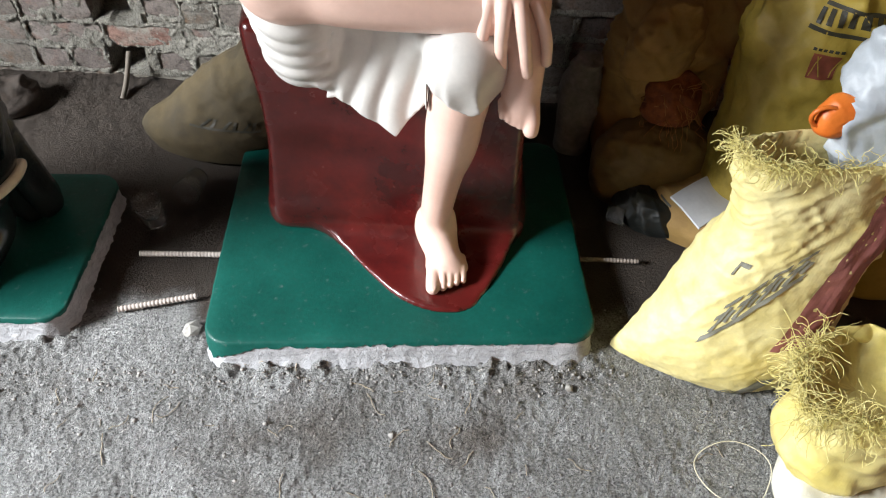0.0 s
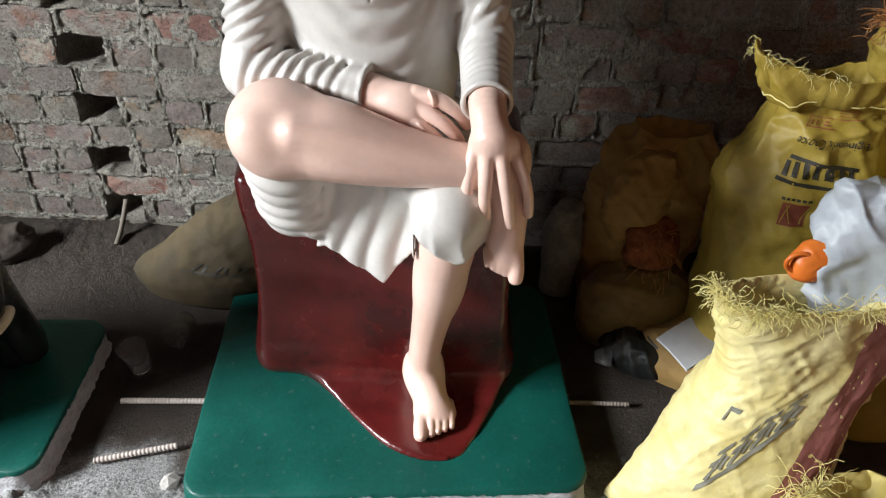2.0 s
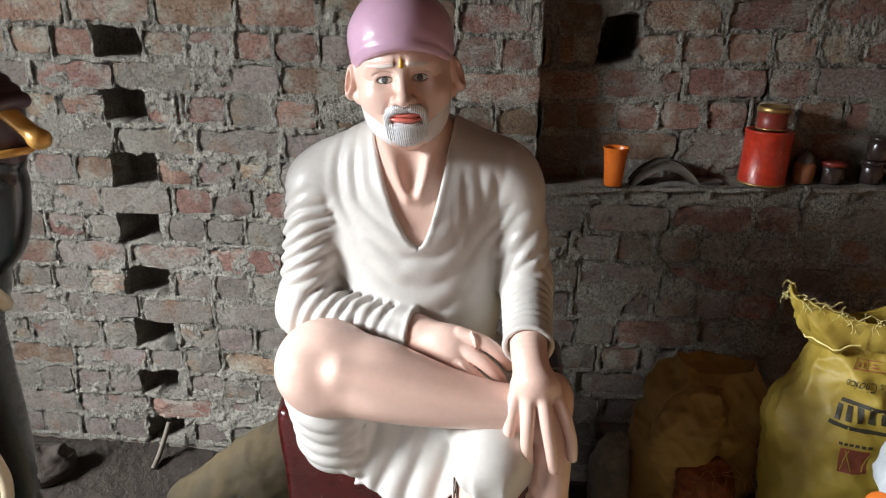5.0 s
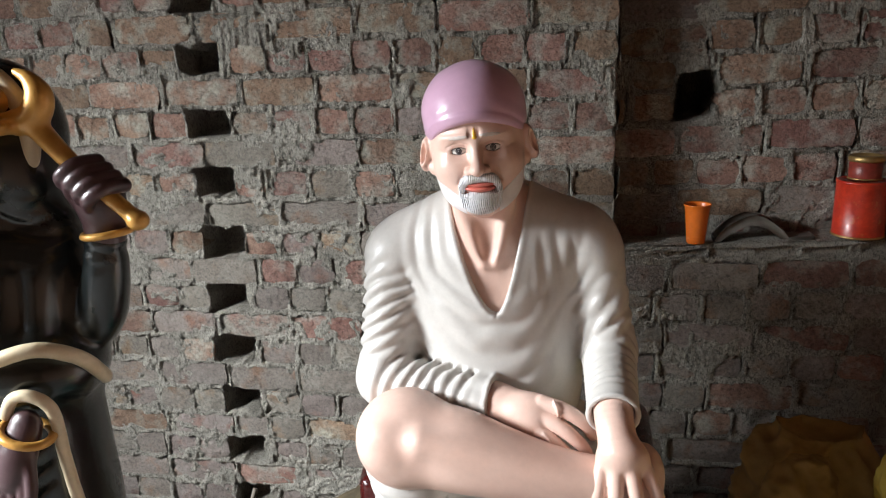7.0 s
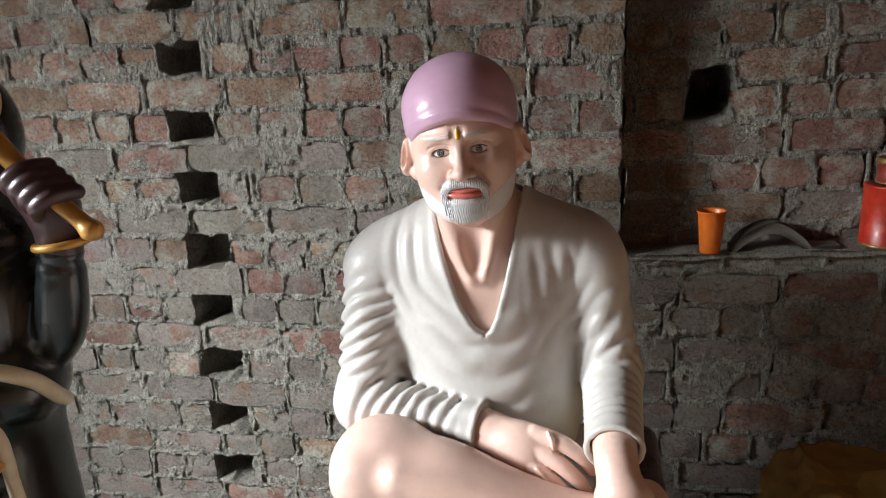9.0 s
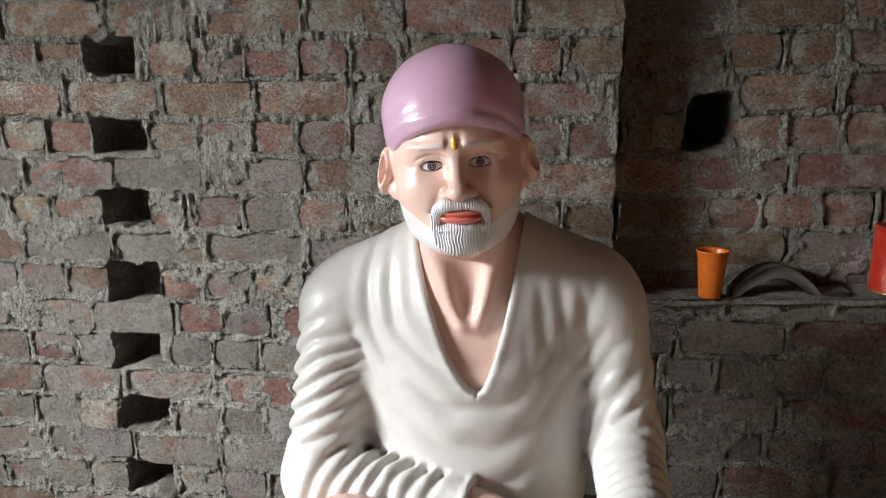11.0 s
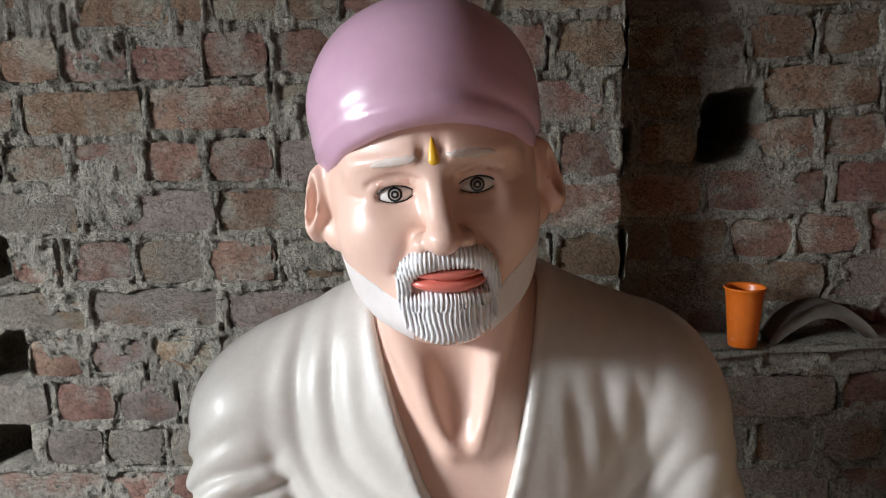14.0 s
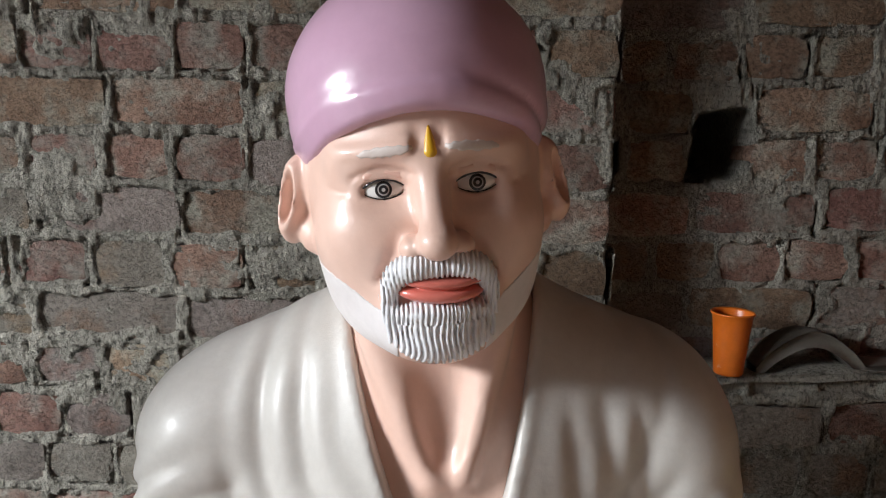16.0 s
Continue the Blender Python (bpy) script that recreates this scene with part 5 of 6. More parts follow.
def crouching_statue():
    """A dark figure mostly out of view beside the black statue, set there to shade the slab and wall; its pose is made
    up: bent back, folded knees, a cream-edged wrap.
    """
    f = Field((-2.05, 1.3, 0.02), (-1.36, 1.9, 0.72), 0.009)
    f.ell((-1.68, 1.62, 0.3), (0.2, 0.17, 0.25), 0)
    f.ell((-1.7, 1.6, 0.5), (0.15, 0.13, 0.12), 0.06)
    f.path([((-1.62, 1.58, 0.2), 0.1), ((-1.52, 1.48, 0.36), 0.08), ((-1.5, 1.47, 0.12), 0.07)], 0.04)
    f.path([((-1.56, 1.62, 0.46), 0.06), ((-1.5, 1.54, 0.4), 0.05), ((-1.52, 1.48, 0.45), 0.042)], 0.03)
    s, X, Y, Z = f.grid()
    f.D = (f.D + 0.01 * (1 - np.abs(np.sin(np.pi * (Z / 0.06 + 3 * X + vnoise(X * 8, Y * 8, Z * 8)))))).astype(np.float32)
    f.D = np.maximum(f.D, 0.03 - Z).astype(np.float32)
    c = Field((-1.9, 1.3, 0.1), (-1.36, 1.8, 0.7), 0.007)
    c.path([((-1.6, 1.46, 0.5), 0.011), ((-1.49, 1.44, 0.46), 0.011), ((-1.45, 1.42, 0.38), 0.011), ((-1.5, 1.39, 0.28), 0.011), ((-1.6, 1.4, 0.22), 0.011)], 0.004)
    ob = new("crouching_statue", joined("crouching_statue", [(v + np.array((0.3, -0.32, 0.04)), q, k) for v, q, k in ((*f.skin(), 0), (*c.skin(), 1))], [BLACK, CREAM]))
    return tagged(ob, "dark glossy crouching statue with a cream-edged wrap on a green slab", "statue")


crouching_statue()


# ---- sacks and clutter ----
def weave(name, dark, light, rough=0.5, gloss=0.2, scale=900.0, strength=0.14):
    """Woven plastic: two crossed bands in the bump, with dirt."""
    m = surface(name, dark, light, rough, 9, 0.0, 40, 0.12, stain=tuple(c * 0.6 for c in dark), stain_at=0.66, stain_scale=6)
    n, l = m.node_tree.nodes, m.node_tree.links
    b = n["Principled BSDF"]
    co = n.new("ShaderNodeTexCoord")
    rot = n.new("ShaderNodeMapping")
    rot.inputs["Rotation"].default_value = (0.3, 0.5, 0.4)
    l.new(co.outputs["Object"], rot.inputs["Vector"])
    waves = []
    for axis in ("X", "Z"):
        w = n.new("ShaderNodeTexWave")
        w.bands_direction = axis
        w.inputs["Scale"].default_value, w.inputs["Distortion"].default_value, w.inputs["Detail"].default_value = scale / 6.28, 0.6, 1.0
        l.new(rot.outputs[0], w.inputs["Vector"])
        waves.append(w.outputs["Fac"])
    add = n.new("ShaderNodeMath")
    add.operation = "MULTIPLY"
    l.new(waves[0], add.inputs[0])
    l.new(waves[1], add.inputs[1])
    bp = n.new("ShaderNodeBump")
    bp.inputs["Strength"].default_value, bp.inputs["Distance"].default_value = strength, 0.0015
    l.new(add.outputs[0], bp.inputs["Height"])
    nz = n.new("ShaderNodeTexNoise")
    nz.inputs["Scale"].default_value, nz.inputs["Detail"].default_value = 28, 6
    l.new(co.outputs["Object"], nz.inputs["Vector"])
    b2 = n.new("ShaderNodeBump")
    b2.inputs["Strength"].default_value, b2.inputs["Distance"].default_value = 0.5, 0.006
    l.new(nz.outputs["Fac"], b2.inputs["Height"])
    l.new(bp.outputs[0], b2.inputs["Normal"])
    l.new(b2.outputs[0], b.inputs["Normal"])
    b.inputs["Subsurface Weight"].default_value = 0.0
    return m


PALE_SACK = weave("pale_yellow_woven_plastic", (0.68, 0.56, 0.20), (0.80, 0.72, 0.38))
YELLOW_SACK = weave("yellow_woven_plastic", (0.34, 0.24, 0.03), (0.45, 0.335, 0.07))
BRIGHT_SACK = weave("bright_yellow_woven_plastic", (0.60, 0.49, 0.13), (0.74, 0.64, 0.27))
BROWN_SACK = weave("dusty_brown_woven_plastic", (0.036, 0.026, 0.011), (0.08, 0.057, 0.023), 0.85)
MAROON_PRINT = weave("faded_maroon_woven_print", (0.26, 0.085, 0.08), (0.36, 0.14, 0.12))
GREY_PRINT = weave("grey_printed_weave", (0.16, 0.155, 0.12), (0.24, 0.23, 0.18))
BLACK_PRINT = weave("black_printed_weave", (0.03, 0.028, 0.02), (0.05, 0.045, 0.03))
RED_PRINT = weave("red_brown_printed_weave", (0.28, 0.07, 0.04), (0.36, 0.10, 0.06))
STRAW = surface("yellow_plastic_fibre", (0.72, 0.61, 0.17), (0.84, 0.76, 0.36), 0.5, 30, 0, 60, 0.2)
PALE_FIBRE = surface("pale_fibre", (0.66, 0.60, 0.42), (0.74, 0.70, 0.55), 0.6, 30, 0, 60, 0.2)
RUST_FIBRE = surface("rust_orange_fibre", (0.42, 0.17, 0.05), (0.55, 0.27, 0.09), 0.6, 30, 0, 60, 0.2)
POLYTHENE = surface("black_polythene", (0.009, 0.011, 0.010), (0.02, 0.022, 0.02), 0.5, 20, 0.3, 40, 0.1)
CLOUDY = surface("cloudy_white_polythene", (0.36, 0.395, 0.43), (0.48, 0.515, 0.55), 0.35, 14, 0.3, 40, 0.08)
ORANGE = surface("orange_plastic", (0.66, 0.14, 0.02), (0.74, 0.2, 0.03), 0.4, 20, 0.1, 50, 0.1)
PAPER = surface("grey_white_paper", (0.58, 0.60, 0.64), (0.68, 0.70, 0.73), 0.7, 9, 0.1, 40, 0.06)


def smooth_rows(rows, R):
    rows = np.array(rows, float)
    t = np.linspace(0, len(rows) - 1, R)
    i = np.clip(t.astype(int), 0, len(rows) - 2)
    u = (t - i)[:, None]
    p0, p1, p2, p3 = rows[np.clip(i - 1, 0, None)], rows[i], rows[i + 1], rows[np.clip(i + 2, None, len(rows) - 1)]
    return 0.5 * (2 * p1 + (p2 - p0) * u + (2 * p0 - 5 * p1 + 4 * p2 - p3) * u ** 2 + (3 * p1 - p0 - 3 * p2 + p3) * u ** 3)


class Sack:
    """A bag lofted through rings (x, y, z, half width, half depth, turn, squareness), creased."""

    def __init__(self, rings, seed, crease=0.012, R=84, M=112, lean=0.6, slump=0.0, fine=0.003, ears=None):
        rows = smooth_rows(rings, R)
        th = np.linspace(0, 2 * np.pi, M, endpoint=False)
        c, s = np.cos(th), np.sin(th)
        P = np.zeros((R, M, 3))
        for r, (x, y, z, rx, ry, turn, n) in enumerate(rows):
            a = radians(turn)
            u, v = rx * np.sign(c) * np.abs(c) ** (2 / n), ry * np.sign(s) * np.abs(s) ** (2 / n)
            P[r] = np.stack([x + u * math.cos(a) - v * math.sin(a), y + u * math.sin(a) + v * math.cos(a), np.full(M, z)], 1)
        if ears:
            # the mouth rises into two ears and its front edge sags
            rim = np.clip((np.linspace(0, 1, R) - ears[2]) / (1 - ears[2]), 0, 1)[:, None] ** 1.3
            P[..., 2] += rim * (ears[0] * np.clip(-c, 0, 1) ** 2.5 + ears[1] * np.clip(c, 0, 1) ** 2.5 + ears[3] * (-s))
        N = self.normals(P)
        X, Y, Z = P[..., 0] + seed, P[..., 1], P[..., 2]
        long = 1 - 2 * np.abs(fbm(X * 9 + lean * Z * 9, Y * 9, Z * 3.5, 3) - 0.5)
        cross = 1 - 2 * np.abs(fbm(X * 6 - lean * Z * 5, Y * 6 + 5, Z * 11, 3) - 0.5)
        ends = np.sin(np.linspace(0.12, 1, R) * np.pi / 2)[:, None]
        d = crease * ends * (1.5 * (long ** 4 - 0.4) + 1.1 * (cross ** 5 - 0.3)) + 0.02 * slump * (fbm(X * 4, Y * 4, Z * 4, 2) - 0.5)
        along, over = 0.75 * X + 0.66 * Z + 0.3 * Y, 0.75 * Z - 0.66 * X
        wr = 1 - 2 * np.abs(fbm(over * 34, along * 8, Y * 12, 3, 0.6) - 0.5)
        wr2 = 1 - 2 * np.abs(fbm(along * 24 + 7, over * 9, Y * 12, 3, 0.6) - 0.5)
        d = d + fine * ends * (wr ** 5 + 0.6 * wr2 ** 7 - 0.4)
        self.P = P + N * d[..., None]
        self.P[..., 2] = np.maximum(self.P[..., 2], rows[0][2])
        self.N = self.normals(self.P)

    @staticmethod
    def normals(P):
        du = np.gradient(P, axis=0)
        dv = np.roll(P, -1, 1) - np.roll(P, 1, 1)
        N = np.cross(dv, du)
        return N / (np.linalg.norm(N, axis=-1, keepdims=True) + 1e-9)

    def at(self, u, v, lift=0.0):
        """Points on the skin: u from foot to mouth 0..1, v round it in turns."""
        R, M = self.P.shape[:2]
        a, b = np.clip(u, 0, 1) * (R - 1.001), (v % 1) * M
        i, j = a.astype(int), b.astype(int)
        fu, fv = (a - i)[..., None], (b - j)[..., None]
        G = self.P + self.N * lift
        j, j2 = j % M, (j + 1) % M
        return (G[i, j] * (1 - fu) + G[i + 1, j] * fu) * (1 - fv) + (G[i, j2] * (1 - fu) + G[i + 1, j2] * fu) * fv

    def mesh(self, mouth=0.06, floor=True):
        R, M = self.P.shape[:2]
        rows = [self.P.reshape(-1, 3)]
        n = R
        if floor:
            ctr = self.P[0].mean(0)
            rows = [np.tile(ctr, (M, 1)), (self.P[0] * 0.5 + ctr * 0.5)] + rows
            n += 2
        if not mouth:
            rim, ctr = self.P[-1], self.P[-1].mean(0)
            rows += [rim * 0.5 + ctr * 0.5, np.tile(ctr, (M, 1))]
            n += 2
        if mouth:
            rim, ctr = self.P[-1], self.P[-1].mean(0)
            for f, dz in ((0.97, -0.003), (0.9, -mouth * 0.5), (0.8, -mouth), (0.4, -mouth * 1.15), (0.0, -mouth * 1.2)):
                q = rim * f + ctr * (1 - f)
                q[:, 2] += dz
                rows.append(q)
                n += 1
        return np.concatenate(rows).tolist(), sheet_faces(n, M, True)[:, ::-1].tolist()

    def patch(self, u0, u1, v0, v1, n=14, lift=0.0016, skew=0.0, rise=0.0):
        u, v = np.meshgrid(np.linspace(u0, u1, n), np.linspace(v0, v1, n), indexing="ij")
        P = self.at(u + rise * (v - v0), v + skew * (u - u0), lift)
        return P.reshape(-1, 3).tolist(), sheet_faces(n, n)[:, ::-1].tolist()


def tubes(paths, r, sides=4):
    """Thin round strands along polylines."""
    V, F = [], []
    for p in paths:
        p = np.array(p, float)
        n0 = len(V)
        for i in range(len(p)):
            d = p[min(i + 1, len(p) - 1)] - p[max(i - 1, 0)]
            d = d / (np.linalg.norm(d) + 1e-9)
            a = np.cross(d, (0.3, 0.5, 0.81))
            a = a / (np.linalg.norm(a) + 1e-9)
            b = np.cross(d, a)
            for k in range(sides):
                t = 2 * math.pi * k / sides
                V.append((p[i] + r * (math.cos(t) * a + math.sin(t) * b)).tolist())
        for i in range(len(p) - 1):
            for k in range(sides):
                k2 = (k + 1) % sides
                F.append((n0 + i * sides + k, n0 + i * sides + k2, n0 + (i + 1) * sides + k2, n0 + (i + 1) * sides + k))
    return V, F


def strands(rng, roots, out, n, length, curl, droop=0.4):
    """Frayed threads that start at the roots and wander."""
    paths = []
    for _ in range(n):
        i = rng.randint(len(roots))
        p, d = np.array(roots[i], float) + rng.normal(0, 0.004, 3), np.array(out[i], float) + rng.normal(0, 0.55, 3)
        d /= np.linalg.norm(d)
        L = length * rng.uniform(0.4, 1.3)
        path = [p]
        for k in range(7):
            d = d + rng.normal(0, curl, 3) + np.array((0, 0, -droop * k / 7))
            d /= np.linalg.norm(d)
            path.append(path[-1] + d * L / 7)
        paths.append(path)
    return paths


def sack(name, label, category, body, material, mouth=0.07, prints=(), fray=None, group="sacks of the workshop", extra=()):
    thing = new(name)
    tagged(thing, label, category, group)
    part("body", body.mesh(mouth), material, thing)
    for args, mat, lab in prints:
        part("print", body.patch(*args[:4], **(args[4] if len(args) > 4 else {})), mat, thing, lab)
    if fray:
        seed, n, length, v0, v1, mat, r = fray
        rng = np.random.RandomState(seed)
        v = np.linspace(v0, v1, 80)
        roots = body.at(np.full(80, 0.995), v)
        ctr = body.P[-1].mean(0)
        out = roots - ctr
        out[:, 2] += 0.06
        ob = part("frayed_edge", tubes(strands(rng, roots, out, n, length, 0.45), r), mat, thing, "loose plastic threads along the mouth")
        ob["kind"] = "stuff"
    return thing


def lettering(text, body, u1, v1, su, sv):
    """Words laid over a sack, upside down: (u1, v1) is the start, su and sv the size of one letter."""
    curve = bpy.data.curves.new("words", "FONT")
    curve.body = text
    holder = bpy.data.objects.new("words", curve)
    flat = bpy.data.meshes.new_from_object(holder)
    co = np.array([v.co[:2] for v in flat.vertices])
    faces = [tuple(p.vertices) for p in flat.polygons]
    bpy.data.objects.remove(holder)
    bpy.data.curves.remove(curve)
    bpy.data.meshes.remove(flat)
    return body.at(u1 - su * co[:, 1], v1 - sv * co[:, 0] * 1.75, 0.003).tolist(), faces


# the pale sack in front: broad foot, one ear drawn out, mouth open
pale = Sack([(0.742, 1.165, 0.002, 0.25, 0.085, -5, 1.35), (0.742, 1.17, 0.02, 0.246, 0.105, -5, 1.45), (0.75, 1.185, 0.09, 0.215, 0.125, -2, 1.8), (0.768, 1.21, 0.19, 0.186, 0.122, 2, 2.2), (0.792, 1.235, 0.29, 0.163, 0.108, 4, 2.7),
             (0.825, 1.255, 0.37, 0.164, 0.09, 6, 2.6), (0.84, 1.27, 0.44, 0.186, 0.082, 9, 2.5), (0.838, 1.28, 0.5, 0.203, 0.08, 10, 2.4), (0.832, 1.285, 0.545, 0.21, 0.082, 10, 2.4)], 3.0, 0.0045, 150, 200, fine=0.0055, ears=(0.01, 0.13, 0.78, 0.022))
LETTERS = [(0.35 + 0.053 * i, 0.641 + 0.0255 * i) for i in range(4)]
sack("plastic_sack", "half-full pale yellow woven plastic sack with grey print and frayed mouth", "sack", pale, PALE_SACK, 0.12,
                  [((0.34, 0.97, 0.76, 0.86, {"skew": 0.04, "n": 30}), MAROON_PRINT, "faded maroon stripe")]
                  + [((u + 0.02, u + 0.105, v, v + 0.006, {"lift": 0.003, "skew": 0.12}), GREY_PRINT, "") for u, v in LETTERS]
                  + [((u + 0.088, u + 0.105, v, v + 0.02, {"lift": 0.003, "rise": 2.0}), GREY_PRINT, "") for u, v in LETTERS]
                  + [((u + 0.05, u + 0.066, v - 0.002, v + 0.014, {"lift": 0.003, "rise": 2.0}), GREY_PRINT, "") for u, v in LETTERS]
                  + [((u + 0.06, u + 0.1, v + 0.013, v + 0.019, {"lift": 0.003, "skew": 0.12}), GREY_PRINT, "") for u, v in LETTERS]
                  + [((0.33, 0.352, 0.637, 0.742, {"rise": 2.1, "n": 24, "lift": 0.003}), GREY_PRINT, "grey lettering underline")]
                  + [((0.1, 0.24, 0.752, 0.782, {"skew": 0.2, "lift": 0.003}), GREY_PRINT, "grey printed block")]
                  + [((0.1, 0.17, 0.722 + 0.01 * i, 0.727 + 0.01 * i, {"skew": 0.2, "lift": 0.003}), GREY_PRINT, "") for i in range(3)] + [((0.56, 0.575, 0.60, 0.632, {"lift": 0.003}), GREY_PRINT, ""), ((0.53, 0.56, 0.6, 0.606, {"lift": 0.003}), GREY_PRINT, "")],
                  (21, 360, 0.05, 0.42, 0.78, STRAW, 0.0006))

# the tall yellow sack behind it
tall = Sack([(0.945, 1.655, 0.004, 0.165, 0.12, -4, 3.0), (0.945, 1.655, 0.1, 0.175, 0.135, -4, 2.8), (0.94, 1.65, 0.3, 0.175, 0.14, -4, 2.6), (0.925, 1.645, 0.5, 0.183, 0.135, -4, 2.5),
             (0.918, 1.645, 0.62, 0.172, 0.12, -4, 2.4), (0.92, 1.645, 0.73, 0.128, 0.095, -4, 2.2), (0.915, 1.64, 0.785, 0.105, 0.07, -4, 2.2), (0.905, 1.625, 0.805, 0.15, 0.07, -4, 2.1), (0.885, 1.61, 0.85, 0.185, 0.06, -6, 2.0)], 8.0, 0.014, 110, 140, fine=0.006, ears=(0.055, 0.11, 0.86, 0.012))
tall_thing = sack("plastic_sack", "full yellow woven plastic sack with dark printed band and rolled mouth", "sack", tall, YELLOW_SACK, 0.07,
                  [((0.515, 0.524, 0.655, 0.80, {"rise": -0.12}), BLACK_PRINT, "black band"), ((0.565, 0.574, 0.66, 0.80, {"rise": -0.12}), BLACK_PRINT, "")]
                  + [((0.528, 0.56, 0.663 + 0.02 * i, 0.674 + 0.02 * i, {"skew": -0.15, "rise": -0.12}), BLACK_PRINT, "") for i in range(7)]
                  + [((0.405, 0.465, 0.69, 0.735), RED_PRINT, "faded red emblem")] + [((0.41, 0.46, 0.693 + 0.017 * i, 0.695 + 0.017 * i, {"skew": (0.2, -0.25, 0.15)[i], "lift": 0.003}), YELLOW_SACK, "") for i in range(3)] + [((0.472, 0.479, 0.685 + 0.009 * i, 0.691 + 0.009 * i), BLACK_PRINT, "") for i in range(6)]
                  + [((0.655, 0.659, 0.655, 0.73), RED_PRINT, ""), ((0.7, 0.704, 0.655, 0.73), RED_PRINT, ""), ((0.655, 0.7, 0.655, 0.657), RED_PRINT, ""), ((0.655, 0.7, 0.69, 0.692), RED_PRINT, "")]
                  + [((0.665, 0.688, 0.665, 0.669), RED_PRINT, ""), ((0.665, 0.688, 0.678, 0.682), RED_PRINT, ""), ((0.668, 0.674, 0.7, 0.72), RED_PRINT, ""), ((0.682, 0.688, 0.704, 0.716), RED_PRINT, "")]
                  + [((0.70 + 0.016 * i, 0.704 + 0.016 * i, 0.74, 0.80 - 0.006 * (i % 3)), RED_PRINT, "") for i in range(7)]
                  ,
                  (5, 70, 0.03, 0.45, 0.75, STRAW, 0.0006))
part("print", lettering("Engineer's Choice", tall, 0.622, 0.815, 0.033, 0.0128), BLACK_PRINT, tall_thing, "black printed words standing upside down")
hem_pts = tall.at(np.full(60, 0.875), np.linspace(0.45, 1.05, 60), 0.004)
part("stitched_hem", tubes([hem_pts], 0.0018, 6), STRAW, tall_thing, "stitched seam below the mouth")
tuft = Sack([(1.02, 1.64, 0.82, 0.03, 0.03, 0, 2), (1.025, 1.64, 0.85, 0.06, 0.05, 0, 2), (1.04, 1.635, 0.9, 0.085, 0.06, 0, 2), (1.05, 1.63, 0.95, 0.095, 0.06, 0, 2)], 2.0, 0.01, 40, 64)
part("turned_flap", tuft.mesh(0.05, False), YELLOW_SACK, tall_thing, "turned-out corner of the mouth")
rng = np.random.RandomState(4)
roots = tuft.at(np.full(40, 0.97), np.linspace(0.3, 0.85, 40))
tag = part("frayed_edge", tubes(strands(rng, roots, np.tile((-0.3, -0.5, 0.5), (40, 1)), 150, 0.07, 0.6), 0.0008), RUST_FIBRE, tall_thing, "rust-orange frayed fibres")
tag["kind"] = "stuff"

side_sack = Sack([(1.2, 1.5, 0.004, 0.16, 0.14, 0, 2.6), (1.2, 1.5, 0.3, 0.17, 0.15, 0, 2.5), (1.18, 1.5, 0.6, 0.15, 0.13, 0, 2.3), (1.16, 1.5, 0.72, 0.12, 0.1, 0, 2.2), (1.15, 1.49, 0.8, 0.14, 0.1, 0, 2.2)], 12.0, 0.014, 60, 90)
sack("plastic_sack", "yellow woven plastic sack with a fringed open mouth", "sack", side_sack, YELLOW_SACK, 0.08, (), (9, 90, 0.03, 0.4, 0.8, STRAW, 0.0009))

# the sack nearest the viewer, frayed, on a flat white one
near = Sack([(0.93, 0.94, 0.07, 0.15, 0.11, 20, 2.6), (0.93, 0.94, 0.12, 0.165, 0.12, 20, 2.5), (0.93, 0.95, 0.19, 0.15, 0.11, 20, 2.3), (0.92, 0.96, 0.24, 0.13, 0.1, 20, 2.2), (0.9, 0.97, 0.27, 0.14, 0.1, 20, 2.2)], 17.0, 0.02, 60, 90)
sack("plastic_sack", "crumpled bright yellow woven sack with a tangle of loose threads", "sack", near, BRIGHT_SACK, 0.05, (), (31, 460, 0.085, 0.28, 0.72, STRAW, 0.0007))
white_sack = weave("white_woven_plastic", (0.60, 0.58, 0.48), (0.70, 0.68, 0.58))
flat = Sack([(0.98, 0.85, 0.004, 0.2, 0.12, 14, 2.8), (0.98, 0.85, 0.035, 0.21, 0.13, 14, 2.6), (0.98, 0.86, 0.065, 0.17, 0.11, 14, 2.4), (0.98, 0.86, 0.075, 0.05, 0.04, 14, 2.2)], 23.0, 0.012, 40, 90)
sack("plastic_sack", "flattened off-white woven sack on the floor", "sack", flat, white_sack, 0, [((0.42, 0.62, 0.62, 0.66), GREY_PRINT, "")])

# slumped sacks in the back corners
back = Sack([(0.66, 1.92, 0.004, 0.14, 0.11, 5, 2.6), (0.66, 1.92, 0.2, 0.16, 0.12, 5, 2.5), (0.66, 1.9, 0.3, 0.165, 0.12, 5, 2.3), (0.668, 1.89, 0.4, 0.152, 0.11, 5, 2.2), (0.68, 1.9, 0.5, 0.13, 0.09, 5, 2.1), (0.7, 1.92, 0.56, 0.09, 0.06, 5, 2)], 31.0, 0.02, 80, 110, slump=1)
TAN_SACK = weave("tan_woven_plastic", (0.30, 0.18, 0.055), (0.42, 0.265, 0.09), 0.75)
back_thing = sack("plastic_sack", "dusty brown sack slumped against the brick wall", "sack", back, TAN_SACK, 0.03, ())
flap = Sack([(0.6, 1.79, 0.36, 0.085, 0.05, 12, 2.2), (0.61, 1.795, 0.4, 0.09, 0.055, 12, 2.2), (0.625, 1.805, 0.47, 0.075, 0.05, 12, 2.1), (0.65, 1.83, 0.53, 0.035, 0.03, 12, 2)], 33.0, 0.014, 50, 90, fine=0.006)
part("turned_flap", flap.mesh(0), TAN_SACK, back_thing, "folded-over corner of the sack")
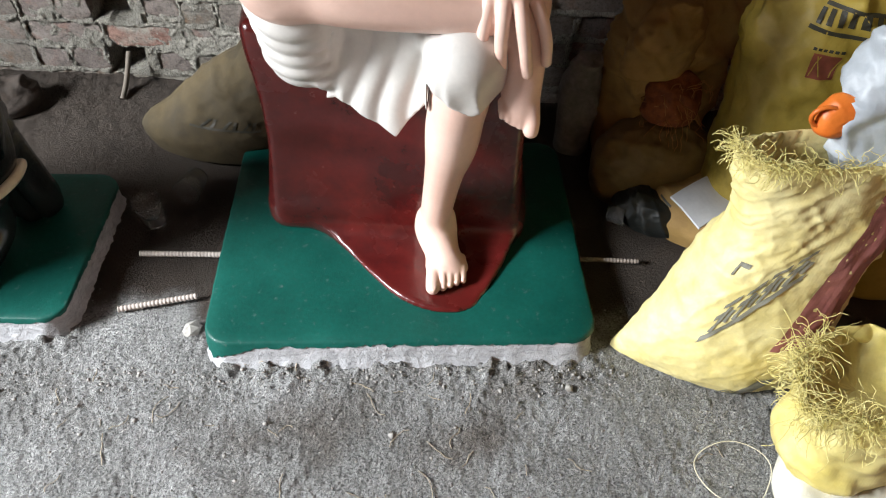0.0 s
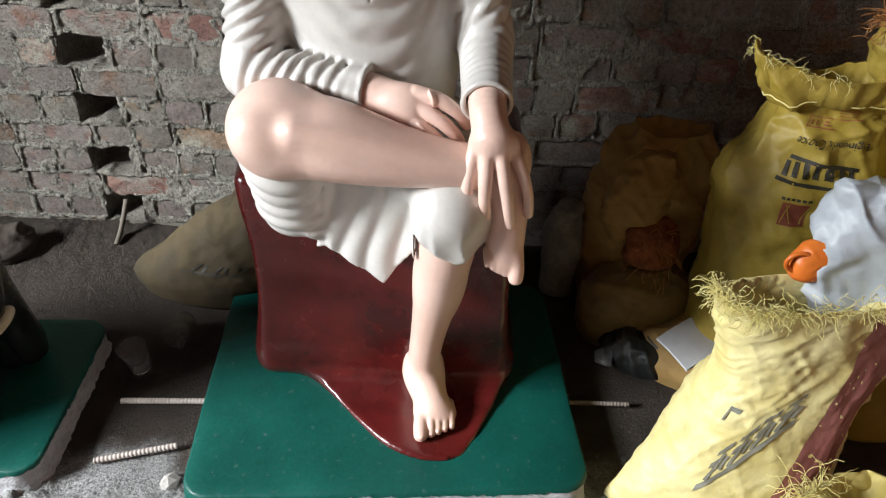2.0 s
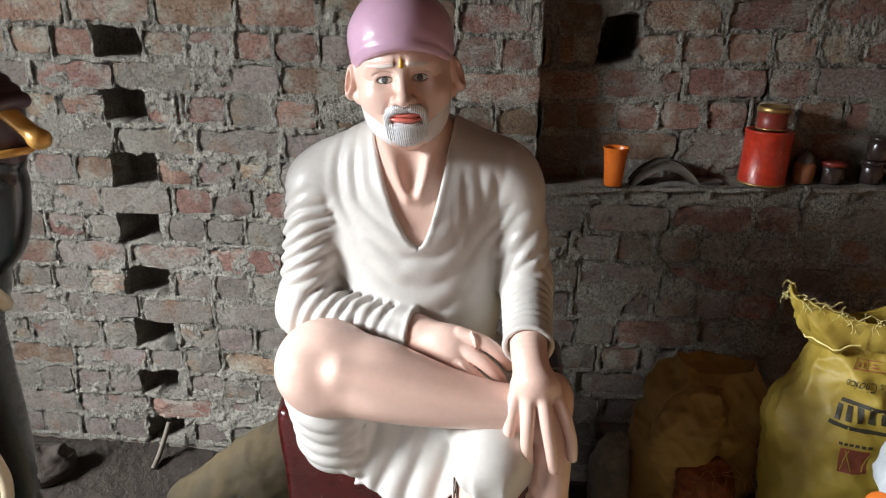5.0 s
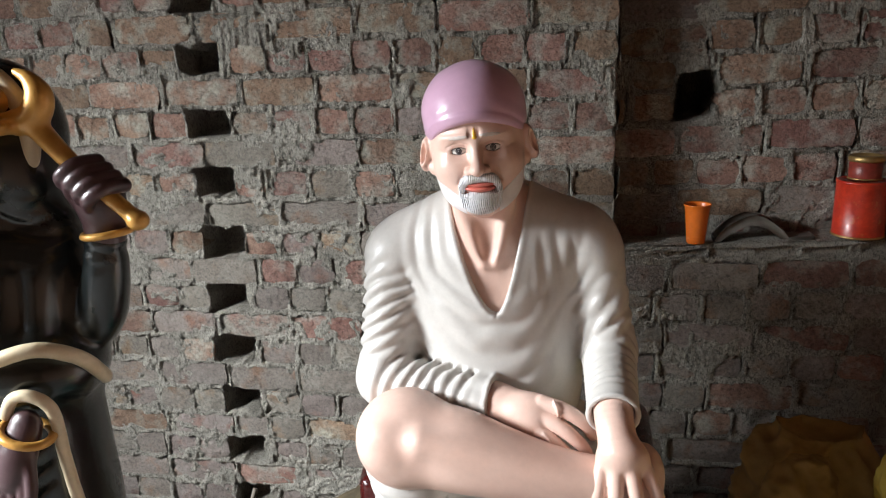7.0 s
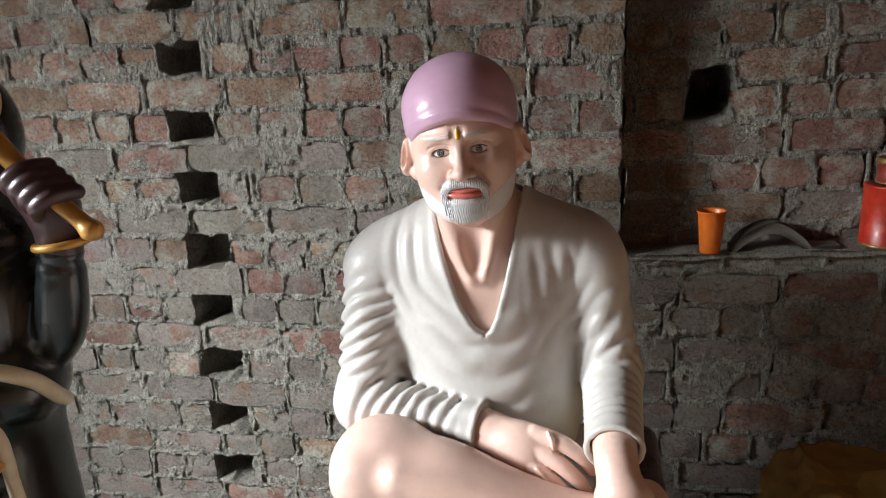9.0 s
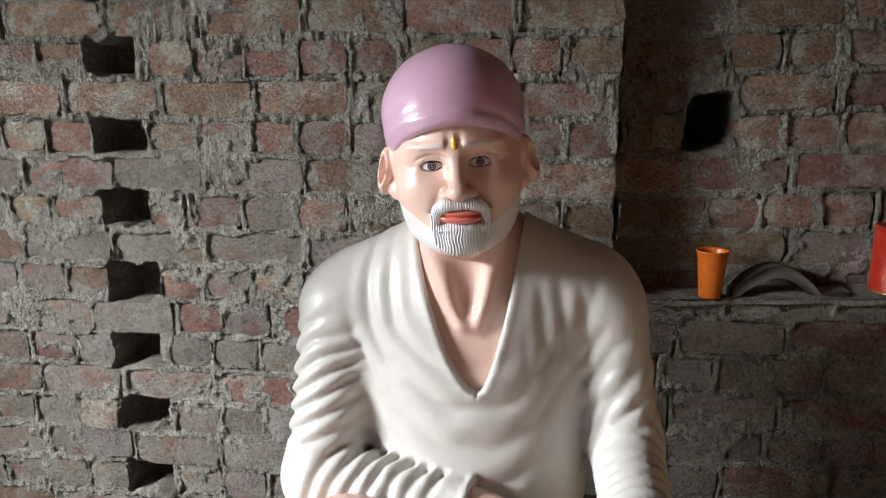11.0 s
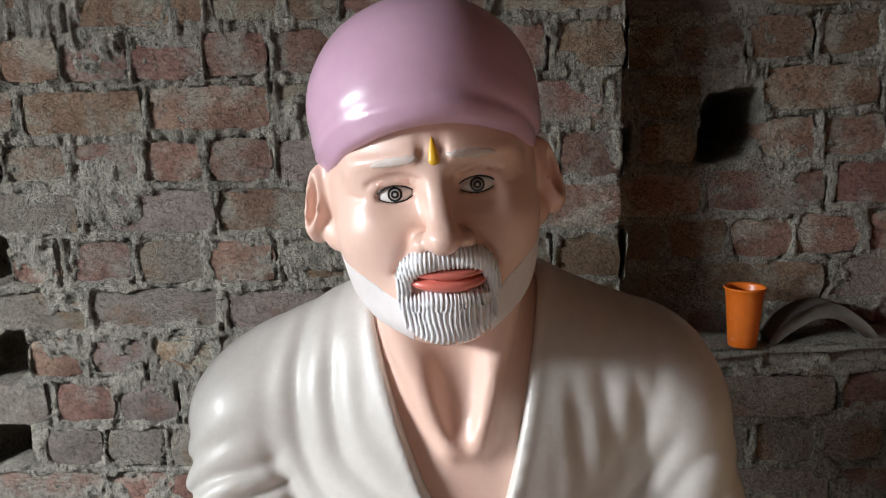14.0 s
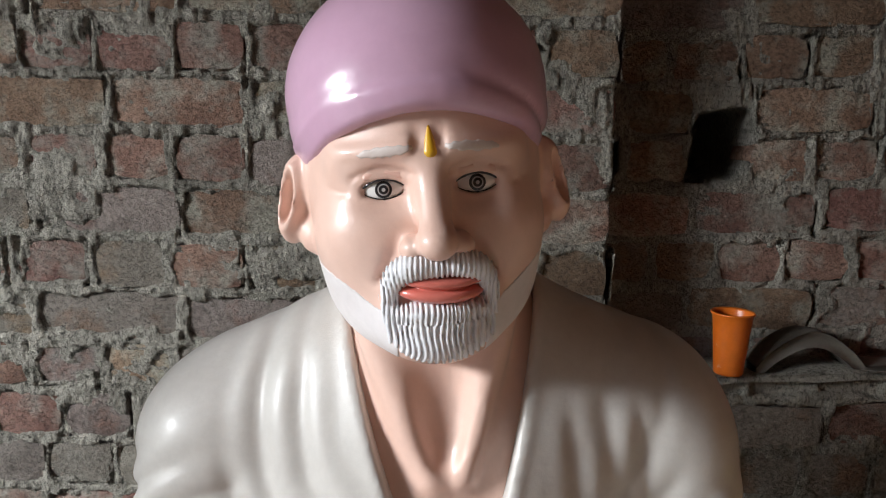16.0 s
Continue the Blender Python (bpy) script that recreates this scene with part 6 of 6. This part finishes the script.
under = Sack([(0.66, 1.74, 0.004, 0.16, 0.095, 3, 2.4), (0.66, 1.74, 0.1, 0.17, 0.105, 3, 2.3), (0.66, 1.75, 0.18, 0.14, 0.09, 3, 2.1), (0.66, 1.76, 0.22, 0.06, 0.04, 3, 2)], 35.0, 0.01, 50, 90, fine=0.005)
sack("plastic_sack", "dark dirty sack lying under a torn orange bag", "sack", under, weave("dirty_brown_woven_plastic", (0.15, 0.1, 0.036), (0.24, 0.16, 0.06)), 0, ())
bundle = Sack([(0.455, 1.9, 0.008, 0.05, 0.045, 0, 2.2), (0.455, 1.9, 0.14, 0.055, 0.05, 0, 2.2), (0.45, 1.89, 0.26, 0.052, 0.045, 0, 2.1), (0.455, 1.89, 0.31, 0.04, 0.03, 0, 2), (0.47, 1.89, 0.335, 0.01, 0.01, 0, 2)], 39.0, 0.012, 50, 80, fine=0.004)
sack("cloth_bundle", "grey dusty cloth bundle standing against the brick wall", "bundle", bundle, surface("grey_dusty_cloth", (0.15, 0.14, 0.135), (0.25, 0.24, 0.23), 0.9, 20, 0.4, 60, 0.3), 0, (), None, "")
spill = Sack([(0.655, 1.735, 0.24, 0.02, 0.02, 0, 2), (0.655, 1.738, 0.255, 0.06, 0.045, 10, 2.2), (0.66, 1.745, 0.3, 0.07, 0.05, 12, 2.2), (0.665, 1.76, 0.345, 0.055, 0.045, 12, 2.2), (0.668, 1.77, 0.375, 0.02, 0.02, 12, 2)], 37.0, 0.012, 50, 80)
ob = sack("torn_bag", "torn orange net bag with loose threads lying on a brown sack", "bag", spill, surface("orange_net", (0.20, 0.05, 0.014), (0.32, 0.095, 0.028), 0.7, 30, 0.4, 60, 0.3), 0, (), None, "")
rng = np.random.RandomState(8)
roots = spill.at(rng.uniform(0.2, 0.8, 40), rng.uniform(0.5, 1.0, 40))
tag = part("loose_thread", tubes(strands(rng, roots, np.tile((0, -0.6, -0.1), (40, 1)), 46, 0.08, 0.5, 0.7), 0.0008), RUST_FIBRE, ob)
tag["kind"] = "stuff"
low = Sack([(0.8, 1.64, 0.004, 0.135, 0.15, -25, 2.6), (0.8, 1.64, 0.06, 0.145, 0.16, -25, 2.5), (0.8, 1.64, 0.105, 0.12, 0.12, -25, 2.3), (0.79, 1.63, 0.125, 0.06, 0.05, -25, 2.2)], 41.0, 0.01, 50, 100)
sack("plastic_sack", "flattened dusty brown-yellow sack under a sheet of paper", "sack", low, TAN_SACK, 0, [((0.55, 0.58, 0.6, 0.66), BLACK_PRINT, "")])
west = Sack([(-0.52, 1.86, 0.012, 0.27, 0.12, 4, 1.7), (-0.52, 1.86, 0.08, 0.28, 0.13, 4, 1.7), (-0.47, 1.87, 0.16, 0.23, 0.12, 4, 1.8), (-0.42, 1.88, 0.24, 0.18, 0.1, 4, 1.9), (-0.37, 1.89, 0.31, 0.11, 0.07, 4, 2), (-0.34, 1.9, 0.34, 0.04, 0.03, 4, 2)], 47.0, 0.008, 60, 110, fine=0.004)
sack("plastic_sack", "dusty yellow-brown sack lying behind the statue with dark print", "sack", west, BROWN_SACK, 0, [((0.34, 0.40, 0.66 + 0.022 * i, 0.667 + 0.022 * i, {"skew": 0.1 * (-1) ** i}), BLACK_PRINT, "") for i in range(6)] + [((0.33, 0.345, 0.64, 0.79), BLACK_PRINT, "")])

rag = Sack([(-1.23, 1.92, 0.03, 0.07, 0.04, 20, 2.2), (-1.23, 1.92, 0.07, 0.085, 0.05, 20, 2.1), (-1.24, 1.925, 0.11, 0.06, 0.035, 20, 2), (-1.26, 1.93, 0.135, 0.015, 0.012, 20, 2)], 71.0, 0.02, 40, 70, slump=1)
sack("rag", "crumpled dark brown rag on the earth by the brick wall", "rag", rag, surface("dark_brown_cloth", (0.035, 0.026, 0.02), (0.07, 0.052, 0.04), 0.9, 20, 0.4, 60, 0.3), 0, (), None, "")

# cloudy polythene, orange pouch, paper, black polythene
cloud = Sack([(0.985, 1.36, 0.36, 0.06, 0.05, 0, 2.2), (0.985, 1.37, 0.44, 0.11, 0.07, 5, 2.2), (0.975, 1.385, 0.55, 0.135, 0.075, 8, 2.3), (0.960, 1.4, 0.65, 0.11, 0.06, 8, 2.2), (0.935, 1.41, 0.71, 0.05, 0.03, 8, 2)], 53.0, 0.022, 70, 100, slump=1)
sack("polythene_bag", "crumpled cloudy white polythene bag leaning on the sacks", "bag", cloud, CLOUDY, 0, (), None, "")
pouch = Sack([(0.842, 1.36, 0.52, 0.024, 0.02, 0, 2), (0.842, 1.36, 0.535, 0.044, 0.03, 10, 2.2), (0.846, 1.36, 0.563, 0.042, 0.03, 10, 2.2), (0.85, 1.363, 0.587, 0.026, 0.02, 10, 2), (0.854, 1.365, 0.595, 0.008, 0.008, 10, 2)], 59.0, 0.012, 50, 70)
ob = sack("orange_pouch", "crumpled orange plastic pouch with a loop handle on the sacks", "pouch", pouch, ORANGE, 0, (), None, "")
loop = [(0.806 + 0.026 * math.cos(t), 1.347, 0.565 + 0.022 * math.sin(t)) for t in np.linspace(0.4, 5.6, 20)]
part("handle", tubes([loop], 0.005, 6), ORANGE, ob)
wrap = Sack([(0.625, 1.6, 0.004, 0.09, 0.042, -40, 1.8), (0.625, 1.6, 0.035, 0.1, 0.048, -40, 1.8), (0.63, 1.6, 0.07, 0.08, 0.036, -40, 1.9), (0.636, 1.595, 0.09, 0.035, 0.018, -40, 2)], 61.0, 0.018, 50, 90, slump=1)
sack("polythene_bag", "crumpled black polythene bag on the floor", "bag", wrap, POLYTHENE, 0, (), None, "")

u, v = np.meshgrid(np.linspace(0, 1, 10), np.linspace(0, 1, 10), indexing="ij")
A, B, C = np.array((0.66, 1.548, 0.15)), np.array((0.77, 1.63, 0.15)), np.array((0.716, 1.452, 0.14))
P = A + u[..., None] * (B - A) + v[..., None] * (C - A)
P[..., 2] += 0.004 * np.sin(u * 3) + 0.003 * np.sin(v * 4 + u)
me = bpy.data.meshes.new("paper_pad")
top = P.reshape(-1, 3)
bot = top - np.array((0, 0, 0.006))
F = sheet_faces(10, 10)
rimi = [i * 10 for i in range(10)] + [90 + j for j in range(1, 10)] + [i * 10 + 9 for i in range(8, -1, -1)] + [j for j in range(8, 0, -1)]
me.from_pydata(np.concatenate([top, bot]).tolist(), [], F.tolist() + (F[:, ::-1] + 100).tolist() + [(rimi[a], rimi[(a + 1) % 36], rimi[(a + 1) % 36] + 100, rimi[a] + 100) for a in range(36)])
tagged(part("paper_pad", me, PAPER), "square pad of plain grey-white paper resting on a sack", "paper")


# ---- things on the ledge ----
def lathe(profile, seg=40, centre=(0, 0, 0)):
    th = np.linspace(0, 2 * np.pi, seg, endpoint=False)
    V = [[(centre[0] + r * math.cos(t), centre[1] + r * math.sin(t), centre[2] + z) for t in th] for r, z in profile]
    return np.array(V).reshape(-1, 3).tolist(), sheet_faces(len(profile), seg, True)[:, ::-1].tolist()


CUP = surface("orange_cup_plastic", (0.62, 0.125, 0.01), (0.70, 0.17, 0.018), 0.35, 25, 0.05, 60, 0.1, stain=(0.66, 0.58, 0.48), stain_at=0.7, stain_scale=55)
REDTIN = surface("red_paint_smeared_tin", (0.36, 0.018, 0.009), (0.52, 0.04, 0.014), 0.35, 30, 0.15, 60, 0.2, stain=(0.5, 0.17, 0.05), stain_at=0.68, stain_scale=40, coat=0.2)
DARKTIN = surface("dark_red_tin", (0.16, 0.02, 0.015), (0.24, 0.035, 0.02), 0.4, 30, 0.1, 60, 0.2)
BRASS = surface("tarnished_brass_rim", (0.35, 0.22, 0.08), (0.5, 0.34, 0.14), 0.4, 30, 0.1, 60, 0.2, metal=0.8)
CLAY = surface("terracotta_clay", (0.28, 0.10, 0.045), (0.36, 0.15, 0.07), 0.85, 30, 0.3, 60, 0.2)
DARKJAR = surface("dark_paint_jar", (0.025, 0.018, 0.016), (0.06, 0.04, 0.035), 0.25, 40, 0.1, 60, 0.3, coat=0.3)
AMBER = surface("orange_smeared_bottle", (0.42, 0.07, 0.012), (0.55, 0.22, 0.03), 0.35, 30, 0.1, 60, 0.2, stain=(0.05, 0.02, 0.015), stain_at=0.62, stain_scale=38, coat=0.3)
LIDWHITE = surface("paint_splashed_lid", (0.28, 0.05, 0.035), (0.36, 0.08, 0.06), 0.4, 30, 0.1, 60, 0.2, stain=(0.6, 0.55, 0.52), stain_at=0.55, stain_scale=60)
LEATHER = surface("grey_leather_scrap", (0.075, 0.066, 0.055), (0.14, 0.125, 0.105), 0.8, 20, 0.3, 60, 0.2)


def standing(name, label, category, x, y, parts, group=""):
    z = float(ledge(x)) + 0.002
    thing = new(name)
    thing.location = (x, y, z)
    tagged(thing, label, category, group)
    for nm, prof, mat, lab in parts:
        part(nm, lathe(prof), mat, thing, lab)
    return thing


standing("paper_cup", "orange plastic cup spotted with white paint on the brick ledge", "cup", 0.411, 2.106,
         [("body", [(0.0, 0.0), (0.022, 0.0), (0.0235, 0.003), (0.0245, 0.02), (0.0295, 0.08), (0.0315, 0.098), (0.0335, 0.1), (0.0345, 0.102), (0.033, 0.104), (0.031, 0.1), (0.028, 0.07), (0.023, 0.006), (0, 0.005)], CUP, "")])
standing("paint_tin", "red paint-smeared tin with dented sides on the ledge", "tin", 0.806, 2.137,
         [("body", [(0, 0), (0.058, 0), (0.0605, 0.002), (0.0605, 0.005), (0.0585, 0.007), (0.0585, 0.135), (0.0605, 0.138), (0.06, 0.142), (0.05, 0.143), (0.048, 0.139), (0, 0.139)], REDTIN, ""),
          ("bottom_rim", [(0.0592, 0.0005), (0.0612, 0.0015), (0.0612, 0.005), (0.0592, 0.0065)], BRASS, "worn metal rim")], "paint tins")
lid_tin = standing("paint_tin", "small dark red tin with brass rim on a larger tin", "tin", 0.808, 2.137,
                   [("body", [(0, 0), (0.036, 0), (0.037, 0.002), (0.0365, 0.05), (0, 0.05)], DARKTIN, ""), ("lid", [(0.0365, 0.044), (0.0395, 0.045), (0.0405, 0.05), (0.0395, 0.058), (0.034, 0.06), (0.033, 0.056), (0, 0.056)], BRASS, "brass-coloured lid"),
                    ("bottom_rim", [(0.0368, 0.0005), (0.039, 0.0012), (0.039, 0.0042), (0.0368, 0.005)], BRASS, "")], "paint tins")
lid_tin.location.z += 0.144
standing("clay_pot", "small terracotta pot with a dark crumpled top", "pot", 0.913, 2.14,
         [("body", [(0, 0), (0.022, 0), (0.025, 0.004), (0.027, 0.03), (0.0265, 0.05), (0.022, 0.055), (0, 0.054)], CLAY, ""), ("stopper", [(0.021, 0.053), (0.022, 0.06), (0.016, 0.075), (0.007, 0.083), (0, 0.084)], LEATHER, "dark crumpled stopper")])
standing("paint_jar", "small dark paint jar on the ledge", "jar", 0.985, 2.14,
         [("body", [(0, 0), (0.027, 0), (0.029, 0.003), (0.029, 0.04), (0.026, 0.046), (0, 0.046)], DARKJAR, ""), ("lid", [(0.0265, 0.045), (0.0305, 0.046), (0.0305, 0.056), (0.027, 0.058), (0, 0.058)], DARKTIN, "dull screw lid")], "paint jars")
for dz in (0.0, 0.062):
    jar = standing("paint_jar", "dark glass paint jar stacked on another" if dz else "dark glass paint jar with streaked sides under another", "jar", 1.085 + 0.006 * (dz > 0), 2.14,
                   [("body", [(0, 0), (0.026, 0), (0.0285, 0.004), (0.028, 0.042), (0.0235, 0.05), (0, 0.05)], DARKJAR, ""), ("lid", [(0.024, 0.048), (0.0265, 0.049), (0.0265, 0.06), (0.024, 0.061), (0, 0.061)], DARKJAR, "black lid")], "paint jars")
    jar.location.z += dz
standing("paint_bottle", "orange paint-streaked plastic bottle with a splashed lid", "bottle", 1.172, 2.138,
         [("body", [(0, 0), (0.037, 0), (0.0395, 0.004), (0.0395, 0.07), (0.037, 0.085), (0.031, 0.098), (0.0285, 0.104), (0, 0.104)], AMBER, ""), ("lid", [(0.0285, 0.1), (0.032, 0.101), (0.033, 0.125), (0.03, 0.133), (0, 0.134)], LIDWHITE, "maroon lid splashed with white paint")])
# the bent leather scrap
t = np.linspace(0, 1, 40)
px = 0.46 + 0.24 * t
pz = 0.008 + 0.058 * np.sin(np.pi * np.clip(t * 1.35, 0, 1)) ** 0.8
yy = np.array((2.11, 2.122, 2.14, 2.156, 2.166))
X2, Y2 = np.meshgrid(px, yy, indexing="ij")
Z2 = (ledge(X2) + pz[:, None] + 0.008 * (fbm(X2 * 18, Y2 * 18, 0 * X2, 2) - 0.5))
V = np.concatenate([np.stack([X2, Y2, Z2], -1).reshape(-1, 3), np.stack([X2, Y2, Z2 - 0.026], -1).reshape(-1, 3)])
F = sheet_faces(40, 5)
rim = [i * 5 for i in range(40)] + [195 + j for j in range(1, 5)] + [i * 5 + 4 for i in range(38, -1, -1)] + [j for j in range(3, 0, -1)]
tagged(part("leather_scrap", (V.tolist(), F.tolist() + (F[:, ::-1] + 200).tolist() + [(rim[a], rim[(a + 1) % len(rim)], rim[(a + 1) % len(rim)] + 200, rim[a] + 200) for a in range(len(rim))]), LEATHER),
       "bent strip of dusty grey scrap lying on the ledge", "scrap")

# ---- small things on the floor ----
STEEL = surface("dusty_ribbed_steel", (0.42, 0.36, 0.32), (0.56, 0.50, 0.45), 0.7, 30, 0.2, 60, 0.2)
DUSTYSTEEL = surface("dull_brown_steel", (0.16, 0.13, 0.11), (0.24, 0.2, 0.17), 0.7, 30, 0.2, 60, 0.2)


def rebar(a, b, r, mat, label):
    a, b = Vector(a), Vector(b)
    L = (b - a).length
    n = int(L / 0.0022)
    prof = [(0, 0)] + [(r * (1.22 if i % 4 in (0, 1) else 0.95), i * L / n) for i in range(n + 1)] + [(0, L)]
    ob = part("steel_bar", lathe(prof, 14), mat)
    ob.matrix_world = Matrix.Translation(a) @ (b - a).to_track_quat("Z", "Y").to_matrix().to_4x4()
    return tagged(ob, label, "steel bar", "reinforcing bars")


rebar((-0.679, 1.385, 0.018), (-0.45, 1.394, 0.02), 0.0066, STEEL, "ribbed steel reinforcing bar running out of the statue base")
rebar((-0.675, 1.211, 0.016), (-0.501, 1.258, 0.02), 0.0066, STEEL, "ribbed steel reinforcing bar lying on the earth floor")
rebar((0.425, 1.437, 0.018), (0.593, 1.44, 0.016), 0.0055, DUSTYSTEEL, "dusty ribbed steel bar running out of the statue base")

CLEAR = glassy("clear_thin_plastic", (0.8, 0.8, 0.78), 0.07, 0.92)
cup = part("plastic_cup", lathe([(0, 0.001), (0.026, 0.0), (0.028, 0.003), (0.037, 0.078), (0.039, 0.08), (0.037, 0.082), (0.0355, 0.078), (0.0268, 0.005), (0, 0.003)], 40), CLEAR)
cup.location = (-0.678, 1.508, 0.006)
cup.rotation_euler = (radians(3), radians(-4), 0)
tagged(cup, "clear disposable plastic cup standing on the earth floor", "cup", "plastic cups")
cup2 = part("plastic_cup", cup.data, None)
cup2.matrix_world = Matrix.Translation((-0.6, 1.66, 0.04)) @ Euler((radians(86), 0, radians(-8))).to_matrix().to_4x4()
tagged(cup2, "clear disposable plastic cup lying on its side", "cup", "plastic cups")
cup3 = part("plastic_cup", cup.data, None)
cup3.matrix_world = Matrix.Translation((0.53, 1.6, 0.03)) @ Euler((radians(80), 0, radians(70))).to_matrix().to_4x4() @ Matrix.Diagonal((0.8, 0.8, 0.6, 1))
tagged(cup3, "crushed clear plastic cup in the shade on the floor", "cup", "plastic cups")

STONE = surface("grey_stone_chip", (0.3, 0.29, 0.26), (0.5, 0.48, 0.44), 0.9, 30, 0.5, 60, 0.2)


def lump(rng, c, r, squash=0.6):
    bm = bmesh.new()
    bmesh.ops.create_icosphere(bm, subdivisions=1, radius=r)
    for v in bm.verts:
        v.co *= rng.uniform(0.65, 1.25)
        v.co.z *= squash
        v.co += Vector(c)
    return bm


rng = np.random.RandomState(77)
tagged(part("stone_chip", lump(rng, (-0.49, 1.168, 0.012), 0.024, 0.7), STONE), "flat grey stone chip beside the statue base", "stone")
tagged(part("stone_chip", lump(rng, (0.385, 1.06, 0.01), 0.012, 0.7), STONE), "small grey chip of mortar on the floor", "stone")
WOODST = surface("dusty_wooden_handle", (0.1, 0.085, 0.065), (0.18, 0.15, 0.12), 0.8, 20, 0.3, 60, 0.2)
tagged(part("stick", tubes([[(-0.905, 2.085, 0.145), (-0.91, 2.06, 0.11), (-0.917, 2.02, 0.065), (-0.922, 1.985, 0.04)]], 0.008, 8), WOODST), "short dusty stick leaning in a wall pocket", "stick")

# crumbs of mortar and clods
V, F = [], []
for _ in range(1500):
    if rng.rand() < 0.5:
        x = rng.uniform(-0.95, 0.55)
        y = 1.1 + 0.06 * x - abs(rng.normal(0, 0.05)) - 0.005
    else:
        x, y = rng.uniform(-1.2, 0.75), rng.uniform(0.6, 1.3)
    if min(float(base_gap(np.array(x), np.array(y), s)) for s in BASES.values()) < 0.004:
        continue
    r = abs(rng.normal(0.0, 0.0018)) + 0.0008
    z = float(floor_height(np.array(x), np.array(y)))
    n0 = len(V)
    oct_ = [(1, 0, 0), (0, 1, 0), (-1, 0, 0), (0, -1, 0), (0, 0, 1), (0, 0, -0.6)]
    for o in oct_:
        k = r * rng.uniform(0.4, 1.7)
        V.append((x + o[0] * k, y + o[1] * k, z + o[2] * k * 0.8 + 0.0005))
    F += [(n0 + a, n0 + (a + 1) % 4, n0 + 4) for a in range(4)] + [(n0 + (a + 1) % 4, n0 + a, n0 + 5) for a in range(4)]
CLOD = surface("pale_mortar_crumb", (0.24, 0.225, 0.205), (0.42, 0.40, 0.375), 0.95, 40, 0.4, 60, 0.3)
tagged(part("mortar_crumbs", (V, F), CLOD), "loose grey crumbs of mortar scattered over the floor", "rubble", kind="stuff")

straws = []
for _ in range(46):
    x, y = rng.uniform(-0.75, 0.75), rng.uniform(0.7, 1.08)
    a, L = rng.uniform(0, 6.28), rng.uniform(0.02, 0.09)
    path = []
    for k in range(6):
        path.append((x, y, float(floor_height(np.array(x), np.array(y))) + 0.0025))
        a += rng.normal(0, 0.35)
        x, y = x + L / 6 * math.cos(a), y + L / 6 * math.sin(a)
    straws.append(path)
DRYSTRAW = surface("dry_straw", (0.3, 0.24, 0.16), (0.5, 0.43, 0.32), 0.8, 30, 0, 60, 0.2)
tagged(part("straw_litter", tubes(straws, 0.0009), DRYSTRAW), "bits of dry straw and thread on the dusty floor", "litter", kind="stuff")
wire = [(0.705 + 0.075 * math.cos(t) * (1 + 0.08 * math.sin(3 * t)), 0.875 + 0.065 * math.sin(t), 0.012 + 0.01 * (1 + math.sin(t * 1.5))) for t in np.linspace(-1.2, 4.4, 50)]
tagged(part("plastic_wire", tubes([wire], 0.0011, 6), PALE_FIBRE), "loop of pale plastic strapping thread on the floor", "thread")
